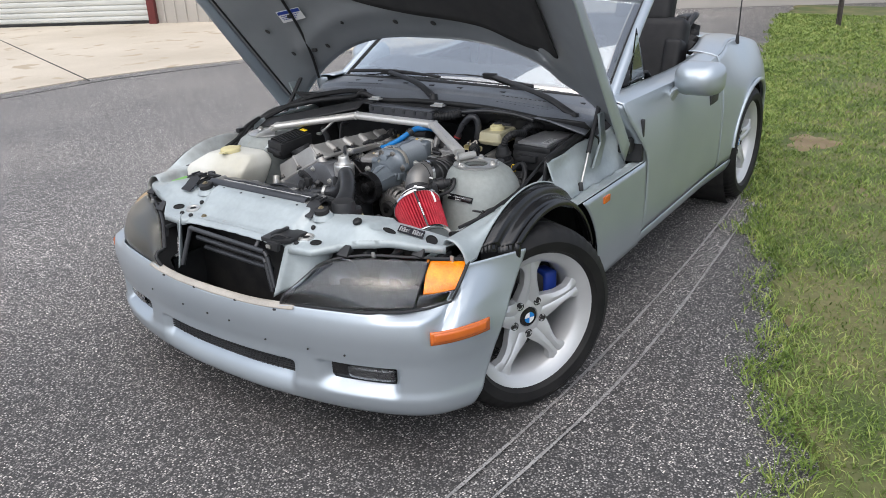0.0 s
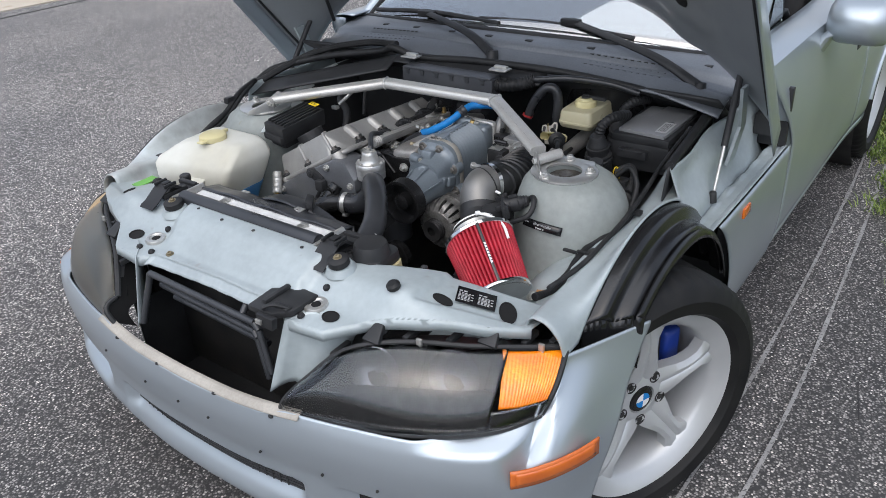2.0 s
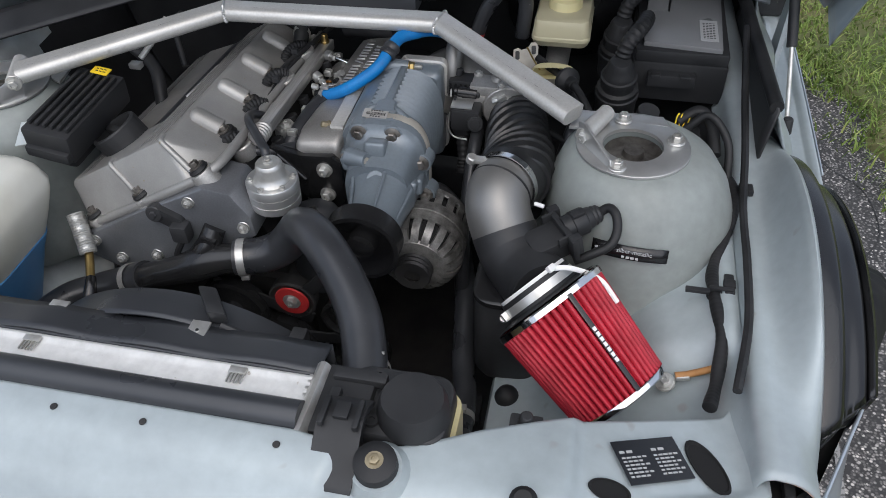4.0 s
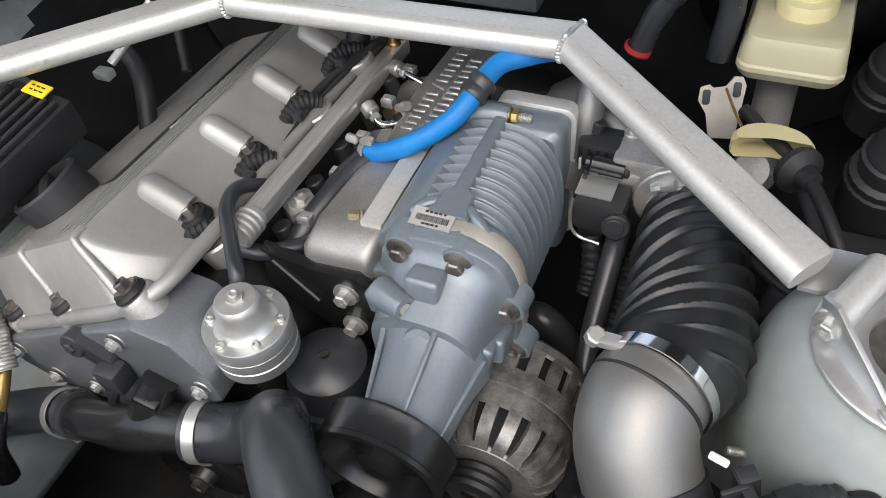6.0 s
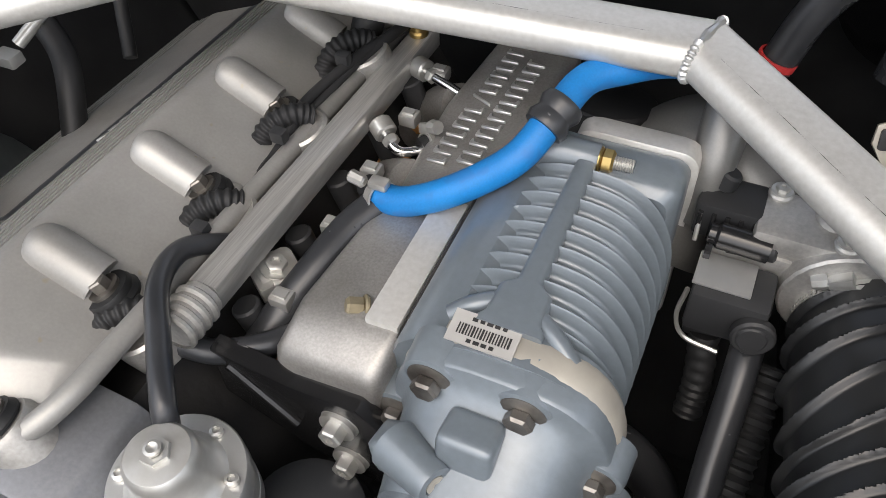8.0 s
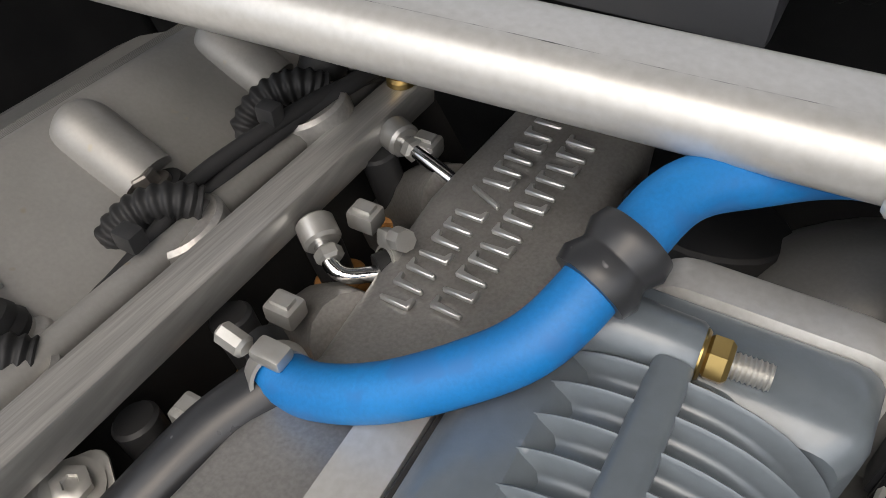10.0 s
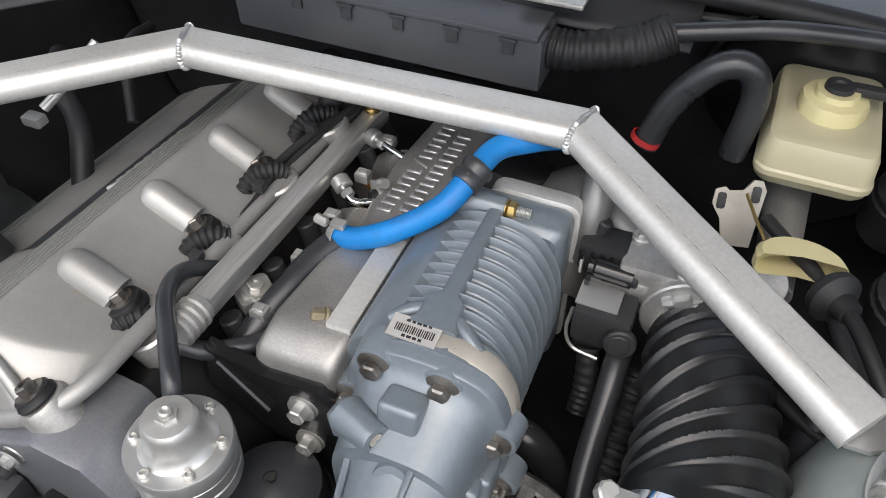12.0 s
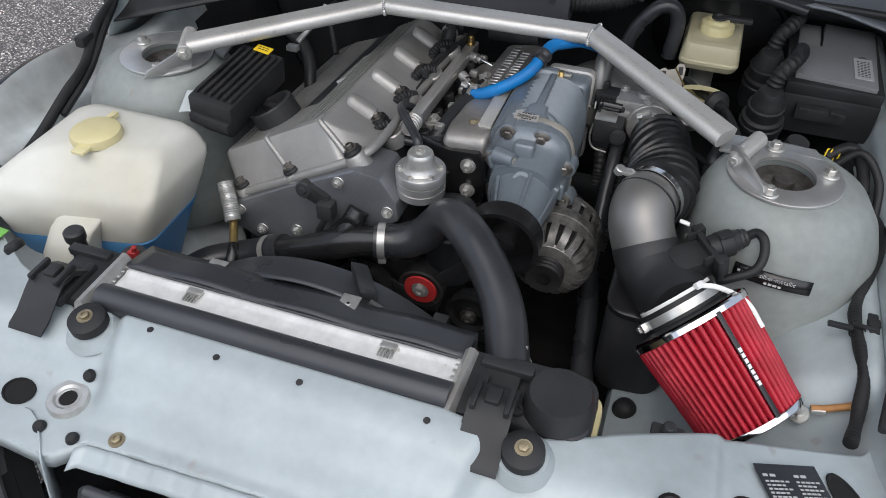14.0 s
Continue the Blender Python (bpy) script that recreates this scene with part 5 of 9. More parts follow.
def hood_relief(u, s, j):
    rib = 0.014 * (math.exp(-((abs(u) - 0.7) / 0.06) ** 2) + math.exp(-((s - hood_rear(u) - 0.16) / 0.05) ** 2) * (abs(u) < 0.8) + math.exp(-((abs(u) - 0.33) / 0.05) ** 2) * step(0.5, 0.6, s))
    return -rib - 0.01 * step(0.0, 0.12, min(j, 1 - j) * 3)


bm = B()
hood_sheet(bm, 0.014, hood_relief)
inner = part("inner_panel", bm, M_UNDERHOOD, hood, "grey painted inner panel with ribs and holes", thick=-0.003)
bm = B()
def pad_pt(i, j):
    x = -0.42 + 1.02 * i
    u = x / 0.795
    lo = soft_table([(-0.42, 0.74), (-0.32, 0.6), (-0.2, 0.53), (0.0, 0.475), (0.3, 0.43), (0.45, 0.37), (0.6, 0.36)], x)
    return hood_pt(u, lo + (1.12 - lo) * j, -0.012 - 0.006 * math.sin(9 * i) * math.sin(7 * j))
surf(bm, pad_pt, 34, 24)
part("insulation_pad", bm, M_PAD, hood, "dark felt insulation pad", thick=-0.008)
for u, s in ((-0.62, 0.3), (-0.45, 0.42), (-0.12, 0.42), (0.1, 0.42), (-0.3, 0.66), (-0.82, 0.3), (-0.86, 0.45)):
    bm = B()
    c = hood_pt(u, s, -0.009)
    cyl(bm, c, -HN, 0.012, 0.003, 0.01, 16)
    part("hole", bm, M_DARK, inner)
lab_c = hood_pt(-0.69, 0.5, -0.012)
tx = (hood_pt(-0.6, 0.5) - hood_pt(-0.78, 0.5)).normalized()
lab_m = Matrix.Translation(lab_c) @ Matrix((tx, HD, tx.cross(HD))).transposed().to_4x4()
bm = B()
box(bm, (0, 0, 0.004), (0.11, 0.06, 0.002), 0, lab_m)
lb = part("label", bm, M_WHITE, inner, "white sticker with a blue band")
bm = B()
box(bm, (0, 0.02, 0.0055), (0.105, 0.016, 0.001), 0, lab_m)
bars(bm, lab_m @ Matrix.Translation((0, 0, 0.0055)), [(-0.045, 0.004 - 0.009 * k, 9 - k) for k in range(3)], 0.006, 0.008, 0.0015)
part("print", bm, M_BLUEP, lb)
bm = B()
sweep(bm, [hood_pt(-0.66, 0.75, -0.02), hood_pt(-0.68, 0.5, -0.02), hood_pt(-0.72, 0.3, -0.02), hood_pt(-0.78, 0.14, -0.015)], 0.006, 8, 6)
for s in (0.7, 0.5, 0.3):
    box(bm, hood_pt(-0.69, s, -0.022), (0.02, 0.014, 0.014), 0.003)
part("hose", bm, M_RUBBER, inner, "thin black hose clipped to the panel")
for g in (-1, 1):
    bm = B()
    surf(bm, lambda u, v: hood_pt(g * 1.0, 0.0 + 1.0 * u, 0.022 - (0.05 + 0.03 * (1 - u)) * v) + V(g * (0.004 + 0.008 * v), 0, 0), 24, 4)
    part("side_skirt", bm, M_PAINT, hood, "silver side edge of the hood", thick=0.003)
    bm = B()
    sweep(bm, [hood_pt(g * 0.985, 0.08 + 0.1 * k, 0.002) for k in range(11)], 0.005, 8, 2)
    part("edge_seal", bm, M_RUBBER, hood, "black rubber edge seal")
    bm = B()
    loft(bm, [[V(g * (0.735 + a), 1.3 + b, 0.66) for a, b in ((-0.004, -0.03), (0.004, -0.03), (0.004, 0.03), (-0.004, 0.03))],
              [V(g * (0.745 + a), 1.33 + b, 0.75) for a, b in ((-0.004, -0.02), (0.004, -0.02), (0.004, 0.02), (-0.004, 0.02))],
              [V(g * (0.75 + a), 1.29 + b, 0.86) for a, b in ((-0.004, -0.02), (0.004, -0.02), (0.004, 0.02), (-0.004, 0.02))]])
    part("hinge", bm, M_BAY, hood, "painted hinge arm")
    st = thing("gas_strut", "slim black gas strut holding the hood up", "gas strut", (g * 0.751, 1.138, 0.618), "hood gas struts")
    a, b = V(g * 0.751, 1.138, 0.63), V(g * 0.727, 1.325, 0.874)
    bm = B()
    sweep(bm, [a.lerp(b, 0.42), a.lerp(b, 1.12)], 0.0085, 12, 2)
    part("cylinder", bm, M_BLACKP, st)
    bm = B()
    sweep(bm, [a, a.lerp(b, 0.45)], 0.004, 10, 2)
    part("rod", bm, M_STEEL, st)
    bm = B()
    cyl(bm, a - V(0, 0, 0.012), (0, 0, 1), 0.011, 0.028, 0.008)
    part("ball_socket", bm, M_BLACKP, st)


# ---- wheels ----
def wheel(m, label):
    """A wheel whose outer face looks along its own z."""
    w = thing("wheel", label, "wheel", m, "car wheels")
    bm = B()
    R, hw = 0.313, 0.108
    prof = [(0.228, -hw * 0.8), (0.242, -hw), (0.272, -hw * 1.04), (0.298, -hw * 0.9), (0.309, -hw * 0.75), (R, -0.05), (R, 0.05), (0.309, hw * 0.75), (0.298, hw * 0.9), (0.272, hw * 1.04), (0.242, hw), (0.228, hw * 0.8)]
    prof[5:7] = [(R, -0.052), (R, -0.03), (R - 0.008, -0.028), (R - 0.008, -0.02), (R, -0.018), (R, 0.018), (R - 0.008, 0.02), (R - 0.008, 0.028), (R, 0.03), (R, 0.052)]
    revolve(bm, prof, None, 216, wob=lambda a, h: 1 - 0.014 * (abs(h) > 0.03 and abs(h) < 0.083) * (math.sin(54 * a + 30 * h) > 0.55))
    part("tyre", bm, M_TYRE, w, "black road tyre", True)
    bm = B()
    revolve(bm, [(0.215, -0.09), (0.2, -0.05), (0.188, 0.0), (0.192, 0.06), (0.2, 0.07), (0.222, 0.088), (0.231, 0.092), (0.234, 0.086), (0.228, 0.07), (0.205, 0.03), (0.203, -0.04), (0.22, -0.09), (0.215, -0.09)], None, 64)
    rim = part("rim", bm, M_RIM, w, "silver five-spoke alloy rim", True)
    bm = B()
    revolve(bm, [(0.0, 0.046), (0.034, 0.046), (0.036, 0.052), (0.058, 0.05), (0.078, 0.04), (0.08, 0.02), (0.0, 0.015)], None, 40)
    part("hub", bm, M_RIM, rim, local=True)
    for k in range(5):
        bm = B()
        r = Matrix.Rotation(2 * math.pi * k / 5 + math.pi / 2, 4, "Z")
        secs = []
        for t in np.linspace(0, 1, 9):
            x = 0.05 + 0.152 * t
            hwid = 0.046 - 0.021 * step(0.0, 0.6, t) + 0.03 * step(0.72, 1.0, t) ** 2
            z = 0.048 + 0.016 * math.sin(math.pi * t) * 0.5 + 0.016 * t
            secs.append([r @ V(x, a * hwid, z + b) for a, b in ((-1, -0.03), (-1, -0.004), (-0.55, 0.004), (-0.12, 0.001), (0, -0.003), (0.12, 0.001), (0.55, 0.004), (1, -0.004), (1, -0.03), (0, -0.034))])
        loft(bm, secs)
        part("spoke", bm, M_RIM, rim, local=True)
    for k in range(5):
        a = 2 * math.pi * (k + 0.5) / 5 + math.pi / 2
        bm = B()
        revolve(bm, [(0.0145, 0.05), (0.0135, 0.0535), (0.012, 0.053), (0.011, 0.0505), (0.007, 0.0505), (0.0065, 0.053), (0, 0.053)], Matrix.Translation((0.058 * math.cos(a), 0.058 * math.sin(a), 0.0)), 14)
        part("lug_bolt", bm, M_DARK, rim, local=True)
    bm = B()
    revolve(bm, [(0, 0.0555), (0.02, 0.055), (0.031, 0.052), (0.033, 0.047)], None, 32)
    part("hub_cap", bm, M_BLACKG, rim, "round hub cap, blue and white quarters", True)
    # the badge's quarters lie on the cap
    for q in range(4):
        bm = B()
        revolve(bm, [(0.0005, 0.0564), (0.019, 0.0559)], None, 6, 90 * q, 90 * q + 90)
        part("badge_quarter", bm, M_WHITE if q % 2 else M_ROUNDEL, rim, local=True)
    bm = B()
    revolve(bm, [(0, -0.01), (0.14, -0.01), (0.14, -0.03), (0.07, -0.03), (0.07, -0.06), (0, -0.06)], None, 40)
    part("brake_disc", bm, M_DARK, w, "dark brake disc", True)
    bm = B()
    a0 = radians(20)
    box(bm, (0.14 * math.cos(a0), 0.14 * math.sin(a0), -0.03), (0.05, 0.12, 0.07), 0.012, Matrix.Rotation(0.0, 4, "Z"), 3)
    part("brake_caliper", bm, M_BLUEP, w, "blue brake caliper", True)
    return w


def wheel_pose(x, y, steer, left=True):
    """left: the wheel's outer face looks to +x."""
    z = V(math.cos(radians(steer)), -math.sin(radians(steer)), 0) * (1 if left else -1)
    up = V(0, 0, 1)
    xx = up.cross(z)
    return Matrix.Translation((x, y, 0.313)) @ Matrix((xx, up, z)).transposed().to_4x4()


wheel(wheel_pose(0.725, 0.745, 24), "silver five-spoke front wheel with black tyre, steered outwards")
wheel(wheel_pose(-0.725, 0.745, 24, False), "silver five-spoke front wheel with black tyre, steered outwards")
wheel(wheel_pose(0.725, 3.19, 0), "silver five-spoke rear wheel with black tyre")
wheel(wheel_pose(-0.725, 3.19, 0, False), "silver five-spoke rear wheel with black tyre")

# ---- engine bay ----
def clamp_band(bm, c, d, r, w=0.009, screw=True, turn=0.0):
    """A worm-drive hose clamp round the axis d at c."""
    m = axis_pose(c, d) @ Matrix.Rotation(radians(turn), 4, "Z")
    revolve(bm, [(r, -w / 2), (r + 0.0014, -w / 2), (r + 0.0014, w / 2), (r, w / 2)], m, 36)
    for k in range(9):
        box(bm, (r + 0.0016, 0, 0), (0.0008, 0.0012, w * 0.75), 0, m @ Matrix.Rotation(radians(18 + 5 * k), 4, "Z"))
    if screw:
        box(bm, (r + 0.004, 0, 0), (0.008, 0.014, w * 1.1), 0.0015, m)
        revolve(bm, [(0, 0), (0.005, 0), (0.0055, 0.003), (0.005, 0.009), (0, 0.009)], m @ Matrix.Translation((r + 0.0055, 0.006, 0)) @ Matrix.Rotation(radians(-90), 4, "X"), 8)


def band(parent, c, d, r, w=0.009, turn=0.0, name="hose_clamp"):
    bm = B()
    clamp_band(bm, c, d, r, w, True, turn)
    return part(name, bm, M_STEEL, parent, "steel worm-drive clamp")


def ribbed(n, r, depth=0.16, power=1.0):
    return lambda s: r * (1 + depth * (0.5 + 0.5 * math.sin(2 * math.pi * n * s)) ** power)


# engine block, cylinder head, valve cover
engine = thing("engine", "six-cylinder engine with worn aluminium valve cover", "engine", (-0.15, 0.95, 0.3))
bm = B()
loft(bm, [[V(-0.33, y, 0.35), V(-0.02, y, 0.35), V(0.0, y, 0.56), V(-0.06, y, 0.7 - 0.07 * (y - 0.76)), V(-0.3, y, 0.585 - 0.07 * (y - 0.76))] for y in (0.755, 1.2)])
box(bm, (-0.1, 0.95, 0.38), (0.28, 0.42, 0.3), 0.02)
part("block", bm, M_DARK, engine, "dark oily engine block")
# the engine leans over to the car's right and drops towards its back: u runs across the cover, n stands off its flange
CU, CN = (0.876, 0.482), (-0.482, 0.876)


def cover_pt(u, y, n):
    return V(-0.101 + CU[0] * u + CN[0] * n, y, 0.739 + CU[1] * u + CN[1] * n - 0.07 * (y - 0.76))


COVER_UP = V(CN[0], -0.05, CN[1]).normalized()
STRIPS = []
for start, count in ((-0.036, 6), (-0.194, 4)):
    row = []
    for k in range(count):
        u = start - 0.0088 * k
        row += [(u, 0.0445), (u - 0.0042, 0.0445), (u - 0.0052, 0.0385), (u - 0.0078, 0.0385)]
    STRIPS.append(row)
COVER = [(0.02, -0.021), (0.014, -0.0205), (0.008, -0.0175), (0.0045, -0.012), (-0.0115, 0.0125), (-0.024, 0.034), (-0.028, 0.0405), (-0.033, 0.0438), *STRIPS[0], (-0.0888, 0.0445), (-0.0905, 0.0435), (-0.0915, 0.0395), (-0.0925, 0.0375), (-0.138, 0.037),
         (-0.14, 0.0375), (-0.1875, 0.0442), (-0.19, 0.0445), *STRIPS[1], (-0.231, 0.0442), (-0.2365, 0.041), (-0.2395, 0.033), (-0.2425, 0.005), (-0.2445, -0.015), (-0.25, -0.021)]
bm = B()
secs = []
for y, k in ((0.734, 0.0), (0.735, 0.08), (0.738, 0.14), (0.757, 0.93), (0.7595, 0.98), (0.764, 1.0), (0.775, 1.0), (0.8, 1.0), (0.84, 1.0), (0.856, 1.0), (0.865, 1.0), (0.875, 1.0), (0.95, 1.0), (1.08, 1.0), (1.18, 1.0), (1.192, 0.6), (1.196, 0.0)):
    row = []
    for u, n in COVER:
        plain = 0.0445 if -0.232 < u < -0.0335 else n
        ribbed_here = u > -0.089 or u < -0.19
        f = step(0.764, 0.8, y) if ribbed_here else step(0.845, 0.875, y)
        n = plain + (n - plain) * f
        yy = y + 0.034 * step(-0.03, 0.018, u) * (1 - step(0.764, 0.84, y))
        row.append(cover_pt(u, yy, -0.021 + (n + 0.021) * k))
    secs.append(row)
loft(bm, secs, False, False)
# shade painted into the rib grooves, dark paint on the trough's floor
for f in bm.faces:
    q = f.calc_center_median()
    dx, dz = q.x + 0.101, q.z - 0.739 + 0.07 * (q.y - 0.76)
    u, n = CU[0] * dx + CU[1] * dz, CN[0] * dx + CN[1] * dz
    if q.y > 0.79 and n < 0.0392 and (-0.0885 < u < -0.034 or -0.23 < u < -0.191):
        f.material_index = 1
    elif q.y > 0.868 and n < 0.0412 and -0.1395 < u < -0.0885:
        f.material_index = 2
cover = part("valve_cover", bm, [M_COVER, M_GROOVE_SHADE, M_SHROUD], engine, "stained cast aluminium valve cover with ribs", angle=33)
# rim of the cover
bm = B()
sweep(bm, [cover_pt(u, y, -0.022) for u, y in ((-0.252, 1.195), (-0.252, 0.95), (-0.252, 0.745), (-0.245, 0.733), (-0.18, 0.7305), (-0.1, 0.731), (-0.03, 0.733), (0.005, 0.742), (0.022, 0.768), (0.024, 0.82), (0.024, 1.0), (0.024, 1.195))], 0.0072, 10, 8)
part("cover_rim", bm, M_COVER, cover)
# sleeves for the coil studs: half-round ridges down the slope, ending in a boss and a bolt
for y in (0.838, 0.932, 1.024, 1.116):
    bm = B()
    sweep(bm, [cover_pt(u, y, n) for u, n in ((-0.0305, 0.037), (-0.0275, 0.034), (-0.021, 0.024), (-0.0145, 0.013), (-0.009, 0.004), (-0.006, -0.001))], lambda s: 0.0158 * math.sqrt(max(0.02, 1 - (1 - min(1, s / 0.34)) ** 2)), 26, 12)
    part("ridge", bm, M_COVER, cover)
    d = V(-0.36, -0.1, 0.93).normalized()
    c = cover_pt(0.001, y - 0.003, -0.0135)
    bm = B()
    revolve(bm, [(0.0185, -0.045), (0.0195, -0.02), (0.0205, -0.006), (0.0185, -0.003), (0.0165, -0.002), (0.016, 0.002), (0.0, 0.002)], axis_pose(c, d), 28)
    part("boss", bm, M_CAST, cover)
    bm = B()
    revolve(bm, [(0, 0.0), (0.0165, 0.0), (0.0172, 0.003), (0.0155, 0.0065), (0.0158, 0.0075), (0.0145, 0.011), (0.0, 0.0115)], axis_pose(c, d), 28)
    part("grommet", bm, M_RUBBER, cover)
    bm = B()
    bolt(bm, c + d * 0.011, d, 0.0066, 0.0095)
    part("cover_bolt", bm, M_BOLTB, cover)
for u, y in ((-0.226, 0.741), (-0.121, 0.742), (-0.002, 0.744)):
    d, c = COVER_UP, cover_pt(u, y, -0.014)
    bm = B()
    revolve(bm, [(0.0195, -0.03), (0.0185, -0.004), (0.0165, 0.0), (0.0, 0.001)], axis_pose(c, d), 24)
    part("boss", bm, M_CAST, cover)
    bm = B()
    revolve(bm, [(0, 0.001), (0.0145, 0.001), (0.015, 0.003), (0.0132, 0.006), (0.0132, 0.0075), (0.0, 0.008)], axis_pose(c, d), 22)
    part("grommet", bm, M_RUBBER, cover)
    bm = B()
    bolt(bm, c + d * 0.0075, d, 0.007, 0.0085)
    part("cover_bolt", bm, M_BOLTB, cover)
# two raised webs on the cover's front slope
for u, lean in ((-0.145, 0.024), (-0.036, 0.03)):
    bm = B()
    sweep(bm, [cover_pt(u + lean * (1 - k), yy, -0.021 + 0.066 * k) for yy, k in ((0.772, 1.0), (0.7605, 0.985), (0.756, 0.9), (0.748, 0.53), (0.739, 0.14))], lambda s: 0.0036 + 0.0014 * s, 10, 6)
    part("web", bm, M_COVER, cover)
# maker's mark, as plain slanted bars in the trough
bm = B()
mk = Matrix.Translation(cover_pt(-0.105, 0.955, 0.0365)) @ Matrix.Rotation(radians(-28.8), 4, "Y") @ Matrix.Rotation(radians(-4), 4, "X") @ Matrix.Rotation(radians(90), 4, "Z")
for k in range(9):
    prism(bm, [(k * 0.0125 + 0.017, -0.0125), (k * 0.0125 + 0.0235, -0.0125), (k * 0.0125 + 0.0065, 0.0135), (k * 0.0125, 0.0135)], 0, 0.004, mk)
part("mark", bm, M_ALUB, cover, "bright raised bars")
# oil filler cap
oc = cover_pt(-0.166, 0.833, 0.052)
bm = B()
revolve(bm, [(0.0375, -0.012), (0.038, 0.02), (0.036, 0.0225), (0.0325, 0.0225), (0.0315, 0.008), (0.0, 0.006)], axis_pose(oc, COVER_UP), 48, wob=lambda a, h: 1 + 0.012 * math.sin(18 * a))
box(bm, (0, 0, 0.013), (0.066, 0.012, 0.018), 0.003, axis_pose(oc, COVER_UP) @ Matrix.Rotation(radians(50), 4, "Z"))
part("oil_cap", bm, M_BLACKP, cover, "black oil filler cap with a grip bar")
# head front plate
bm = B()
hp = Matrix.Translation((0, 0.728, 0)) @ Matrix.Rotation(radians(90), 4, "X")
sweep_poly = [(-0.312, 0.594), (-0.2, 0.656), (-0.085, 0.718), (-0.045, 0.712), (-0.02, 0.672), (-0.018, 0.64), (-0.06, 0.606), (-0.11, 0.578), (-0.16, 0.55), (-0.2, 0.54), (-0.27, 0.535), (-0.31, 0.555)]
prism(bm, sweep_poly, -0.06, 0.012, hp, 0.004)
plate = part("timing_cover", bm, M_TIMING, engine, "grey cast timing cover")
for x, z in ((-0.29, 0.59), (-0.191, 0.576), (-0.11, 0.69), (-0.034, 0.655), (-0.255, 0.56)):
    bm = B()
    cyl(bm, (x, 0.728, z), (0, -1, 0), 0.0095, 0.013)
    bolt(bm, (x, 0.712, z), (0, -1, 0), 0.0055, 0.006)
    part("bolt", bm, M_STEEL, plate)
# cam sensor and its cable
sensor = thing("cam_sensor", "black cam sensor with a thin cable on the timing cover", "sensor", (-0.13, 0.705, 0.66))
bm = B()
cyl(bm, (-0.165, 0.72, 0.665), (0, -1, 0.2), 0.013, 0.016)
cyl(bm, (-0.165, 0.706, 0.668), (0, -1, 0.2), 0.006, 0.005, seg=6)
prism(bm, rounded(0.05, 0.024, 0.011), -0.008, 0.006, Matrix.Translation((-0.148, 0.712, 0.66)) @ Matrix.Rotation(radians(90), 4, "X") @ Matrix.Rotation(radians(-28), 4, "Z"), 0.003)
box(bm, (-0.128, 0.704, 0.642), (0.026, 0.022, 0.03), 0.005)
part("body", bm, M_BLACKP, sensor)
bm = B()
sweep(bm, [(-0.128, 0.7, 0.63), (-0.14, 0.692, 0.6), (-0.115, 0.688, 0.588), (-0.075, 0.692, 0.618), (-0.045, 0.7, 0.622), (-0.005, 0.71, 0.622), (0.02, 0.725, 0.64)], 0.005, 8, 8)
part("cable", bm, M_RUBBER, sensor)

# left coolant fitting with braided sleeve
fit_ = thing("braided_fitting", "braided steel line with a brass end beside the head", "fitting", (-0.262, 0.665, 0.58))
bm = B()
sweep(bm, [(-0.318, 0.726, 0.628), (-0.303, 0.708, 0.606), (-0.29, 0.69, 0.585)], ribbed(16, 0.0125, 0.07), 14, 34)
part("sleeve", bm, M_STEEL, fit_)
bm = B()
sweep(bm, [(-0.29, 0.691, 0.586), (-0.28, 0.672, 0.578), (-0.27, 0.652, 0.572)], 0.0065, 12, 6)
part("brass_end", bm, M_BRASS, fit_, "brass hose end")
bm = B()
sweep(bm, [(-0.27, 0.654, 0.5725), (-0.265, 0.64, 0.566), (-0.263, 0.625, 0.55), (-0.265, 0.615, 0.51)], lambda s: 0.0075 + 0.0045 * s, 10, 6)
part("boot", bm, M_BLACKG, fit_)

# fuel rail
rail = thing("fuel_rail", "square aluminium fuel rail above the intake runners", "fuel rail", (-0.04, 1.0, 0.71))
a, b = V(-0.042, 0.855, 0.729), V(-0.046, 1.165, 0.7)
m = axis_pose(a, b - a, "Y")
d = (b - a).normalized()
sx = d.cross(V(0, 0, 1)).normalized()
sz = sx.cross(d)
bm = B()
def rail_sec(p, w, h):
    out = []
    for x, y in rounded(w, h, 0.002, 2):
        out.append(p + sx * x + sz * y)
    return out
loft(bm, [rail_sec(a, 0.0195, 0.019), rail_sec(b, 0.0195, 0.019)])
part("bar", bm, M_RAIL, rail)
bm = B()
cyl(bm, a, -d, 0.0125, 0.03)
endf = part("end_fitting", bm, M_CAST, rail, "machined end fitting")
for k in range(4):
    bm = B()
    revolve(bm, [(0.0125, 0), (0.0145, 0.0015), (0.0145, 0.0035), (0.0125, 0.005)], axis_pose(a - d * (0.005 + 0.007 * k), -d), 24)
    part("collar", bm, M_CAST, endf)
bm = B()
cyl(bm, b - d * 0.018 + sz * 0.009, (0, 0, 1), 0.008, 0.006)
cyl(bm, b - d * 0.018 + sz * 0.014, (0, 0, 1), 0.0065, 0.012, 0.0055, 16)
part("valve_stud", bm, M_BRASS, rail)
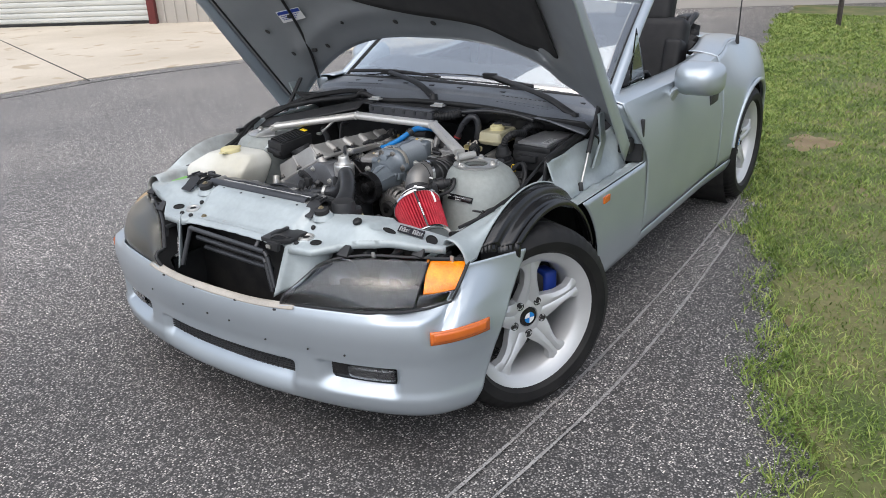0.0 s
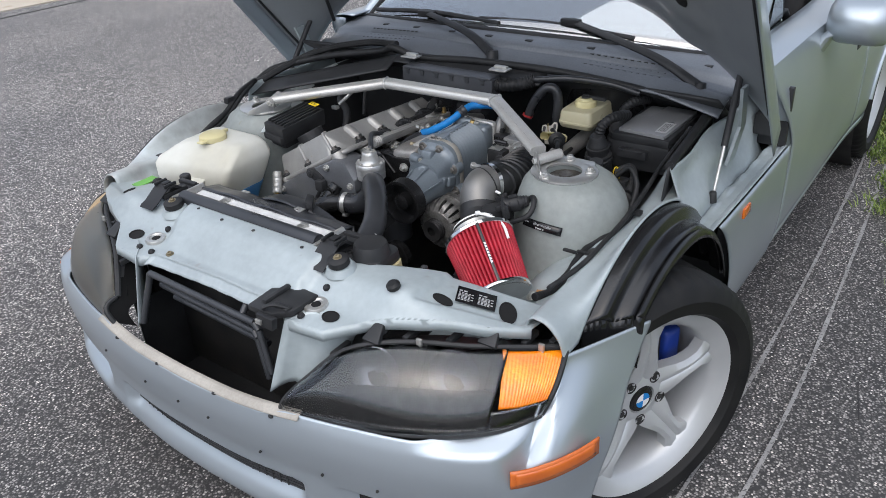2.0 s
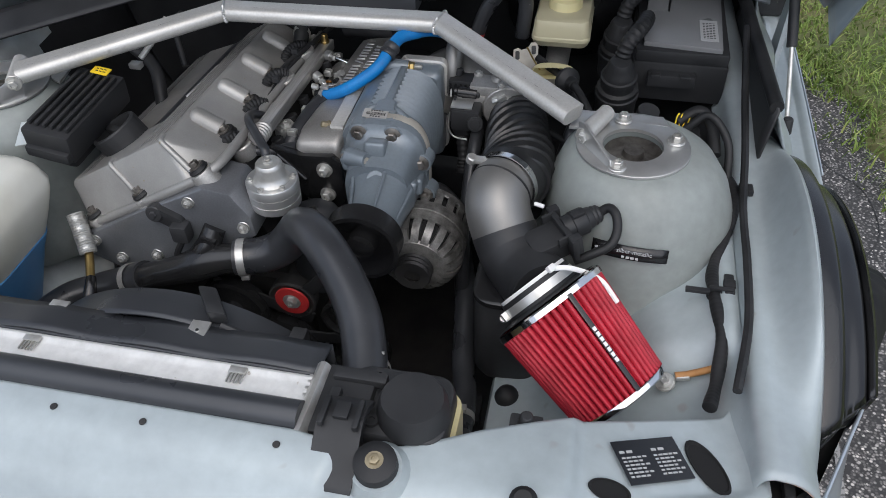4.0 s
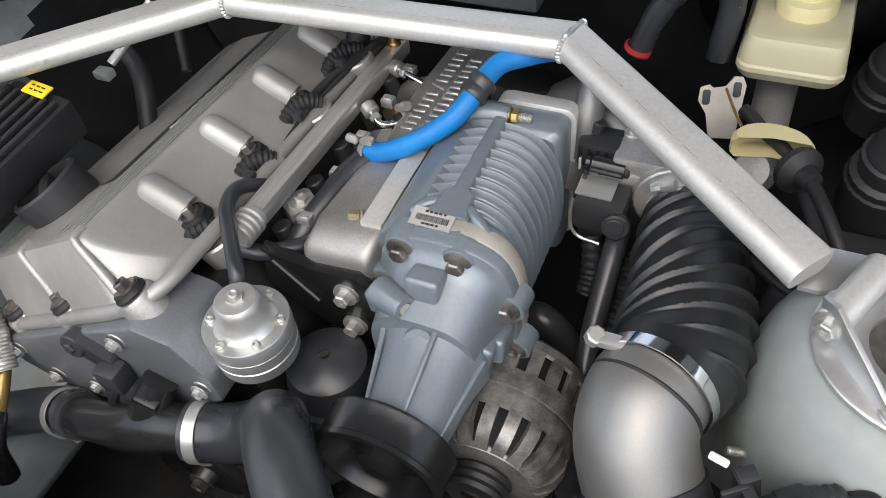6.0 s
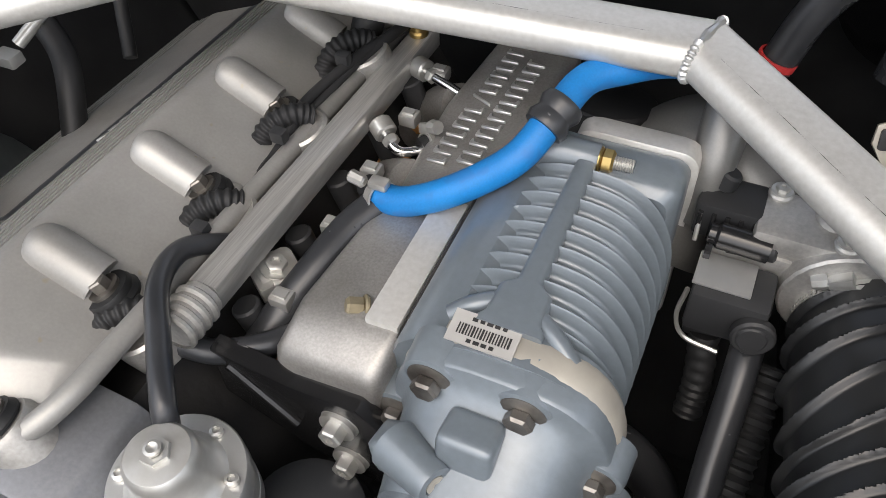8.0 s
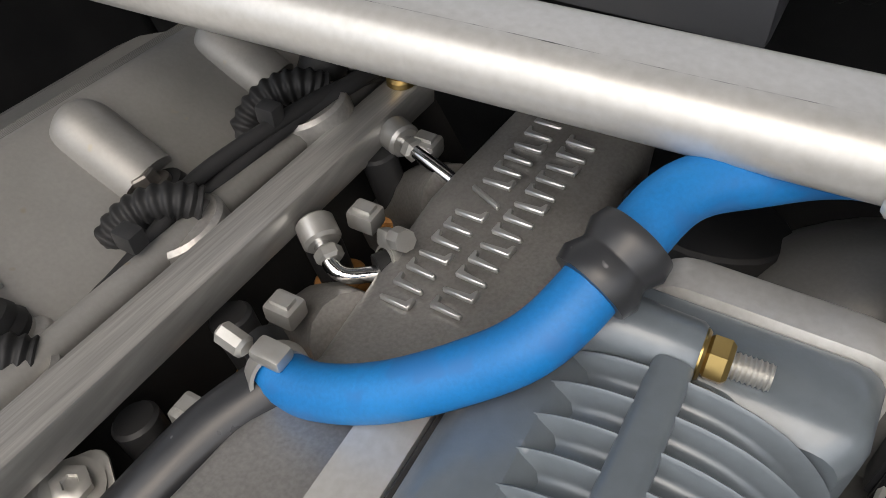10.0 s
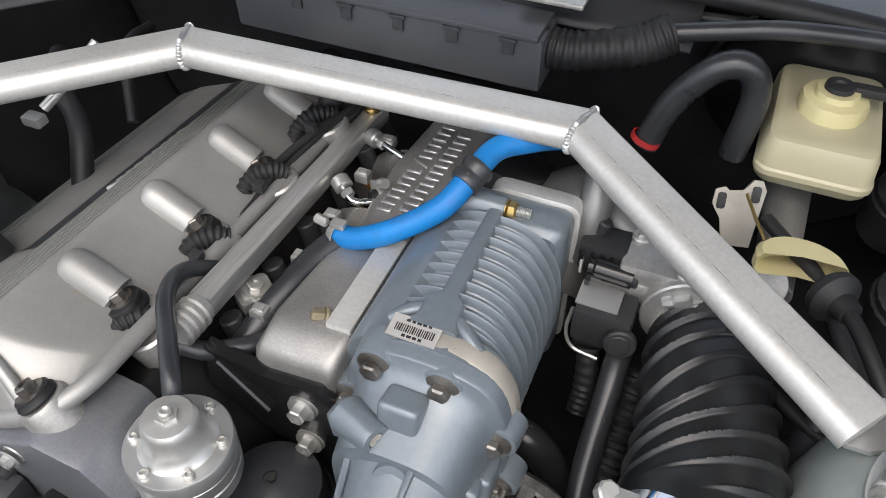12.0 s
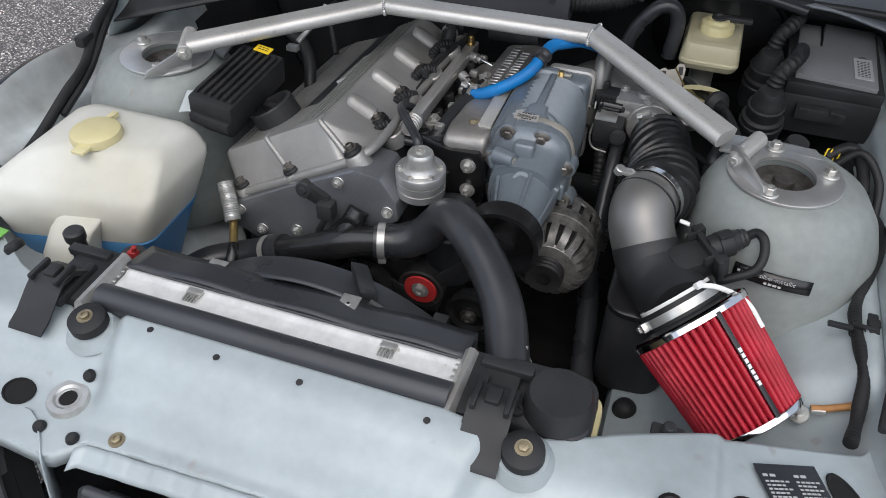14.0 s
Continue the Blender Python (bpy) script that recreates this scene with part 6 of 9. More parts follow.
for p, q, e in (((-0.034, 1.118, 0.705), (-0.008, 1.106, 0.706), (0.018, 1.1, 0.7)), ((-0.03, 1.045, 0.708), (-0.008, 1.03, 0.7), (0.008, 1.04, 0.697))):
    bm = B()
    sweep(bm, [p, q, e], 0.0038, 10, 6)
    part("feed_pipe", bm, M_CHROME, rail, "bent bright feed pipe")
    bm = B()
    cyl(bm, p, V(*q) - V(*p), 0.009, 0.013)
    cyl(bm, V(*p) + (V(*q) - V(*p)) * 0.55, V(*q) - V(*p), 0.0065, 0.007, seg=6)
    part("union", bm, M_STEEL, rail)
bm = B()
sweep(bm, [(0.007, 1.039, 0.698), (0.012, 1.046, 0.698), (0.018, 1.054, 0.694)], 0.0085, 12, 6)
part("coupler", bm, M_RUBBER, rail)
bm = B()
clamp_band(bm, (0.01, 1.044, 0.698), (0.5, 0.7, -0.3), 0.0088, 0.006, True, 60)
part("clamp", bm, M_STEEL, rail)
for y in (0.872, 0.935, 0.99, 1.05, 1.105):
    bm = B()
    cyl(bm, (-0.035, y, 0.7), (0.25, 0, -1), 0.0095, 0.045, 0.0085)
    part("injector", bm, M_BLACKP, rail, "black fuel injector")
    bm = B()
    cyl(bm, (-0.026, y, 0.668), (0.25, 0, -1), 0.0135, 0.012)
    part("seal", bm, M_COPPER, rail)
    bm = B()
    box(bm, (-0.012, y + 0.01, 0.705), (0.014, 0.012, 0.01), 0.002)
    box(bm, (-0.012, y + 0.01, 0.711), (0.009, 0.006, 0.002), 0)
    part("connector_clip", bm, M_STEEL, rail)
bm = B()
prism(bm, rounded(0.024, 0.026, 0.005), 0, 0.0025, Matrix.Translation((-0.031, 0.904, 0.7)) @ Matrix.Rotation(radians(-35), 4, "Z") @ Matrix.Rotation(radians(12), 4, "Y"), 0.0012)
prism(bm, rounded(0.024, 0.01, 0.003), -0.012, 0.002, Matrix.Translation((-0.037, 0.894, 0.699)) @ Matrix.Rotation(radians(-35), 4, "Z"), 0.0012)
brk_ = part("bracket", bm, M_STEEL, rail, "pressed steel bracket")
bm = B()
bolt(bm, (-0.031, 0.904, 0.703), (0.2, 0, 1), 0.0072, 0.006)
part("bolt", bm, M_STEEL, brk_)

# wiring along the valve cover
loom = thing("coil_wiring", "black corrugated coil wiring beside the valve cover", "wiring", (-0.075, 0.98, 0.7))
bm = B()
sweep(bm, [(-0.088, 0.885, 0.692), (-0.084, 0.935, 0.705), (-0.08, 0.985, 0.711), (-0.076, 1.045, 0.717), (-0.07, 1.09, 0.72), (-0.058, 1.13, 0.722), (-0.05, 1.2, 0.715)], 0.0046, 12, 10)
part("main_loom", bm, M_RUBBER, loom)
bm = B()
sweep(bm, [(-0.078, 0.9, 0.704), (-0.078, 0.96, 0.712), (-0.078, 1.0, 0.718), (-0.08, 1.03, 0.724), (-0.072, 1.08, 0.724), (-0.062, 1.12, 0.722), (-0.05, 1.17, 0.71)], 0.004, 10, 10)
part("branch_loom", bm, M_RUBBER, loom)
for y in (0.845, 0.937, 1.028, 1.122):
    bm = B()
    sweep(bm, [(-0.07, y - 0.006, 0.72), (-0.08, y - 0.014, 0.725), (-0.091, y - 0.025, 0.722), (-0.097, y - 0.037, 0.712), (-0.096, y - 0.05, 0.697)], ribbed(13, 0.0075, 0.2), 14, 26)
    part("corrugated_boot", bm, M_RUBBER, loom)
    bm = B()
    revolve(bm, [(0.019, -0.02), (0.0205, -0.006), (0.0205, 0.003), (0.0185, 0.005), (0.0165, 0.003), (0.0, 0.003)], axis_pose((-0.072, y - 0.018, 0.714), (-0.3, -0.1, 1)), 32)
    part("coil_flange", bm, M_CAST, loom)
    bm = B()
    box(bm, (-0.074, y + 0.05, 0.73), (0.011, 0.009, 0.01), 0.002)
    part("clip", bm, M_BLACKP, loom)

# regulator
reg = thing("pressure_regulator", "round bright aluminium pressure regulator with small bolts", "regulator", (0.002, 0.76, 0.67))
rm = Matrix.Translation((0.002, 0.76, 0.0))
bm = B()
revolve(bm, [(0, 0.668), (0.03, 0.668), (0.036, 0.672), (0.0365, 0.684), (0.0355, 0.6845), (0.0355, 0.686), (0.0365, 0.6865), (0.0365, 0.697), (0.0355, 0.6975), (0.0355, 0.6985), (0.037, 0.699), (0.037, 0.712), (0.0362, 0.7132), (0.021, 0.7132)], rm, 48)
part("body", bm, M_ALUB, reg)
bm = B()
revolve(bm, [(0.027, 0.7132), (0.0235, 0.716), (0.021, 0.724), (0.0195, 0.735), (0.0185, 0.7395), (0.0165, 0.742), (0.007, 0.743), (0.0, 0.743)], rm, 40)
part("dome", bm, M_STEEL, reg, "zinc-plated domed cap")
bm = B()
revolve(bm, [(0, 0.742), (0.0078, 0.742), (0.0078, 0.746), (0.0, 0.746)], rm, 6)
revolve(bm, [(0.0, 0.7465), (0.004, 0.7465), (0.0045, 0.749), (0.003, 0.7495), (0.0, 0.7475)], rm, 14)
part("nut", bm, M_STEEL, reg)
for k in range(6):
    an = radians(60 * k + 20)
    bm = B()
    revolve(bm, [(0, 0.7135), (0.0038, 0.7135), (0.0038, 0.7165), (0.0022, 0.717), (0.002, 0.7155), (0, 0.7155)], Matrix.Translation((0.002 + 0.03 * math.cos(an), 0.76 + 0.03 * math.sin(an), 0)), 14)
    part("cap_screw", bm, M_STEEL, reg)
bm = B()
sweep(bm, [(-0.008, 0.776, 0.732), (-0.012, 0.784, 0.744), (-0.035, 0.812, 0.748), (-0.058, 0.842, 0.748), (-0.069, 0.872, 0.738), (-0.062, 0.895, 0.722), (-0.058, 0.91, 0.705)], 0.0068, 12, 8)
part("vacuum_hose", bm, M_HOSE, reg, "thin black rubber hose")
bm = B()
sweep(bm, [(-0.032, 0.776, 0.692), (-0.06, 0.768, 0.688), (-0.085, 0.772, 0.69)], 0.006, 10, 6)
cyl(bm, (-0.062, 0.762, 0.692), (0, -1, 0.4), 0.008, 0.012, seg=6)
part("bracket", bm, M_STEEL, reg, "bent steel bracket")

# small hose by the rail
hs = thing("breather_hose", "black rubber breather hose below the fuel rail", "hose", (0.0, 0.9, 0.69))
bm = B()
sweep(bm, [(-0.052, 0.832, 0.703), (-0.03, 0.836, 0.702), (-0.01, 0.85, 0.7), (0.003, 0.868, 0.694), (0.01, 0.885, 0.684)], 0.0078, 14, 8)
part("lower_hose", bm, M_HOSE, hs)
bm = B()
sweep(bm, [(-0.024, 0.85, 0.672), (-0.014, 0.88, 0.692), (-0.005, 0.91, 0.704), (0.003, 0.94, 0.712), (0.013, 0.962, 0.717)], 0.0122, 16, 8)
part("upper_hose", bm, M_HOSE, hs)
for y in (0.905, 0.925, 0.945):
    bm = B()
    cyl(bm, (0.0, y, 0.672), (1, 0.1, 0.15), 0.007, 0.035, 0.0065)
    part("spigot", bm, M_RUBBER, hs)

# manifold casting with raised plain bars for the maker's lettering
man = thing("intake_manifold", "sand-cast aluminium intake manifold with raised lettering bars", "manifold", (0.05, 1.0, 0.6))
bm = B()
def slab(rows, mat_bm):
    secs = []
    for y, x0, x1, zt, rr in rows:
        zb = 0.6
        sec = [V(x0 + 0.004, y, zb)]
        for k in range(6):
            an = radians(180 - 90 * k / 5)
            sec.append(V(x0 + rr + rr * math.cos(an), y, zt - rr + rr * math.sin(an)))
        for k in range(6):
            an = radians(90 - 90 * k / 5)
            sec.append(V(x1 - rr + rr * math.cos(an), y, zt - rr + rr * math.sin(an) + 0.006))
        sec.append(V(x1 - 0.004, y, zb))
        secs.append(sec)
    loft(mat_bm, secs)
slab([(0.842, 0.01, 0.07, 0.7, 0.008), (0.844, 0.007, 0.073, 0.708, 0.009), (0.85, 0.005, 0.075, 0.716, 0.009), (0.88, 0.006, 0.0755, 0.7215, 0.006), (0.96, 0.014, 0.0765, 0.7215, 0.006), (0.985, 0.016, 0.08, 0.714, 0.008)], bm)
slab([(0.984, 0.014, 0.085, 0.712, 0.01), (1.03, 0.008, 0.086, 0.707, 0.011), (1.085, 0.006, 0.088, 0.709, 0.011), (1.12, 0.014, 0.09, 0.717, 0.012), (1.15, 0.02, 0.09, 0.722, 0.012), (1.162, 0.024, 0.086, 0.718, 0.012), (1.167, 0.032, 0.078, 0.706, 0.01)], bm)
part("casting", bm, M_MANIF, man, angle=45)
p0, p1 = V(0.0285, 1.022, 0.7105), V(0.045, 1.163, 0.7228)
ld = (p1 - p0).normalized()
lu = V(-1, 0.1, -0.12)
lu = (lu - ld * lu.dot(ld)).normalized()
lm = Matrix((ld, lu, ld.cross(lu))).transposed().to_4x4()
# one plain upright bar for each letter
rng = random.Random(3)
for row, (off, start, words) in enumerate(((0.0, 0.0, (7, 1, 7)), (-0.021, 0.006, (13,)))):
    x = start
    for n in words:
        for k in range(n):
            bm = B()
            hg = 0.0074 if n > 1 else 0.009
            form = [(-0.003, hg), (-0.003, -hg), (0.003, -hg), (0.003, -hg + 0.0022), (-0.0008, -hg + 0.0022), (-0.0008, hg)]
            if (k * 5 + row) % 3:
                form = [(a_, -b_) for a_, b_ in form[::-1]]
            if n == 1:
                form = [(-0.0045, -hg), (-0.002, -hg), (0.0045, hg), (0.002, hg)]
            prism(bm, form, -0.001, 0.0016, Matrix.Translation(p0) @ lm @ Matrix.Translation((x, off, 0)), 0.0006, 1)
            part("lettering_bar", bm, M_ALUB, man)
            x += 0.0088
        x += 0.002
for y, r in ((0.905, 0.012), (0.99, 0.012), (1.08, 0.012)):
    bm = B()
    sweep(bm, [(0.012, y + 0.02, 0.69), (-0.012, y + 0.03, 0.672), (-0.035, y + 0.03, 0.64)], 0.019, 14, 8)
    part("runner", bm, M_MANIF, man, "cast intake runner")
bm = B()
box(bm, (0.063, 0.925, 0.7275), (0.021, 0.1, 0.006), 0.0015)
part("machined_pad", bm, M_ALU, man, "flat machined strip beside the blower")
bm = B()
sweep(bm, [(0.0755, 0.872, 0.7265), (0.0762, 0.92, 0.7315), (0.077, 0.985, 0.733)], 0.0014, 6, 4)
part("gasket", bm, M_DARK, man, "dark gasket line")
bm = B()
cyl(bm, (0.046, 0.886, 0.7235), (-0.75, -0.5, 0.35), 0.0055, 0.011, seg=6)
cyl(bm, (0.048, 0.887, 0.7227), (-0.75, -0.5, 0.35), 0.0072, 0.003)
part("brass_plug", bm, M_DULL, man)
bm = B()
cyl(bm, (0.062, 0.952, 0.7145), (0.1, 0, 1), 0.005, 0.005, seg=6)
part("hex_plug", bm, M_STEEL, man)

# black bracket plate under the manifold
plt = thing("bracket_plate", "black steel bracket plate with two bolts", "bracket", (0.02, 0.83, 0.6))
bm = B()
prism(bm, [(-0.03, 0.712), (0.02, 0.7), (0.066, 0.705), (0.078, 0.69), (0.078, 0.62), (0.066, 0.608), (0.02, 0.62), (-0.035, 0.66)], -0.006, 0.006, Matrix.Translation((0, 0.838, 0)) @ Matrix.Rotation(radians(90), 4, "X"), 0.002)
sweep(bm, [(-0.02, 0.832, 0.7), (0.02, 0.83, 0.66)], 0.003, 8, 2)
part("plate", bm, M_BLACKG, plt)
for z in (0.681, 0.635):
    bm = B()
    cyl(bm, (0.052, 0.834, z), (0, -1, 0.1), 0.0125, 0.003)
    bolt(bm, (0.052, 0.831, z), (0, -1, 0.1), 0.0075, 0.012)
    part("flange_bolt", bm, M_STEEL, plt)
# oil filter housing cap
of = thing("oil_filter_housing", "black domed oil filter housing cap", "oil filter", (0.03, 0.79, 0.5))
bm = B()
om = Matrix.Translation((0.042, 0.79, 0.03))
revolve(bm, [(0.042, 0.47), (0.042, 0.555), (0.0455, 0.556), (0.0455, 0.563), (0.041, 0.565), (0.041, 0.585), (0.037, 0.598), (0.025, 0.606), (0.006, 0.609), (0.006, 0.607), (0.0, 0.607)], om, 40)
part("cap", bm, M_SHROUD, of)
bm = B()
revolve(bm, [(0, 0.61), (0.004, 0.61), (0.004, 0.606), (0, 0.606)], om, 6)
part("bolt", bm, M_DARK, of)

# supercharger
sc = thing("supercharger", "grey finned supercharger with drive pulley", "supercharger", (0.145, 0.9, 0.6))


def sc_section(y, hw, hh, cz, n=40, p=2.7, cx=0.142):
    out = []
    for k in range(n):
        t = 2 * math.pi * k / n
        c, s = math.cos(t), math.sin(t)
        out.append(V(cx + hw * math.copysign(abs(c) ** (2 / p), c), y, cz + hh * math.copysign(abs(s) ** (2 / p), s)))
    return out


bm = B()
# smooth shoulders at the front, then thin deep cooling ribs round the case
secs = [sc_section(0.862, 0.0615, 0.079, 0.681, 64), sc_section(0.884, 0.061, 0.0785, 0.681, 64)]
y = 0.8875
while y < 0.999:
    for dy, gg in ((0.0, 0.0015), (0.0012, 0.0068), (0.0022, 0.0078), (0.0032, 0.0068), (0.0044, 0.0022), (0.0064, 0.0), (0.0098, 0.0)):
        secs.append(sc_section(y + dy, 0.0515 + gg, 0.0735 + gg, 0.681, 64, 2.5, 0.1395))
    y += 0.0122
loft(bm, secs)
case = part("rotor_case", bm, M_BLOWER, sc, "grey ribbed rotor case", angle=60)
# smooth shoulder on the engine side, out of which the ribs rise
bm = B()
loft(bm, [[V(x, yy, z - dz) for x, z in ((0.07, 0.6), (0.0705, 0.7), (0.073, 0.722), (0.079, 0.737), (0.088, 0.7465), (0.099, 0.7525), (0.108, 0.7545), (0.116, 0.75), (0.116, 0.6))] for yy, dz in ((0.866, 0.004), (0.87, 0.0), (1.0, 0.0), (1.006, 0.003))])
part("shoulder", bm, M_BLOWER, case)
bm = B()
loft(bm, [[V(0.137 + x, yy, 0.7575 + z) for x, z in rounded(w, 0.013, 0.0035, 3)] for yy, w in ((0.878, 0.036), (0.882, 0.036), (0.886, 0.03), (0.904, 0.029), (0.91, 0.014), (1.004, 0.012))])
part("spine", bm, M_BLOWER, case)
for (x0, y0, z0), (x1, y1, z1) in (((0.146, 0.895, 0.757), (0.172, 0.877, 0.751)), ((0.126, 0.897, 0.757), (0.104, 0.882, 0.752)), ((0.186, 0.884, 0.735), (0.199, 0.88, 0.7))):
    bm = B()
    sweep(bm, [(x0, y0, z0), ((x0 + x1) / 2, (y0 + y1) / 2, (z0 + z1) / 2 + 0.003), (x1, y1, z1)], 0.0055, 10, 5)
    part("web", bm, M_BLOWER, case)
# square flange at the back, with a cross tube for the fitting
bm = B()
loft(bm, [[V(0.1445 + x, yy, 0.676 + z) for x, z in rounded(w, h, 0.01, 4)] for yy, w, h in ((1.002, 0.088, 0.146), (1.007, 0.096, 0.155), (1.012, 0.099, 0.158), (1.032, 0.1, 0.16), (1.034, 0.098, 0.158))])
flg = part("rear_flange", bm, M_BLOWER, sc, "square rear flange")
bm = B()
loft(bm, [[V(0.159 + x, yy, 0.676 + z) for x, z in rounded(0.076 + dw, 0.162 + dw, 0.012, 4)] for yy, dw in ((1.0345, -0.003), (1.036, 0.002), (1.05, 0.002), (1.052, -0.001))])
part("joint_plate", bm, M_ALU, sc, "pale machined joint plate")
bm = B()
revolve(bm, [(0, 0), (0.0128, 0.001), (0.0128, 0.008), (0.011, 0.03), (0.0105, 0.043), (0.0095, 0.0445), (0, 0.0445)], axis_pose((0.098, 1.012, 0.757), (1, 0.03, 0)), 26)
part("cross_tube", bm, M_BLOWER, flg)
bm = B()
cyl(bm, (0.141, 1.0135, 0.758), (1, 0.03, 0), 0.0082, 0.003)
cyl(bm, (0.1435, 1.0136, 0.758), (1, 0.03, 0), 0.0075, 0.008, seg=6)
fitb = part("brass_fitting", bm, M_BRASS, sc, "brass pipe fitting")
bm = B()
sweep(bm, [(0.151, 1.014, 0.758), (0.163, 1.0145, 0.758)], ribbed(8, 0.0037, 0.2), 12, 32)
part("thread", bm, M_STEEL, fitb)
# front cover with lobes and bolts
bm = B()
loft(bm, [sc_section(yy, hw, hh, 0.679, p=2.9) for yy, hw, hh in ((0.882, 0.0615, 0.079), (0.878, 0.0635, 0.081), (0.866, 0.0635, 0.081), (0.864, 0.0625, 0.08))])
part("label_band", bm, M_TAN, sc, "worn tan sticker round the case")
bm = B()
loft(bm, [sc_section(yy, hw, hh, cz, 64, p=3.0) for yy, hw, hh, cz in ((0.87, 0.062, 0.0795, 0.679), (0.8535, 0.0622, 0.0797, 0.679), (0.851, 0.061, 0.0785, 0.679), (0.849, 0.0565, 0.071, 0.679), (0.844, 0.0535, 0.065, 0.678), (0.832, 0.052, 0.061, 0.676), (0.816, 0.05, 0.057, 0.673), (0.797, 0.047, 0.053, 0.67))])
front = part("front_cover", bm, M_BLOWER, sc, "cast front cover with bolt lobes", angle=45)
LOBES = ((0.107, 0.741), (0.157, 0.742), (0.196, 0.698), (0.2, 0.64), (0.083, 0.69), (0.088, 0.63), (0.15, 0.6))
for x, z in LOBES:
    bm = B()
    revolve(bm, [(0.0175, 0.0), (0.0165, 0.017), (0.0155, 0.021), (0.0135, 0.022), (0, 0.022)], axis_pose((x, 0.87, z), (0, -1, 0)), 24)
    part("lobe", bm, M_BLOWER, front)
    bm = B()
    revolve(bm, [(0, 0), (0.0125, 0), (0.0125, 0.0012), (0.0095, 0.0028), (0, 0.0028)], axis_pose((x, 0.8482, z + 0.001), (0, -1, 0.05)), 24)
    cyl(bm, (x, 0.8462, z + 0.001), (0, -1, 0.05), 0.0078, 0.0075, seg=6)
    part("bolt", bm, M_BOLTB, front)
for (x, y, z), (sx_, sy_, sz_), an in (((0.138, 0.827, 0.734), (0.03, 0.024, 0.024), 0), ((0.165, 0.819, 0.71), (0.03, 0.024, 0.024), 25), ((0.186, 0.818, 0.675), (0.02, 0.026, 0.03), 12), ((0.1, 0.82, 0.712), (0.024, 0.022, 0.022), -20), ((0.197, 0.834, 0.672), (0.012, 0.03, 0.026), 0)):
    bm = B()
    box(bm, (0, 0, 0), (sx_, sy_, sz_), 0.0055, Matrix.Translation((x, y, z)) @ Matrix.Rotation(radians(an), 4, "Y") @ Matrix.Rotation(radians(-14), 4, "X"), 3)
    part("pad", bm, M_BLOWER, front)
for c, d, r in (((0.1, 0.817, 0.7225), (0.9, -0.4, 0.13), 0.0112), ((0.143, 0.815, 0.689), (0.06, -0.8, 0.55), 0.014)):
    d = V(*d).normalized()
    bm = B()
    revolve(bm, [(r * 1.25, 0), (r, 0.03), (r * 0.92, 0.0325), (r * 0.55, 0.0325), (r * 0.5, 0.029), (0, 0.029)], axis_pose(c, d), 22)
    bs = part("boss", bm, M_BLOWER, front)
    bm = B()
    revolve(bm, [(0, 0.03), (r * 0.46, 0.03), (r * 0.46, 0.0322), (r * 0.2, 0.0322), (0, 0.0305)], axis_pose(c, d), 14)
    part("port", bm, M_TAN, bs)
# nose
bm = B()
ring = []
for yy, r, cx, cz in ((0.806, 0.05, 0.146, 0.669), (0.79, 0.045, 0.147, 0.667), (0.765, 0.04, 0.148, 0.665), (0.742, 0.0365, 0.149, 0.664), (0.733, 0.0355, 0.149, 0.664)):
    ring.append([V(cx + r * math.cos(2 * math.pi * k / 10 + 0.3) * 1.02, yy, cz + r * math.sin(2 * math.pi * k / 10 + 0.3)) for k in range(10)])
ring = [[r_[k // 3] if k % 3 == 0 else r_[k // 3].lerp(r_[(k // 3 + 1) % 10], (k % 3) / 3) + (r_[k // 3] - sum(r_, V(0, 0, 0)) / 10).normalized() * 0.0016 for k in range(30)] for r_ in ring]
loft(bm, ring)
nose = part("nose", bm, M_BLOWER, sc, "faceted drive nose", angle=40)
for an in (78, 20, 140):
    c, s = math.cos(radians(an)), math.sin(radians(an))
    bm = B()
    sweep(bm, [(0.146 + 0.05 * c, 0.803, 0.668 + 0.05 * s), (0.149 + 0.0365 * c, 0.735, 0.664 + 0.0365 * s)], lambda s: 0.003 - 0.0012 * s, 8, 2)
    part("nose_rib", bm, M_BLOWER, nose)
pm = Matrix.Translation((0.142, 0.732, 0.657)) @ Matrix.Rotation(radians(90), 4, "X")
bm = B()
revolve(bm, [(0.03, 0.0), (0.052, 0.0), (0.055, 0.002), (0.055, 0.004), (0.0542, 0.0055), (0.0542, 0.0285), (0.0555, 0.03), (0.0555, 0.034), (0.049, 0.034), (0.043, 0.012), (0.022, 0.01), (0.02, 0.03), (0.011, 0.034), (0.0, 0.034)], pm, 56)
part("pulley", bm, M_BLACKG, sc, "black grooved drive pulley")
# label
bm = B()
lbm = Matrix.Translation((0.127, 0.872, 0.7605)) @ Matrix.Rotation(radians(8), 4, "X") @ Matrix.Rotation(radians(180), 4, "Z")
box(bm, (0, 0, 0.001), (0.036, 0.018, 0.001), 0, lbm)
lab = part("label", bm, M_LABEL, sc, "paper bar-code label")
bm = B()
for k in range(18):
    box(bm, (-0.014 + 0.0016 * k, 0.001, 0.0017), (0.0007 + 0.0004 * (k % 3 == 0), 0.006, 0.0003), 0, lbm)
bars(bm, lbm @ Matrix.Translation((0, 0, 0.0016)), [(-0.011, -0.0055, 5), (-0.008, 0.0065, 4)], 0.0032, 0.0032, 0.0008, 0.0003)
part("print", bm, M_DARK, lab)

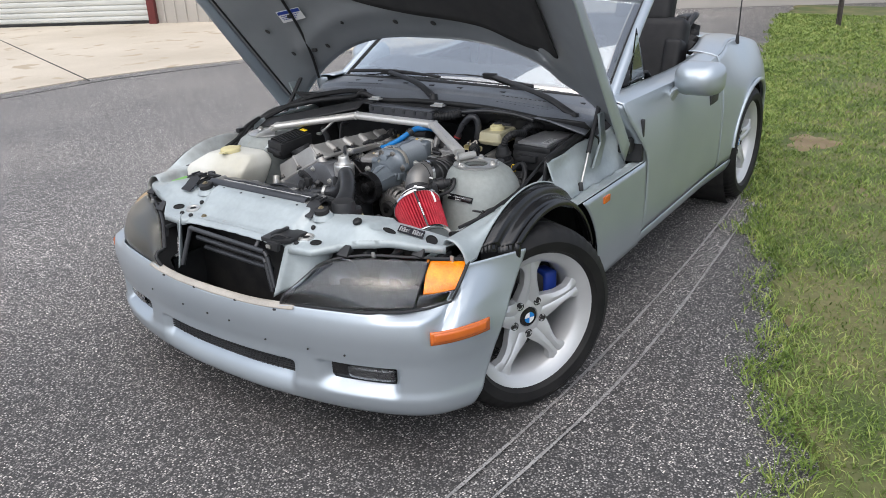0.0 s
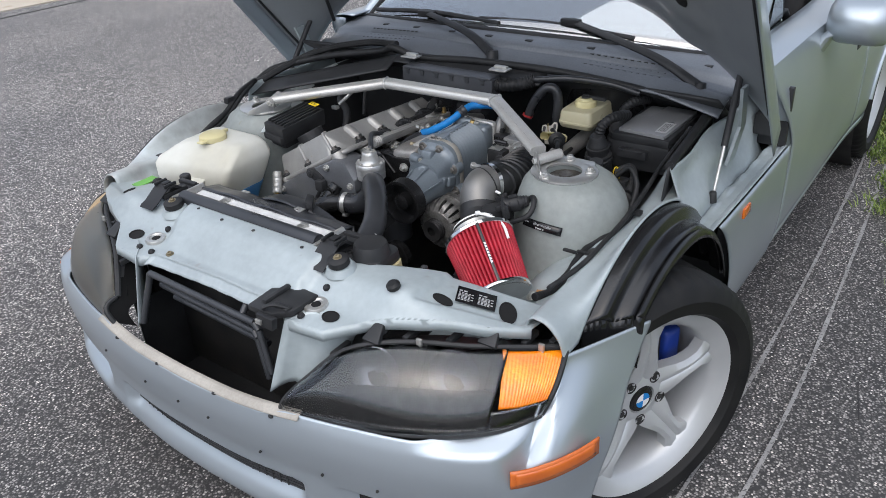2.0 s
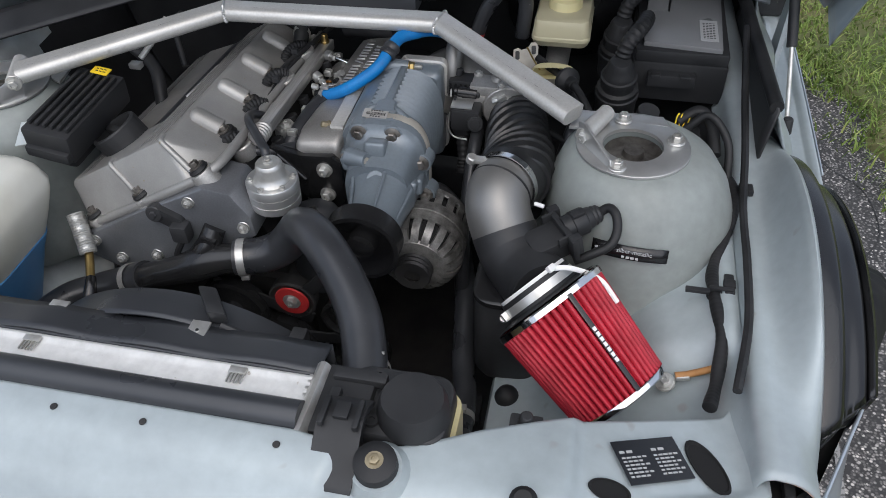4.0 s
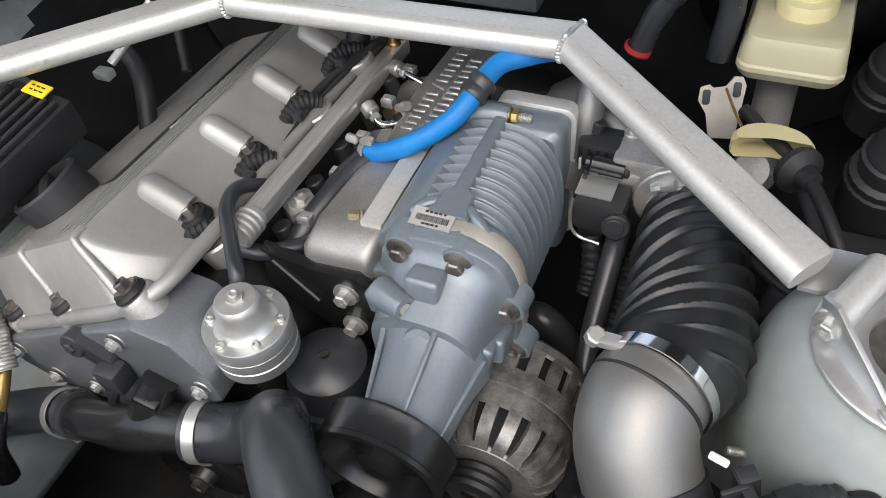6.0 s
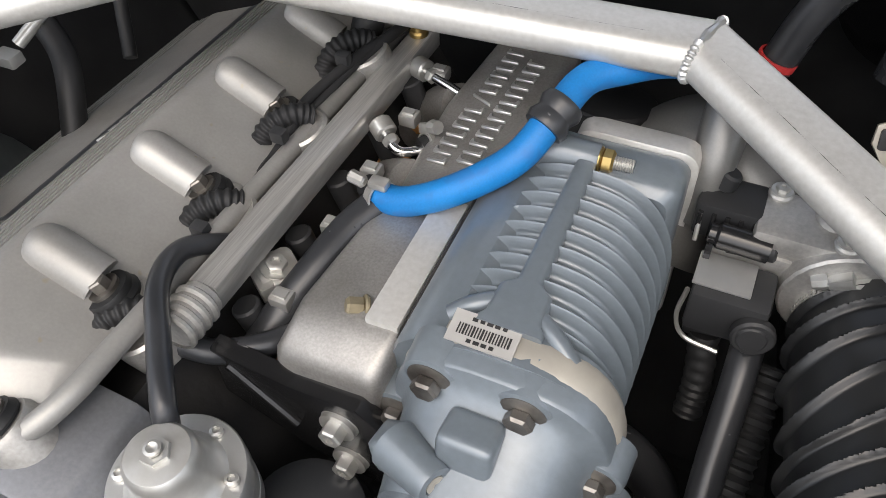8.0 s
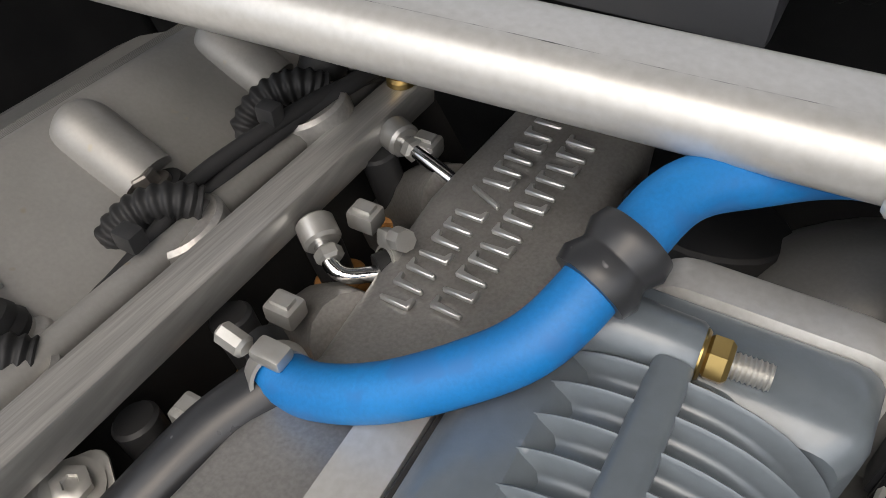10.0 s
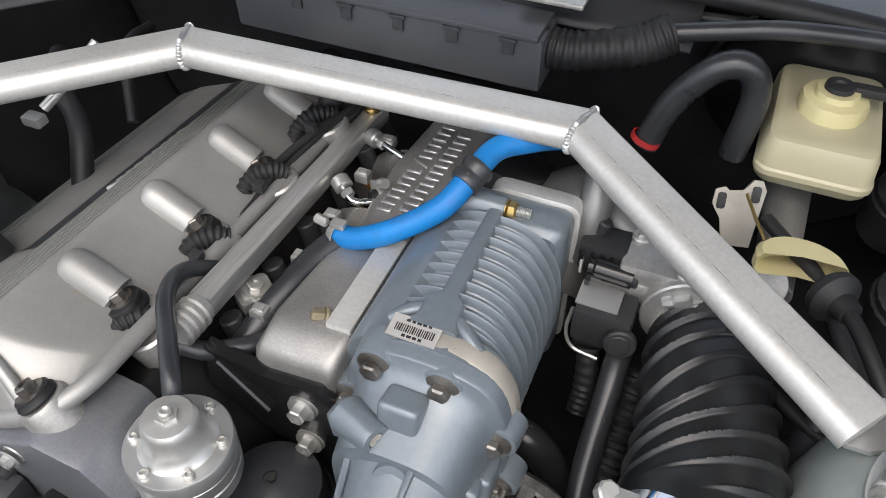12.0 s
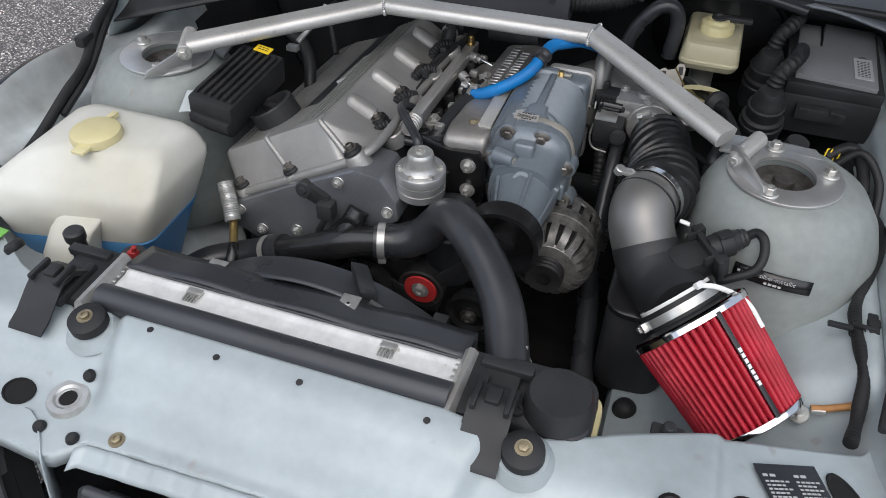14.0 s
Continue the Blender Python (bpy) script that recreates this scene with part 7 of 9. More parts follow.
# plenum behind the blower, throttle body and sensors
pl = thing("throttle_body", "cast throttle body with black position sensor", "throttle body", (0.25, 1.03, 0.62))
bm = B()
sweep(bm, [(0.165, 1.05, 0.655), (0.178, 1.085, 0.69), (0.21, 1.098, 0.704), (0.25, 1.075, 0.695), (0.285, 1.05, 0.69)], lambda s: 0.05 - 0.011 * s, 24, 8)
sweep(bm, [(0.203, 1.045, 0.7), (0.204, 1.052, 0.738), (0.205, 1.075, 0.764), (0.207, 1.1, 0.768)], lambda s: 0.012 + 0.005 * s, 16, 6)
part("plenum", bm, M_ELBOW, pl, "smooth cast inlet plenum")
bm = B()
cyl(bm, (0.29, 1.05, 0.695), (0.2, -1, 0.05), 0.037, 0.04)
box(bm, (0.265, 1.035, 0.722), (0.055, 0.04, 0.02), 0.005, Matrix())
box(bm, (0.24, 1.03, 0.7), (0.05, 0.035, 0.03), 0.005)
cyl(bm, (0.28, 1.04, 0.725), (0, 0.3, 1), 0.012, 0.012)
part("housing", bm, M_CAST, pl)
bm = B()
box(bm, (0.237, 0.993, 0.69), (0.046, 0.034, 0.036), 0.004, Matrix())
box(bm, (0.228, 1.003, 0.664), (0.026, 0.03, 0.03), 0.004)
tps = part("position_sensor", bm, M_BLACKP, pl, "black throttle position sensor")
bm = B()
box(bm, (0.23, 0.996, 0.7095), (0.034, 0.026, 0.002), 0.0008)
part("metal_plate", bm, M_ALUB, tps)
bm = B()
cyl(bm, (0.254, 0.976, 0.69), (0.15, -1, 0.2), 0.013, 0.008)
cyl(bm, (0.254, 0.97, 0.6915), (0.15, -1, 0.2), 0.009, 0.003)
part("cap", bm, M_BLACKP, tps)
bm = B()
box(bm, (0.222, 1.04, 0.718), (0.04, 0.03, 0.028), 0.004)
cyl(bm, (0.225, 1.02, 0.712), (1, 0, 0.1), 0.008, 0.03)
idc = part("idle_connector", bm, M_BLACKP, pl, "black connector")
for k in range(5):
    bm = B()
    box(bm, (0.206 + 0.008 * k, 1.0245, 0.716), (0.003, 0.003, 0.022), 0.0008)
    part("rib", bm, M_BLACKG, idc)
bm = B()
cyl(bm, (0.214, 1.046, 0.731), (0.3, 0.1, 1), 0.0075, 0.012, 0.0065)
part("tower", bm, M_BLACKP, idc)
bm = B()
revolve(bm, [(0, 0.0), (0.0085, 0.0), (0.0085, 0.03), (0.0065, 0.032), (0.0065, 0.036), (0, 0.036)], axis_pose((0.25, 1.017, 0.717), (-1, 0.0, 0.05)), 20)
part("air_screw", bm, M_BLACKG, pl, "dark blue-black idle cylinder")
for x, y in ((0.247, 1.05), (0.286, 1.05), (0.288, 1.022)):
    bm = B()
    cyl(bm, (x, y, 0.73), (0, 0, 1), 0.0075, 0.005)
    part("boss", bm, M_CAST, pl)
    bm = B()
    bolt(bm, (x, y, 0.735), (0, 0, 1), 0.0042, 0.004)
    part("screw", bm, M_STEEL, pl)
for k in range(7):
    bm = B()
    box(bm, (0.2165, 1.004 + 0.006 * k, 0.7), (0.004, 0.0028, 0.03), 0.0006)
    part("comb_rib", bm, M_BLACKP, pl)
bm = B()
sweep(bm, [(0.208, 1.05, 0.735), (0.206, 1.03, 0.726), (0.207, 1.02, 0.705)], 0.0016, 6, 6)
part("wire_clip", bm, M_STEEL, pl)
bm = B()
sweep(bm, [(0.212, 0.985, 0.7), (0.21, 0.982, 0.675), (0.218, 0.98, 0.658), (0.24, 0.978, 0.655)], 0.0016, 6, 6)
part("wire_clip", bm, M_STEEL, pl)
bm = B()
sweep(bm, [(0.23, 0.99, 0.655), (0.235, 0.975, 0.62), (0.235, 0.96, 0.6)], ribbed(8, 0.009, 0.15), 12, 16)
part("corrugated_lead", bm, M_RUBBER, pl)

# hoses between blower and inlet boot
hh = thing("vacuum_line", "printed black rubber vacuum line", "hose", (0.258, 0.9, 0.6))
bm = B()
sweep(bm, [(0.256, 0.99, 0.668), (0.256, 0.96, 0.655), (0.256, 0.91, 0.62), (0.26, 0.85, 0.575), (0.262, 0.82, 0.545), (0.266, 0.8, 0.5)], 0.0105, 12, 8)
part("hose", bm, M_HOSE, hh)
bm = B()
sweep(bm, [(0.275, 0.99, 0.64), (0.272, 0.94, 0.61), (0.268, 0.89, 0.58), (0.264, 0.86, 0.54)], ribbed(26, 0.011, 0.2), 12, 30)
part("conduit", bm, M_RUBBER, hh, "ribbed wiring conduit")

# intake: ribbed boot, cast elbow, sensor tube
intake = thing("intake_boot", "black ribbed rubber intake boot with bright clamp", "intake boot", (0.32, 0.9, 0.66))
bm = B()
def boot_r(s, full, an):
    """The boot swells below its middle; its slanted ribs lie closer together at the throttle end."""
    fade = step(0.02, 0.06, full) * (1 - step(0.8, 0.9, full)) * (0.35 + 0.65 * (1 - step(0.6, 0.85, full) * (0.5 + 0.5 * math.sin(an))))
    rib = 0.005 * max(0, math.cos(2 * math.pi * 9.2 * max(0.0, s) ** 0.85)) ** 9
    return soft_table([(0, 0.04), (0.1, 0.0425), (0.4, 0.047), (0.65, 0.05), (0.85, 0.0495), (0.95, 0.0462), (1.0, 0.0455)], full) + rib * fade
BOOT = smooth_path([(0.318, 1.015, 0.682), (0.323, 0.96, 0.684), (0.334, 0.9, 0.688), (0.334, 0.85, 0.697), (0.3235, 0.808, 0.706)], 60)
secs = []
for i, p in enumerate(BOOT):
    t = (BOOT[min(i + 1, len(BOOT) - 1)] - BOOT[max(i - 1, 0)]).normalized()
    u1 = (V(0, 0, 1) - t * t.z).normalized()
    u2 = t.cross(u1)
    row = []
    full = i / (len(BOOT) - 1)
    for k in range(150):
        an = 2 * math.pi * k / 150
        row.append(p + (u1 * math.cos(an) + u2 * math.sin(an)) * boot_r(full - (0.06 + 0.15 * full) * math.sin(an), full, an))
    secs.append(row)
loft(bm, secs)
part("boot", bm, M_BOOT, intake, "black ribbed rubber", angle=70)
bm = B()
d = V(-0.28, -0.95, 0.12).normalized()
clamp_band(bm, (0.3245, 0.812, 0.7055), d, 0.0462, 0.011, False, 150)
part("clamp", bm, M_CHROME, intake, "bright polished band clamp")
bm = B()
c = V(0.2805, 0.822, 0.719)
cyl(bm, c + V(-0.006, 0.0, 0.012), (0.3, -0.2, 1), 0.0075, 0.012, seg=8)
box(bm, c + V(0.008, -0.002, 0.018), (0.024, 0.012, 0.008), 0.003)
part("clamp_bolt", bm, M_STEEL, intake)
bm = B()
clamp_band(bm, (0.311, 1.008, 0.683), (0.05, -1, 0.04), 0.0365, 0.009, True, 120)
part("upper_clamp", bm, M_STEEL, intake)
elbow = thing("intake_elbow", "bead-blasted cast aluminium intake elbow", "intake pipe", (0.33, 0.76, 0.6))
bm = B()
sweep(bm, [(0.325, 0.816, 0.705), (0.3195, 0.797, 0.703), (0.321, 0.775, 0.69), (0.335, 0.754, 0.665), (0.353, 0.738, 0.642)], 0.0445, 36, 10)
part("elbow", bm, M_ELBOW, elbow)
bm = B()
revolve(bm, [(0.044, -0.0015), (0.0452, -0.0015), (0.0458, 0.0), (0.0452, 0.0015), (0.044, 0.0015)], axis_pose((0.3205, 0.8, 0.7035), (-0.28, -0.95, -0.12)), 44)
part("gasket_lip", bm, M_RUBBER, elbow, "black rubber lip")

maf = thing("air_flow_meter", "black plastic air flow meter tube with plug", "air flow meter", (0.37, 0.72, 0.6))
bm = B()
sweep(bm, [(0.333, 0.757, 0.6695), (0.338, 0.75, 0.662), (0.349, 0.735, 0.65), (0.37, 0.708, 0.644), (0.392, 0.676, 0.652), (0.402, 0.655, 0.658)], 0.0458, 36, 8)
part("tube", bm, M_BLACKP, maf)
bm = B()
d = V(-0.2, -0.35, 0.9).normalized()
c = V(0.379, 0.716, 0.687)
revolve(bm, [(0.0125, -0.012), (0.0125, 0.002), (0.0115, 0.003), (0.0105, 0.0015), (0.009, 0.0015), (0.0085, 0.0028), (0, 0.0028)], axis_pose(c, d), 28)
part("cap", bm, M_SHROUD, maf, "round charcoal cap")
bm = B()
mm = Matrix.Translation((0.413, 0.738, 0.694)) @ Matrix.Rotation(radians(33), 4, "Z") @ Matrix.Rotation(radians(-12), 4, "Y")
box(bm, (-0.025, 0, -0.006), (0.05, 0.046, 0.03), 0.006, mm)
box(bm, (0.0, 0, 0), (0.009, 0.078, 0.036), 0.003, mm)
sb = part("sensor_base", bm, M_BLACKP, maf, "square black sensor base")
for s in (-1, 1):
    bm = B()
    box(bm, (0.004, s * 0.031, 0.004), (0.014, 0.012, 0.03), 0.002, mm)
    part("screw_lug", bm, M_BLACKP, sb)
    bm = B()
    box(bm, (-0.008, s * 0.024, 0.012), (0.018, 0.004, 0.014), 0.001, mm)
    part("rib", bm, M_BLACKP, sb)
bm = B()
ax_ = mm.to_3x3() @ V(1, 0, 0)
revolve(bm, [(0.0, 0.0), (0.017, 0.0), (0.017, 0.012), (0.0185, 0.013), (0.0185, 0.03), (0.0175, 0.032), (0.0155, 0.033), (0.0145, 0.04), (0.013, 0.042), (0.0138, 0.045), (0.012, 0.048), (0.0125, 0.051), (0.01, 0.054), (0, 0.054)], axis_pose(mm @ V(0.002, 0.002, 0.004), ax_), 32)
box(bm, (0.024, 0.0, 0.023), (0.018, 0.012, 0.006), 0.002, mm)
part("sensor_plug", bm, M_BLACKP, maf, "round black sensor plug")
bm = B()
cyl(bm, (0.384, 0.768, 0.71), (-1, 0.2, 0.1), 0.003, 0.014)
part("pin", bm, M_NYLON, maf, "pale plastic pin")
bm = B()
sweep(bm, [mm @ V(0.054, 0.002, 0.004), (0.468, 0.768, 0.72), (0.478, 0.757, 0.718), (0.4815, 0.742, 0.703), (0.474, 0.728, 0.69), (0.452, 0.719, 0.679), (0.432, 0.716, 0.668)], 0.0062, 12, 10)
part("cable", bm, M_RUBBER, maf)

# cone air filter
C0, C1 = V(0.409, 0.64, 0.658), V(0.505, 0.572, 0.587)
ax = (C1 - C0).normalized()
FL = (C1 - C0).length
flt = thing("air_filter", "red pleated cone air filter with chrome bands", "air filter", tuple(C0))
fm = axis_pose(C0, ax, "X")
NP = 48
def pleat(a, h):
    w = (a / (2 * math.pi) * NP) % 1.0
    t = abs(w - 0.5) * 2
    return 1.0 - 0.13 * (t ** 3)
bm = B()
prof = [(0.0765 - 0.011 * (h / 10), FL * h / 10) for h in range(11)]
revolve(bm, prof, fm, NP * 8, wob=pleat)
part("pleats", bm, M_RED, flt, "red oiled gauze pleats", angle=80)
bm = B()
revolve(bm, [(0.0745, -0.006), (0.0765, -0.006), (0.0785, -0.004), (0.0785, 0.003), (0.077, 0.004), (0.074, 0.004)], fm, 64)
part("upper_band", bm, M_CHROME, flt, "chrome band")
bm = B()
revolve(bm, [(0.066, FL - 0.002), (0.0675, FL - 0.002), (0.0685, FL), (0.0685, FL + 0.005), (0.066, FL + 0.007), (0.06, FL + 0.007), (0.055, FL + 0.003), (0.04, FL), (0.0, FL)], fm, 64)
part("end_cap", bm, M_CHROME, flt, "chrome end cap")
bm = B()
revolve(bm, [(0.046, -0.034), (0.05, -0.034), (0.052, -0.012), (0.072, -0.008), (0.046, -0.006)], fm, 48)
part("collar", bm, M_RUBBER, flt, "black rubber collar")
bm = B()
clamp_band(bm, C0 - ax * 0.022, ax, 0.0505, 0.011, True, 200)
part("clamp", bm, M_STEEL, flt, "wide steel clamp")
# seam strip with plain bars for the brand
up = V(0, 0, 1) - ax * ax.z
up.normalize()
side = ax.cross(up)
an = radians(14)
rad = (up * math.cos(an) + side * math.sin(an)).normalized()
s0, s1 = C0 + rad * 0.0775, C1 + rad * 0.0667
tl = (s1 - s0).normalized()
tw = tl.cross(rad).normalized()
sm = Matrix((tl, tw, tl.cross(tw))).transposed().to_4x4()
if (sm.to_3x3() @ V(0, 0, 1)).dot(rad) < 0:
    sm = sm @ Matrix.Rotation(math.pi, 4, "X")
sm = Matrix.Translation(s0) @ sm
bm = B()
box(bm, (FL / 2, 0, 0.0), (FL, 0.0065, 0.003), 0.001, sm)
strip_ob = part("seam_strip", bm, M_BLACKG, flt, "black seam strip with pale bars")
bm = B()
for k in range(7):
    box(bm, (0.05 + k * 0.0072, 0, 0.0018), (0.0056, 0.0044, 0.001), 0.0004, sm)
part("print", bm, M_WHITE, strip_ob)
tie = thing("cable_tie", "white nylon cable tie round the intake tube", "cable tie", tuple(C0 - ax * 0.035))
bm = B()
revolve(bm, [(0.0465, -0.0025), (0.048, -0.0025), (0.048, 0.0025), (0.0465, 0.0025)], axis_pose(C0 - ax * 0.036, ax, "X"), 48)
k0 = C0 - ax * 0.036 + up * 0.048
box(bm, (0, 0, 0.003), (0.009, 0.011, 0.008), 0.002, axis_pose(k0, up, "X"))
sweep(bm, [k0 + up * 0.003, k0 + V(0.025, 0.004, 0.002), k0 + V(0.06, 0.004, -0.01), k0 + V(0.085, -0.012, -0.03)], 0.0032, 8, 8, flat=0.4)
part("strap", bm, M_NYLON, tie)

# blue hose
bh = thing("blue_hose", "bright blue silicone hose over the supercharger", "hose", (0.1, 1.0, 0.75))
bm = B()
sweep(bm, [(0.014, 0.966, 0.724), (0.033, 0.963, 0.729), (0.059, 0.9665, 0.742), (0.085, 0.978, 0.757), (0.102, 0.99, 0.77), (0.113, 1.015, 0.783), (0.122, 1.042, 0.79), (0.14, 1.06, 0.79), (0.165, 1.08, 0.787), (0.195, 1.1, 0.772)], 0.0098, 20, 8)
part("hose", bm, M_BLUE, bh)
bm = B()
sweep(bm, [(0.0, 0.976, 0.718), (0.016, 0.9655, 0.7245)], 0.0085, 16, 3)
part("spigot", bm, M_RUBBER, bh)
bm = B()
clamp_band(bm, (0.0165, 0.965, 0.7245), (0.8, -0.5, 0.35), 0.0101, 0.008, False, 60)
cyl(bm, (0.008, 0.962, 0.738), (-1, 0.1, 0.15), 0.0045, 0.012, seg=8)
box(bm, (0.017, 0.964, 0.7385), (0.013, 0.009, 0.006), 0.002)
part("clamp", bm, M_STEEL, bh, "steel worm-drive clamp")
bm = B()
revolve(bm, [(0.0096, -0.0105), (0.0128, -0.0102), (0.014, -0.0055), (0.0118, -0.0005), (0.0118, 0.0005), (0.014, 0.0055), (0.0128, 0.0102), (0.0096, 0.0105)], axis_pose((0.1125, 1.014, 0.7825), (0.36, 0.83, 0.42)), 28)
part("grommet", bm, M_HOSE, bh, "thick black rubber ring")

# strut brace
brace = thing("strut_brace", "welded aluminium strut brace across the engine bay", "strut brace", (0, 0.95, 0.74))
BP = [V(-0.436, 0.859, 0.78), V(-0.168, 1.045, 0.812), V(0.181, 1.069, 0.806), V(0.406, 0.9, 0.77)]
bm = B()
def brace_sec(p, t, w=0.04, h=0.025):
    s = V(-t.y, t.x, 0).normalized()
    u = s.cross(t) * -1
    if u.z < 0:
        u = -u
    out = []
    for sx_, sy_, a0, r in ((1, 1, 0, 0.006), (-1, 1, 90, 0.0125), (-1, -1, 180, 0.0125), (1, -1, 270, 0.006)):
        for k in range(6):
            a = radians(a0 + 18 * k)
            out.append(p + s * (sx_ * (w / 2 - r) + r * math.cos(a)) + u * (sy_ * (h / 2 - r) + r * math.sin(a)))
    return out
secs = []
for i, p in enumerate(BP):
    t0 = (BP[i] - BP[i - 1]).normalized() if i else (BP[1] - BP[0]).normalized()
    t1 = (BP[i + 1] - BP[i]).normalized() if i < 3 else t0
    t = (t0 + t1).normalized()
    secs.append(brace_sec(p, t))
for j, (a, b) in enumerate(zip(secs, secs[1:])):
    bm = B()
    loft(bm, [a, b])
    part("tube", bm, M_ALU, brace, "brushed flat-sided aluminium tube", angle=50)
    # worn grime line along the edge of the flat top
    bm = B()
    l0, l1, m0, m1 = a[6], a[5].lerp(a[6], 0.8), b[6], b[5].lerp(b[6], 0.8)
    up_ = V(0, 0, 0.0003)
    rows = []
    for k in range(61):
        q0 = 0.06 + 0.88 * k / 60
        e0, f0 = l0.lerp(m0, q0) + up_, l1.lerp(m1, q0) + up_
        w0 = 0.06 + 0.05 * math.sin(3.7 * k) + 0.05 * math.sin(0.9 * k + j)
        c0 = 0.07 + 0.05 * math.sin(0.31 * k + 2 * j)
        rows.append([e0.lerp(f0, max(0.0, c0 - 0.5 * w0)), e0.lerp(f0, c0 + max(0.006, 0.5 * w0))])
    loft(bm, rows, False, False)
    tagged(part("grime_line", bm, M_SCUFF, brace, "broken line of dark grime"), kind="stuff")
for p, q in ((secs[1], BP[1]), (secs[2], BP[2])):
    bm = B()
    ringp = [v + (v - q).normalized() * 0.0004 for v in p]
    sweep(bm, ringp + [ringp[0]], lambda s: 0.0025 + 0.0006 * math.sin(220 * s), 8, 6, False)
    part("weld", bm, M_ALUB, brace, "bright weld bead")
for g, c in ((1, V(0.492, 0.87, 0.7465)), (-1, V(-0.49, 0.87, 0.7465))):
    bm = B()
    revolve(bm, [(0.039, 0.0), (0.039, 0.005), (0.072, 0.005), (0.0735, 0.004), (0.0735, 0.001), (0.072, 0.0)], Matrix.Translation(c) @ Matrix.Diagonal((1.05, 0.98, 1, 1)), 64)
    prism(bm, [(-0.02, 0.06), (-0.075, 0.03), (-0.09, 0.03), (-0.082, 0.075), (0.04, 0.075), (0.05, 0.05)] if g > 0 else [(0.02, 0.06), (0.05, 0.06), (0.075, 0.03), (0.095, 0.02), (0.085, 0.075), (-0.01, 0.075)], 0.0003, 0.0052, Matrix.Translation(c), 0.001)
    part("tower_plate", bm, M_ALUB, brace, "polished tower plate")
    bm = B()
    e = BP[3] if g > 0 else V(-0.412, 0.876, 0.783)
    e2 = e + V(g * 0.018, -0.004, -0.004)
    prism(bm, [(0, 0.0), (0.078, 0.0), (0.07, 0.012), (0.008, 0.034), (-0.006, 0.03)], -0.002, 0.002, Matrix.Translation((e2.x - g * 0.004, e2.y - 0.028, c.z + 0.004)) @ Matrix.Rotation(radians(-52 if g > 0 else 180 + 52), 4, "Z") @ Matrix.Rotation(radians(90), 4, "X"), 0.0006)
    part("gusset", bm, M_ALUB, brace, "welded gusset plate")
    bm = B()
    cyl(bm, e2 + V(0, -0.034, -0.002), (g * 0.45, 1, 0.0), 0.012, 0.07)
    part("pivot_bush", bm, M_ALU, brace)
    bm = B()
    bolt(bm, e2 + V(0, -0.034, -0.002), (-g * 0.45, -1, 0), 0.0075, 0.009)
    part("pivot_bolt", bm, M_STEEL, brace)
    for an in (15, 105, 250):
        bm = B()
        q = c + V(0.059 * math.cos(radians(an)) * g, 0.059 * math.sin(radians(an)), 0.005)
        cyl(bm, q, (0, 0, 1), 0.0125, 0.003)
        bolt(bm, q + V(0, 0, 0.003), (0, 0, 1), 0.0075, 0.009)
        part("tower_nut", bm, M_STEEL, brace)

# alternator
alt = thing("alternator", "ribbed cast alternator below the supercharger", "alternator", (0.2, 0.8, 0.5))
am = Matrix.Translation((0.203, 0.765, 0.578)) @ Matrix.Rotation(radians(-90), 4, "X")
# core coloured near-black, so the shade between the ribs is painted
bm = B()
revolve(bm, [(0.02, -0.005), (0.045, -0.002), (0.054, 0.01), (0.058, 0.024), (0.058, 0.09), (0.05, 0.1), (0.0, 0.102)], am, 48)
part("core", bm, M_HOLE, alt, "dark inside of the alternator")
bm = B()
revolve(bm, [(0.06, 0.029), (0.0645, 0.027), (0.0655, 0.031), (0.0655, 0.0445), (0.0635, 0.0455), (0.0635, 0.0475), (0.0655, 0.0485), (0.0655, 0.064), (0.0645, 0.067), (0.06, 0.066)], am, 56)
ab = part("case", bm, M_ALT, alt, "grainy cast case")
bm = B()
revolve(bm, [(0.02, -0.006), (0.034, -0.007), (0.044, -0.006), (0.047, -0.002), (0.044, 0.004), (0.03, 0.004)], am, 44)
part("front_ring", bm, M_ALT, ab)
bm = B()
revolve(bm, [(0.063, 0.089), (0.0655, 0.091), (0.0645, 0.1), (0.055, 0.108), (0.0, 0.11)], am, 44)
part("rear_cap", bm, M_ALT, ab)
for k in range(20):
    r = am @ Matrix.Rotation(2 * math.pi * k / 20, 4, "Z")
    bm = B()
    loft(bm, [[r @ V(x, sgn * 0.0058, z) for x, z in ((0.042, -0.0055), (0.05, -0.004), (0.0595, 0.004), (0.0652, 0.018), (0.0652, 0.03), (0.061, 0.03), (0.056, 0.012), (0.044, 0.002))] for sgn in (-1, 1)])
    part("rib", bm, M_ALT, ab)
    bm = B()
    loft(bm, [[r @ V(x, sgn * 0.0058, z) for x, z in ((0.06, 0.064), (0.0652, 0.064), (0.0652, 0.092), (0.06, 0.092))] for sgn in (-1, 1)])
    part("rear_rib", bm, M_ALT, ab)
bm = B()
revolve(bm, [(0.012, -0.03), (0.026, -0.03), (0.028, -0.026), (0.026, -0.022), (0.028, -0.018), (0.026, -0.014), (0.028, -0.01), (0.02, -0.006), (0.012, -0.006)], am, 32)
part("pulley", bm, M_DARK, alt)
bm = B()
revolve(bm, [(0.03, 0.0055), (0.044, 0.0045), (0.044, 0.012), (0.03, 0.012)], am, 32)
part("winding", bm, M_REDP, alt, "reddish windings behind the ribs")

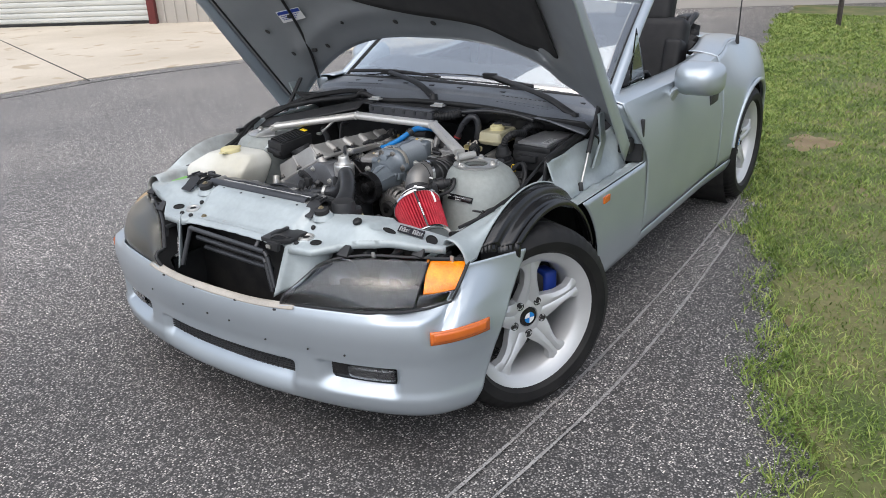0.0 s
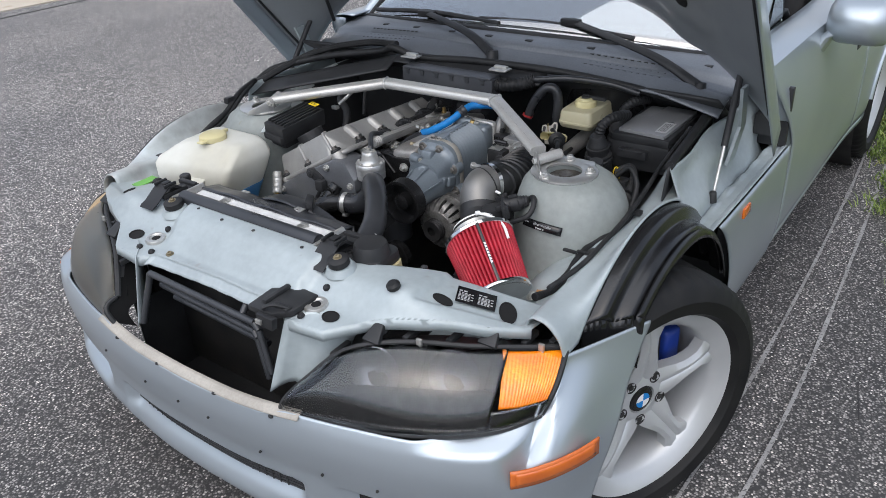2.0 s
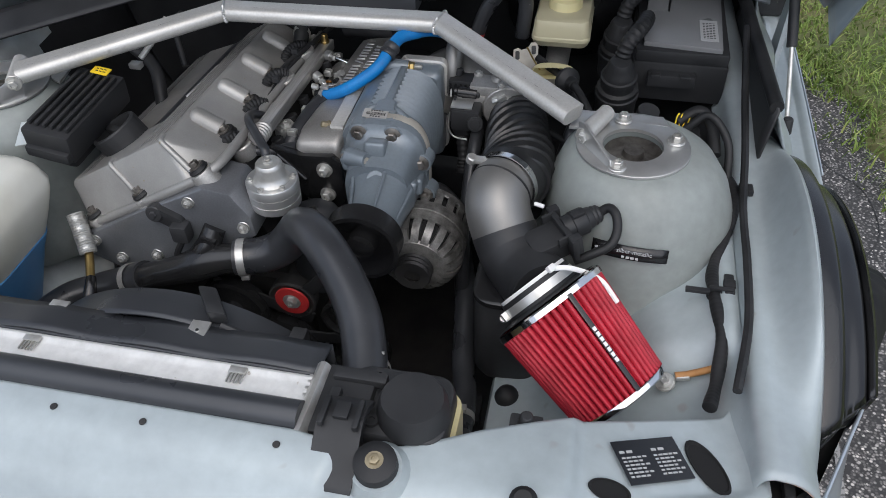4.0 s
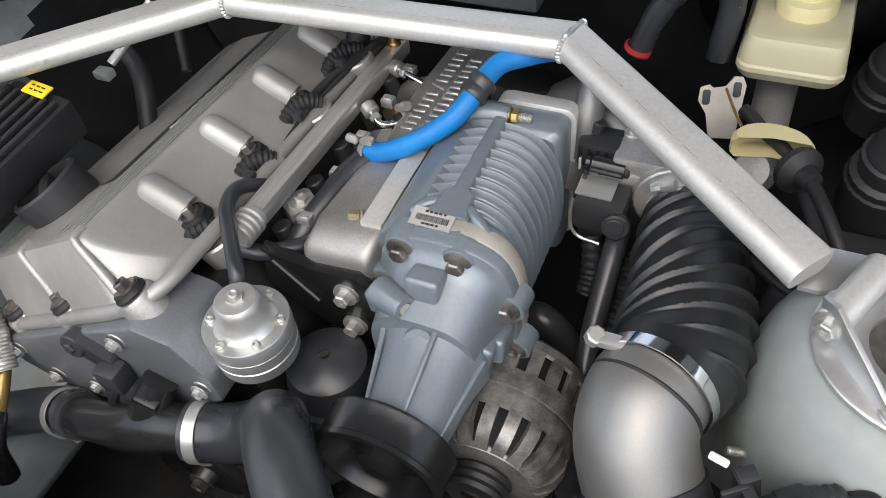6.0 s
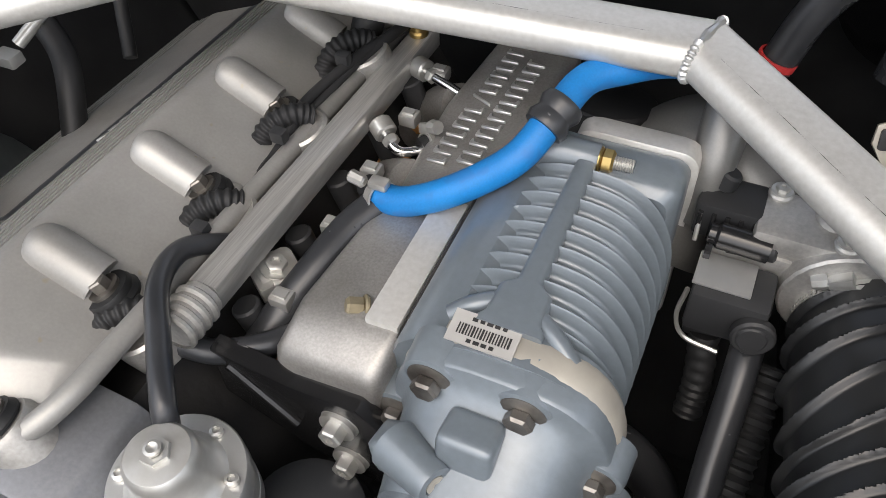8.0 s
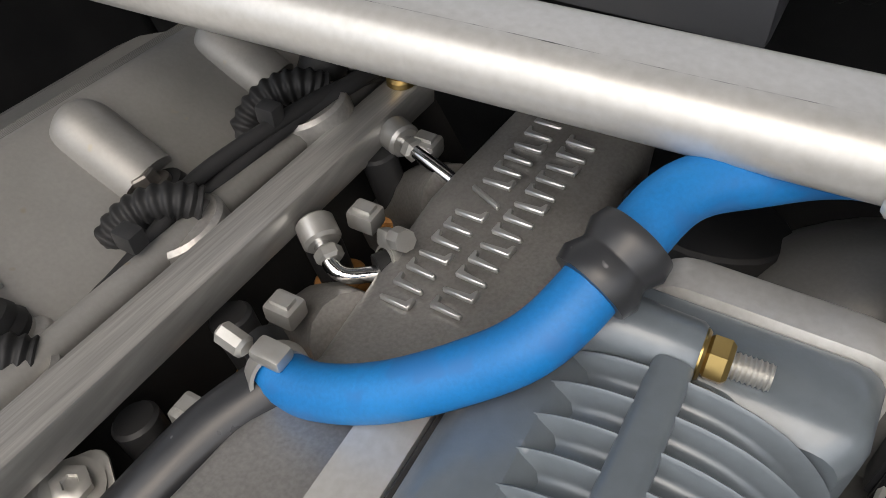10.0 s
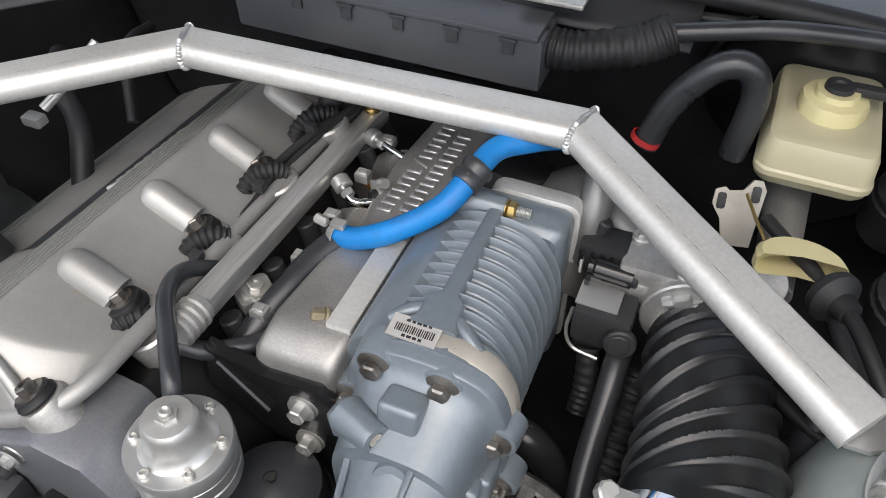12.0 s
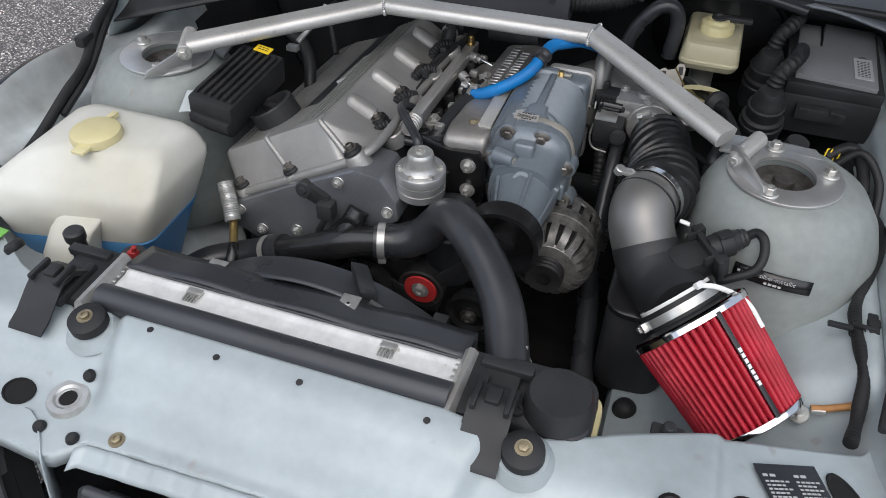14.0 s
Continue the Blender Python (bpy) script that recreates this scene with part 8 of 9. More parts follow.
# belt drive
drive = thing("belt_drive", "black belt drive with a red idler pulley", "belt drive", (0.0, 0.7, 0.45))
bm = B()
im = Matrix.Translation((0.021, 0.704, 0.525)) @ Matrix.Rotation(radians(90), 4, "X")
revolve(bm, [(0.036, -0.02), (0.037, 0.0), (0.034, 0.002), (0.03, -0.001), (0.0, -0.001)], im, 36)
idl = part("idler", bm, M_DARK, drive)
bm = B()
revolve(bm, [(0.0145, -0.0005), (0.0145, 0.003), (0.026, 0.003), (0.027, 0.0), (0.0145, -0.0005)], im, 36)
part("red_hub", bm, M_REDP, idl, "red idler hub")
bm = B()
bolt(bm, (0.021, 0.704, 0.525), (0, -1, 0.1), 0.009, 0.01)
part("bolt", bm, M_STEEL, idl)
for c, r in (((-0.075, 0.69, 0.5), 0.055), ((0.1, 0.71, 0.49), 0.038), ((-0.02, 0.7, 0.4), 0.075), ((0.11, 0.715, 0.4), 0.05)):
    bm = B()
    revolve(bm, [(r, -0.02), (r + 0.002, 0.0), (r * 0.9, 0.002), (r * 0.8, -0.006), (r * 0.3, -0.004), (r * 0.25, 0.006), (0, 0.006)], Matrix.Translation(c) @ Matrix.Rotation(radians(90), 4, "X"), 36)
    pu = part("pulley", bm, M_BLACKG, drive)
    bm = B()
    bolt(bm, V(*c) + V(0, -0.005, 0), (0, -1, 0), 0.009, 0.009)
    part("bolt", bm, M_BOLTB, pu)
bm = B()
for a, b in (((-0.1, 0.7, 0.55), (0.05, 0.705, 0.49)), ((-0.06, 0.7, 0.445), (0.13, 0.715, 0.44)), ((0.05, 0.705, 0.55), (0.11, 0.72, 0.61)), ((-0.12, 0.7, 0.47), (-0.08, 0.7, 0.35))):
    dd = V(*b) - V(*a)
    box(bm, (0, 0, dd.length / 2), (0.004, 0.022, dd.length), 0.001, axis_pose(a, dd))
part("belt", bm, M_RUBBER, drive, "black ribbed belt")

# coolant hoses
ch = thing("coolant_hose", "thick black radiator hose arching over the belt drive", "hose", (0.1, 0.6, 0.6))
bm = B()
sweep(bm, [(-0.045, 0.69, 0.618), (-0.01, 0.7, 0.618), (0.022, 0.708, 0.632), (0.046, 0.706, 0.662), (0.066, 0.692, 0.692), (0.09, 0.668, 0.71), (0.122, 0.636, 0.712), (0.158, 0.597, 0.7), (0.188, 0.553, 0.685), (0.206, 0.508, 0.672), (0.215, 0.475, 0.664)], 0.0265, 28, 8)
part("hose", bm, M_HOSE, ch)
band(ch, (-0.034, 0.692, 0.618), (1, 0.3, 0.0), 0.0262, 0.011, 250)
band(ch, (0.213, 0.492, 0.659), (0.35, -0.8, 0.4), 0.0268, 0.011, 60)
th = thing("thermostat_housing", "glossy black plastic coolant pipe below the timing cover", "coolant pipe", (-0.12, 0.66, 0.6))
bm = B()
sweep(bm, [(-0.035, 0.692, 0.618), (-0.08, 0.688, 0.608), (-0.12, 0.682, 0.592), (-0.17, 0.68, 0.572), (-0.215, 0.685, 0.55)], lambda s: 0.0205 + 0.005 * math.sin(math.pi * min(1, 1.4 * s)) ** 2, 20, 8)
part("pipe", bm, M_BLACKG, th)
bm = B()
sweep(bm, [(-0.1, 0.685, 0.6), (-0.088, 0.695, 0.625), (-0.078, 0.712, 0.65)], lambda s: 0.019 - 0.003 * s, 18, 8)
part("neck", bm, M_BLACKG, th)
bm = B()
prism(bm, [(-0.13, 0.6), (-0.085, 0.6), (-0.068, 0.645), (-0.09, 0.652)], -0.014, 0.014, Matrix.Translation((0, 0.7, 0)) @ Matrix.Rotation(radians(90), 4, "X"), 0.004)
part("mounting_web", bm, M_BLACKG, th)
hl2 = thing("coolant_hose", "black radiator hose running under the washer tank", "hose", (-0.27, 0.6, 0.56))
bm = B()
sweep(bm, [(-0.2, 0.684, 0.557), (-0.245, 0.69, 0.532), (-0.29, 0.68, 0.518), (-0.335, 0.655, 0.51), (-0.37, 0.61, 0.49), (-0.38, 0.56, 0.45)], 0.0245, 22, 8)
part("hose", bm, M_HOSE, hl2)
band(hl2, (-0.228, 0.6865, 0.5425), (1, -0.05, 0.5), 0.0248, 0.01, 250)
lh = thing("lower_hose", "black lower coolant hose beside the alternator", "hose", (0.28, 0.65, 0.45))
bm = B()
sweep(bm, [(0.24, 0.9, 0.52), (0.27, 0.8, 0.49), (0.285, 0.7, 0.46), (0.3, 0.63, 0.45), (0.305, 0.56, 0.46), (0.3, 0.47, 0.47)], 0.017, 16, 8)
sweep(bm, [(0.16, 0.93, 0.56), (0.2, 0.93, 0.58), (0.235, 0.92, 0.54), (0.24, 0.88, 0.5)], 0.016, 14, 8)
part("hose", bm, M_HOSE, lh)
band(lh, (0.303, 0.59, 0.455), (0.1, -1, 0.1), 0.0175, 0.01, 90)

# fan shroud and radiator
shroud = thing("fan_shroud", "black plastic fan shroud behind the radiator", "fan shroud", (-0.05, 0.5, 0.4))
bm = B()
surf(bm, lambda u, v: V(-0.28 + 0.45 * u, 0.452 + 0.05 * v, 0.702 - 0.012 * v - 0.002 * math.sin(20 * u)), 30, 4)
surf(bm, lambda u, v: V(-0.28 + 0.45 * u, 0.452, 0.702 - 0.35 * v), 20, 4)
RC, RR = V(-0.055, 0.0, 0.445), 0.252
def ring_z(x):
    d = RR ** 2 - (x - RC.x) ** 2
    return RC.z + math.sqrt(max(0, d))
surf(bm, lambda u, v: V(RC.x - RR * math.cos(math.pi * u), 0.5 + 0.05 * v, RC.z - 0.004 * v + RR * math.sin(math.pi * u) * (1 - 0.02 * v)), 60, 5)
surf(bm, lambda u, v: V(RC.x - (RR - 0.03 * v) * math.cos(math.pi * u), 0.55 - 0.01 * v, RC.z - 0.004 + (RR * 0.98 - 0.03 * v) * math.sin(math.pi * u)), 60, 2)
surf(bm, lambda u, v: (lambda x: V(x, 0.502, 0.69 + (ring_z(x) - 0.01 - 0.69) * v))(-0.28 + 0.45 * u), 40, 3)
part("shroud", bm, M_SHROUD, shroud, thick=0.003)
bm = B()
prism(bm, [(0.005, 0.0), (0.03, 0.0), (0.06, -0.04), (0.035, -0.04)], 0, 0.02, Matrix.Translation((-0.02, 0.55, 0.69)), 0.004)
sweep(bm, [(0.03, 0.508, 0.69), (0.1, 0.5, 0.665), (0.16, 0.495, 0.62)], 0.006, 8, 6)
box(bm, (0.11, 0.54, 0.642), (0.02, 0.02, 0.03), 0.003, Matrix())
part("rib", bm, M_BLACKP, shroud)
for x in (-0.178, 0.008):
    bm = B()
    box(bm, (x, 0.492, 0.6945), (0.024, 0.03, 0.003), 0.001, Matrix())
    cyl(bm, (x, 0.492, 0.694), (0, 0, 1), 0.004, 0.0025)
    cl = part("spring_clip", bm, M_STEEL, shroud, "bright steel clip")
    bm = B()
    cyl(bm, (x, 0.492, 0.6955), (0, 0, 1), 0.0022, 0.0016, seg=10)
    part("hole", bm, M_DARK, cl)
bm = B()
for k in range(9):
    a0 = 2 * math.pi * k / 9
    loft(bm, [[RC + V(r * math.cos(a0 + da) , 0.52 + dy, r * math.sin(a0 + da)) for da, dy in ((-w, -0.012), (w, 0.012), (w, 0.016), (-w, -0.008))] for r, w in ((0.06, 0.25), (0.15, 0.2), (0.235, 0.17))])
cyl(bm, RC + V(0, 0.5, 0), (0, 1, 0), 0.065, 0.04)
part("fan", bm, M_BLACKP, shroud)

rad = thing("radiator", "aluminium radiator with a black top tube", "radiator", (-0.05, 0.42, 0.35))
bm = B()
box(bm, (-0.053, 0.426, 0.495), (0.452, 0.042, 0.385), 0.004)
part("core", bm, M_ALU, rad)
bm = B()
surf(bm, lambda u, v: V(-0.275 + 0.445 * u, 0.405 + 0.045 * v, 0.6985 + 0.0004 * noise.noise(V(19 * u, 3 * v, 0)) + 0.002 * (v > 0.8)), 70, 10)
part("top_plate", bm, material("chalky_aluminium", (0.74, 0.74, 0.72), (0.6, 0.6, 0.585), 0.55, 0.15, 40, 0.15, 200, 0.1, speck=(0.4, 0.37, 0.32), sscale=90, sat=0.7, grain=0.15), rad, "pale oxidised top plate", thick=-0.002)
for x in (-0.172, 0.083):
    bm = B()
    for k in range(5):
        box(bm, (x - 0.008 + 0.004 * k, 0.43, 0.7025), (0.0016, 0.012, 0.003), 0)
    box(bm, (x, 0.44, 0.703), (0.02, 0.009, 0.004), 0.001)
    part("fin_clip", bm, M_STEEL, rad)
bm = B()
sweep(bm, [(-0.272, 0.394, 0.704), (-0.05, 0.393, 0.705), (0.172, 0.394, 0.704)], 0.0175, 24, 6)
part("top_tube", bm, M_SHROUD, rad, "black plastic top tube")
for x, g in ((-0.29, -1), (0.175, 1)):
    bm = B()
    loft(bm, [[V(x + 0.012 * math.cos(an), 0.42 + dy, 0.66 + 0.03 * math.sin(an) + 0.02) for an in np.linspace(0, 2 * math.pi, 15)[:-1]] for dy in (-0.045, -0.04, 0.04, 0.045)])
    ec = part("end_crimp", bm, M_STEEL, rad, "crimped end")
    for k in range(8):
        bm = B()
        box(bm, (x, 0.387 + 0.0095 * k, 0.692), (0.026, 0.0045, 0.016), 0.001)
        part("crimp_tab", bm, M_STEEL, ec)
    bm = B()
    bx = x + g * 0.045
    box(bm, (bx - g * 0.012, 0.425, 0.685), (0.06, 0.09, 0.035), 0.006)
    box(bm, (bx, 0.455, 0.703), (0.06, 0.014, 0.012), 0.003)
    box(bm, (bx - g * 0.02, 0.4, 0.705), (0.012, 0.07, 0.012), 0.003)
    part("side_tank", bm, M_BLACKP, rad, "black radiator side tank")
    br = thing("radiator_clip", "black plastic clip holding the radiator", "clip", (bx, 0.365, 0.69), "radiator clips")
    bm = B()
    loft(bm, [[V(bx - 0.024, y, z), V(bx + 0.024, y, z), V(bx + 0.024, y - 0.004, z - 0.005), V(bx - 0.024, y - 0.004, z - 0.005)] for y, z in ((0.425, 0.708), (0.405, 0.724), (0.385, 0.725), (0.37, 0.716), (0.345, 0.698), (0.33, 0.692))])
    box(bm, (bx - 0.018, 0.392, 0.727), (0.006, 0.035, 0.008), 0.002)
    box(bm, (bx + 0.018, 0.392, 0.727), (0.006, 0.035, 0.008), 0.002)
    box(bm, (bx, 0.395, 0.727), (0.016, 0.02, 0.006), 0.002)
    part("clip", bm, M_BLACKP, br)

# expansion tank
tank = thing("expansion_tank", "yellowed coolant expansion tank with black cap", "expansion tank", (0.28, 0.43, 0.55))
bm = B()
loft(bm, [[V(0.27 + x * s, 0.435 + y * s, z) for x, y in rounded(0.122, 0.094, 0.022)] for z, s in ((0.5, 0.9), (0.55, 0.98), (0.655, 1.0), (0.668, 0.98))])
part("tank", bm, M_TANKY, tank)
bm = B()
loft(bm, [[V(0.262 + x * s, 0.438 + y * s, z) for x, y in rounded(0.12, 0.09, 0.022)] for z, s in ((0.666, 1.0), (0.67, 1.04), (0.684, 1.02), (0.69, 0.99), (0.692, 0.94))])
revolve(bm, [(0.04, 0.69), (0.0385, 0.7), (0.036, 0.712), (0.033, 0.718), (0.0, 0.72)], Matrix.Translation((0.284, 0.43, 0)), 36, wob=lambda a, h: 1 + 0.008 * math.sin(14 * a))
part("cap", bm, M_BLACKP, tank, "black cap and cover")
bm = B()
cyl(bm, (0.226, 0.441, 0.69), (0, 0, 1), 0.011, 0.007)
box(bm, (0.226, 0.441, 0.6975), (0.02, 0.003, 0.002), 0)
part("bleed_screw", bm, M_BRASS, tank, "brass bleed screw")
for x, y in ((0.243, 0.41), (0.236, 0.468)):
    bm = B()
    revolve(bm, [(0, 0.692), (0.008, 0.692), (0.0075, 0.696), (0.004, 0.696), (0.0035, 0.694), (0, 0.694)], Matrix.Translation((x, y, 0)), 16)
    part("screw_boss", bm, M_BLACKP, tank)

# washer tank
wt = thing("washer_tank", "milky washer fluid tank, half full of blue fluid", "washer tank", (-0.45, 0.64, 0.5))
def wt_sec(z, s, x0, x1, y0, y1, r=0.05):
    return [V((x0 + x1) / 2 + x, (y0 + y1) / 2 + y + 0.02 * math.sin(14 * x) * (y < 0), z) for x, y in rounded(x1 - x0, y1 - y0, r, 6)]
bm = B()
loft(bm, [wt_sec(0.55, 1, -0.575, -0.385, 0.565, 0.712, 0.03), wt_sec(0.575, 1, -0.585, -0.378, 0.56, 0.72, 0.03), wt_sec(0.6, 1, -0.594, -0.366, 0.555, 0.727, 0.03), wt_sec(0.64, 1, -0.603, -0.352, 0.552, 0.737, 0.026), wt_sec(0.672, 1, -0.606, -0.343, 0.556, 0.744, 0.022), wt_sec(0.686, 1, -0.6, -0.343, 0.568, 0.747, 0.02), wt_sec(0.708, 1, -0.572, -0.352, 0.604, 0.742, 0.018), wt_sec(0.722, 1, -0.55, -0.36, 0.616, 0.735, 0.026), wt_sec(0.7275, 1, -0.53, -0.38, 0.628, 0.72, 0.026)])
# moulded pillar that runs down the tank's front
loft(bm, [[V(cx + x, cy + y, z) for x, y in rounded(w, d, 0.022, 5)] for z, cx, cy, w, d in ((0.5, -0.47, 0.53, 0.062, 0.07), (0.56, -0.468, 0.528, 0.064, 0.075), (0.61, -0.464, 0.536, 0.066, 0.075), (0.635, -0.46, 0.552, 0.07, 0.06), (0.65, -0.456, 0.572, 0.072, 0.04))])
part("tank", bm, M_TANK, wt, "milky plastic tank", angle=70)
bm = B()
loft(bm, [wt_sec(0.48, 1, -0.562, -0.405, 0.568, 0.7, 0.03), wt_sec(0.53, 1, -0.572, -0.387, 0.563, 0.708, 0.03), wt_sec(0.57, 1, -0.5845, -0.3765, 0.558, 0.7205, 0.03), wt_sec(0.6, 1, -0.5955, -0.3645, 0.5535, 0.7285, 0.03), wt_sec(0.606, 1, -0.594, -0.367, 0.556, 0.727, 0.03)])
part("fluid_zone", bm, M_FLUID, wt, "blue fluid showing through the plastic")
bm = B()
revolve(bm, [(0.037, 0.726), (0.038, 0.731), (0.036, 0.739), (0.03, 0.743), (0.0, 0.741)], Matrix.Translation((-0.468, 0.651, 0)), 36)
box(bm, (-0.462, 0.612, 0.732), (0.022, 0.026, 0.005), 0.002)
box(bm, (-0.472, 0.69, 0.735), (0.01, 0.03, 0.008), 0.002)
part("cap", bm, M_WASHCAP, wt, "cream snap cap with a lift tab")
pump = thing("washer_pump", "black washer pump with a red plug", "pump", (-0.352, 0.535, 0.6))
bm = B()
cyl(bm, (-0.352, 0.535, 0.585), (0, 0, 1), 0.019, 0.045, 0.018)
part("body", bm, M_BLACKP, pump)
bm = B()
box(bm, (-0.346, 0.53, 0.634), (0.014, 0.012, 0.012), 0.003)
cyl(bm, (-0.345, 0.53, 0.636), (0.2, 0.1, 1), 0.004, 0.012)
part("plug", bm, M_REDP, pump, "red plug")
cp = thing("filler_cap", "small black filler cap by the radiator", "cap", (-0.39, 0.49, 0.67))
bm = B()
cyl(bm, (-0.388, 0.485, 0.64), (0, 0, 1), 0.012, 0.045, 0.011)
revolve(bm, [(0.012, 0.685), (0.014, 0.688), (0.014, 0.7), (0.011, 0.703), (0, 0.703)], Matrix.Translation((-0.388, 0.485, 0)), 20, wob=lambda a, h: 1 + 0.03 * math.sin(10 * a))
part("cap", bm, M_BLACKP, cp)

# engine control box
dme = thing("control_box", "black finned control box with yellow sticker", "control box", (-0.335, 0.84, 0.7))
dm = Matrix.Translation((-0.338, 0.838, 0.742)) @ Matrix.Rotation(radians(-3), 4, "Z") @ Matrix.Rotation(radians(7), 4, "Y") @ Matrix.Rotation(radians(4), 4, "X")
bm = B()
box(bm, (0, 0, -0.01), (0.076, 0.16, 0.048), 0.005, dm)
box(bm, (0, -0.02, -0.04), (0.06, 0.1, 0.03), 0.008, dm)
box(bm, (0, -0.078, -0.022), (0.07, 0.02, 0.018), 0.004, dm)
part("box", bm, M_BLACKP, dme)
for k in range(6):
    bm = B()
    box(bm, (-0.03 + 0.012 * k, 0.0, 0.017), (0.0055, 0.135, 0.007), 0.0022, dm)
    part("fin", bm, M_BLACKP, dme)
bm = B()
box(bm, (0.004, 0.072, 0.0215), (0.028, 0.017, 0.002), 0.0006, dm)
yt = part("sticker", bm, M_YELLOW, dme, "yellow sticker with dark bars")
bm = B()
bars(bm, dm @ Matrix.Translation((0, 0.0, 0.0226)), [(-0.005, 0.075, 3), (-0.004, 0.0695, 3)], 0.003, 0.005, 0.0012, 0.0003)
part("print", bm, M_DARK, yt)
bm = B()
prism(bm, [(0, 0), (0.035, 0.005), (0.035, 0.04), (0.0, 0.038)], 0, 0.0025, Matrix.Translation((-0.405, 0.765, 0.715)) @ Matrix.Rotation(radians(35), 4, "X") @ Matrix.Rotation(radians(-15), 4, "Y"), 0.0006)
tagged(part("mount_tab", bm, M_DUSTY, dme), "torn silver mounting tab")

# tower label
nrm = V(-0.07, -0.88, 0.42).normalized()
lx = V(1, -0.1, 0.0)
lx = (lx - nrm * lx.dot(nrm)).normalized()
tl_m = Matrix.Translation((0.502, 0.744, 0.668)) @ Matrix((lx, nrm.cross(lx), nrm)).transposed().to_4x4()
tlab = thing("paint_code_label", "black label with small white print on the strut tower", "label", (0.502, 0.744, 0.668))
bm = B()
surf(bm, lambda u, v: tl_m @ V(-0.05 + 0.1 * u, -0.0095 + 0.019 * v, 0.004 - 0.012 * (2 * u - 1) ** 2), 12, 2)
part("label", bm, M_BLACKG, tlab, thick=0.0008)
lettering("print", "silber-metallic", 0.0082, tl_m @ Matrix.Translation((0.006, 0.002, 0.005)), M_GREYP, tlab, 0.0003)
bm = B()
bars(bm, tl_m @ Matrix.Translation((0, 0, 0.0048)), [(-0.046, 0.002, 3), (-0.01, -0.006, 4)], 0.005, 0.005, 0.001, 0.0004)
part("bars", bm, M_GREYP, tlab)

# brake fluid reservoir and booster
brk = thing("brake_reservoir", "yellowed translucent brake fluid reservoir", "reservoir", (0.365, 1.23, 0.69))
bm = B()
loft(bm, [[V(0.365 + x * s, 1.231 + y * s, z - 0.015) for x, y in rounded(0.095, 0.138, 0.014)] for z, s in ((0.742, 0.92), (0.747, 0.98), (0.752, 1.0), (0.754, 1.03), (0.759, 1.03), (0.761, 1.0), (0.78, 0.97), (0.787, 0.92), (0.789, 0.85))])
part("tank", bm, material("brake_tank_plastic", (0.52, 0.485, 0.34), (0.44, 0.405, 0.26), 0.3, 0, 8, 0.04, 40), brk)
bm = B()
revolve(bm, [(0.028, 0.786), (0.0285, 0.79), (0.0285, 0.801), (0.027, 0.805), (0.019, 0.807), (0.0175, 0.812), (0.0, 0.812)], Matrix.Translation((0.366, 1.226, -0.017)), 32, wob=lambda a, h: 1 + 0.02 * math.sin(22 * a))
part("cap", bm, M_WASHCAP, brk, "ribbed yellow cap")
bm = B()
revolve(bm, [(0.0, 0.813), (0.0125, 0.813), (0.012, 0.817), (0.006, 0.8175), (0.005, 0.815), (0, 0.815)], Matrix.Translation((0.366, 1.226, -0.017)), 24)
box(bm, (0.398, 1.232, 0.795), (0.045, 0.011, 0.009), 0.003)
part("level_plug", bm, M_BLACKP, brk, "black level sensor plug")
bst = thing("brake_booster", "large round black brake booster", "brake booster", (0.36, 1.25, 0.66))
bm = B()
revolve(bm, [(0.0, -0.02), (0.05, -0.02), (0.07, -0.004), (0.1, 0.004), (0.118, 0.014), (0.12, 0.03), (0.116, 0.05)], Matrix.Translation((0.372, 1.325, 0.705)) @ Matrix.Rotation(radians(-72), 4, "X"), 48)
part("shell", bm, M_BLACKG, bst)
bm = B()
revolve(bm, [(0.119, 0.024), (0.1235, 0.024), (0.1235, 0.03), (0.119, 0.03)], Matrix.Translation((0.372, 1.325, 0.705)) @ Matrix.Rotation(radians(-72), 4, "X"), 56)
part("rolled_edge", bm, M_BLACKP, bst, "rolled steel edge")
mc = thing("master_cylinder", "cast master cylinder below the reservoir", "brake cylinder", (0.35, 1.1, 0.66))
bm = B()
cyl(bm, (0.36, 1.29, 0.68), (0, -1, -0.05), 0.022, 0.2, 0.018)
cyl(bm, (0.352, 1.09, 0.68), (0.2, -0.6, 0.6), 0.018, 0.012)
part("body", bm, M_CAST, mc)
bm = B()
sweep(bm, [(0.39, 1.1, 0.7), (0.41, 1.02, 0.715), (0.425, 0.97, 0.705), (0.41, 0.945, 0.69), (0.37, 0.97, 0.69)], 0.0055, 10, 8)
part("pipe", bm, M_RUBBER, mc)
bm = B()
sweep(bm, [(0.335, 1.1, 0.742), (0.358, 1.078, 0.738), (0.381, 1.057, 0.733), (0.412, 1.0, 0.715), (0.424, 0.965, 0.695), (0.42, 0.945, 0.675)], 0.006, 12, 8)
part("fluid_hose", bm, M_RUBBER, mc, "thin black rubber hose")
sh = thing("breather_hose", "short grey rubber hose beside the intake boot", "hose", (0.395, 0.94, 0.66))
bm = B()
sweep(bm, [(0.41, 0.972, 0.705), (0.404, 0.958, 0.69), (0.396, 0.942, 0.66), (0.388, 0.925, 0.62), (0.385, 0.91, 0.57)], 0.0125, 14, 8)
part("sleeve", bm, M_HOSE, sh)
bk2 = thing("cable_bracket", "pressed steel throttle cable bracket", "bracket", (0.29, 1.1, 0.72))
bm = B()
bk_m = Matrix.Translation((0.312, 1.13, 0.735)) @ Matrix.Rotation(radians(12), 4, "Z") @ Matrix.Rotation(radians(62), 4, "X")
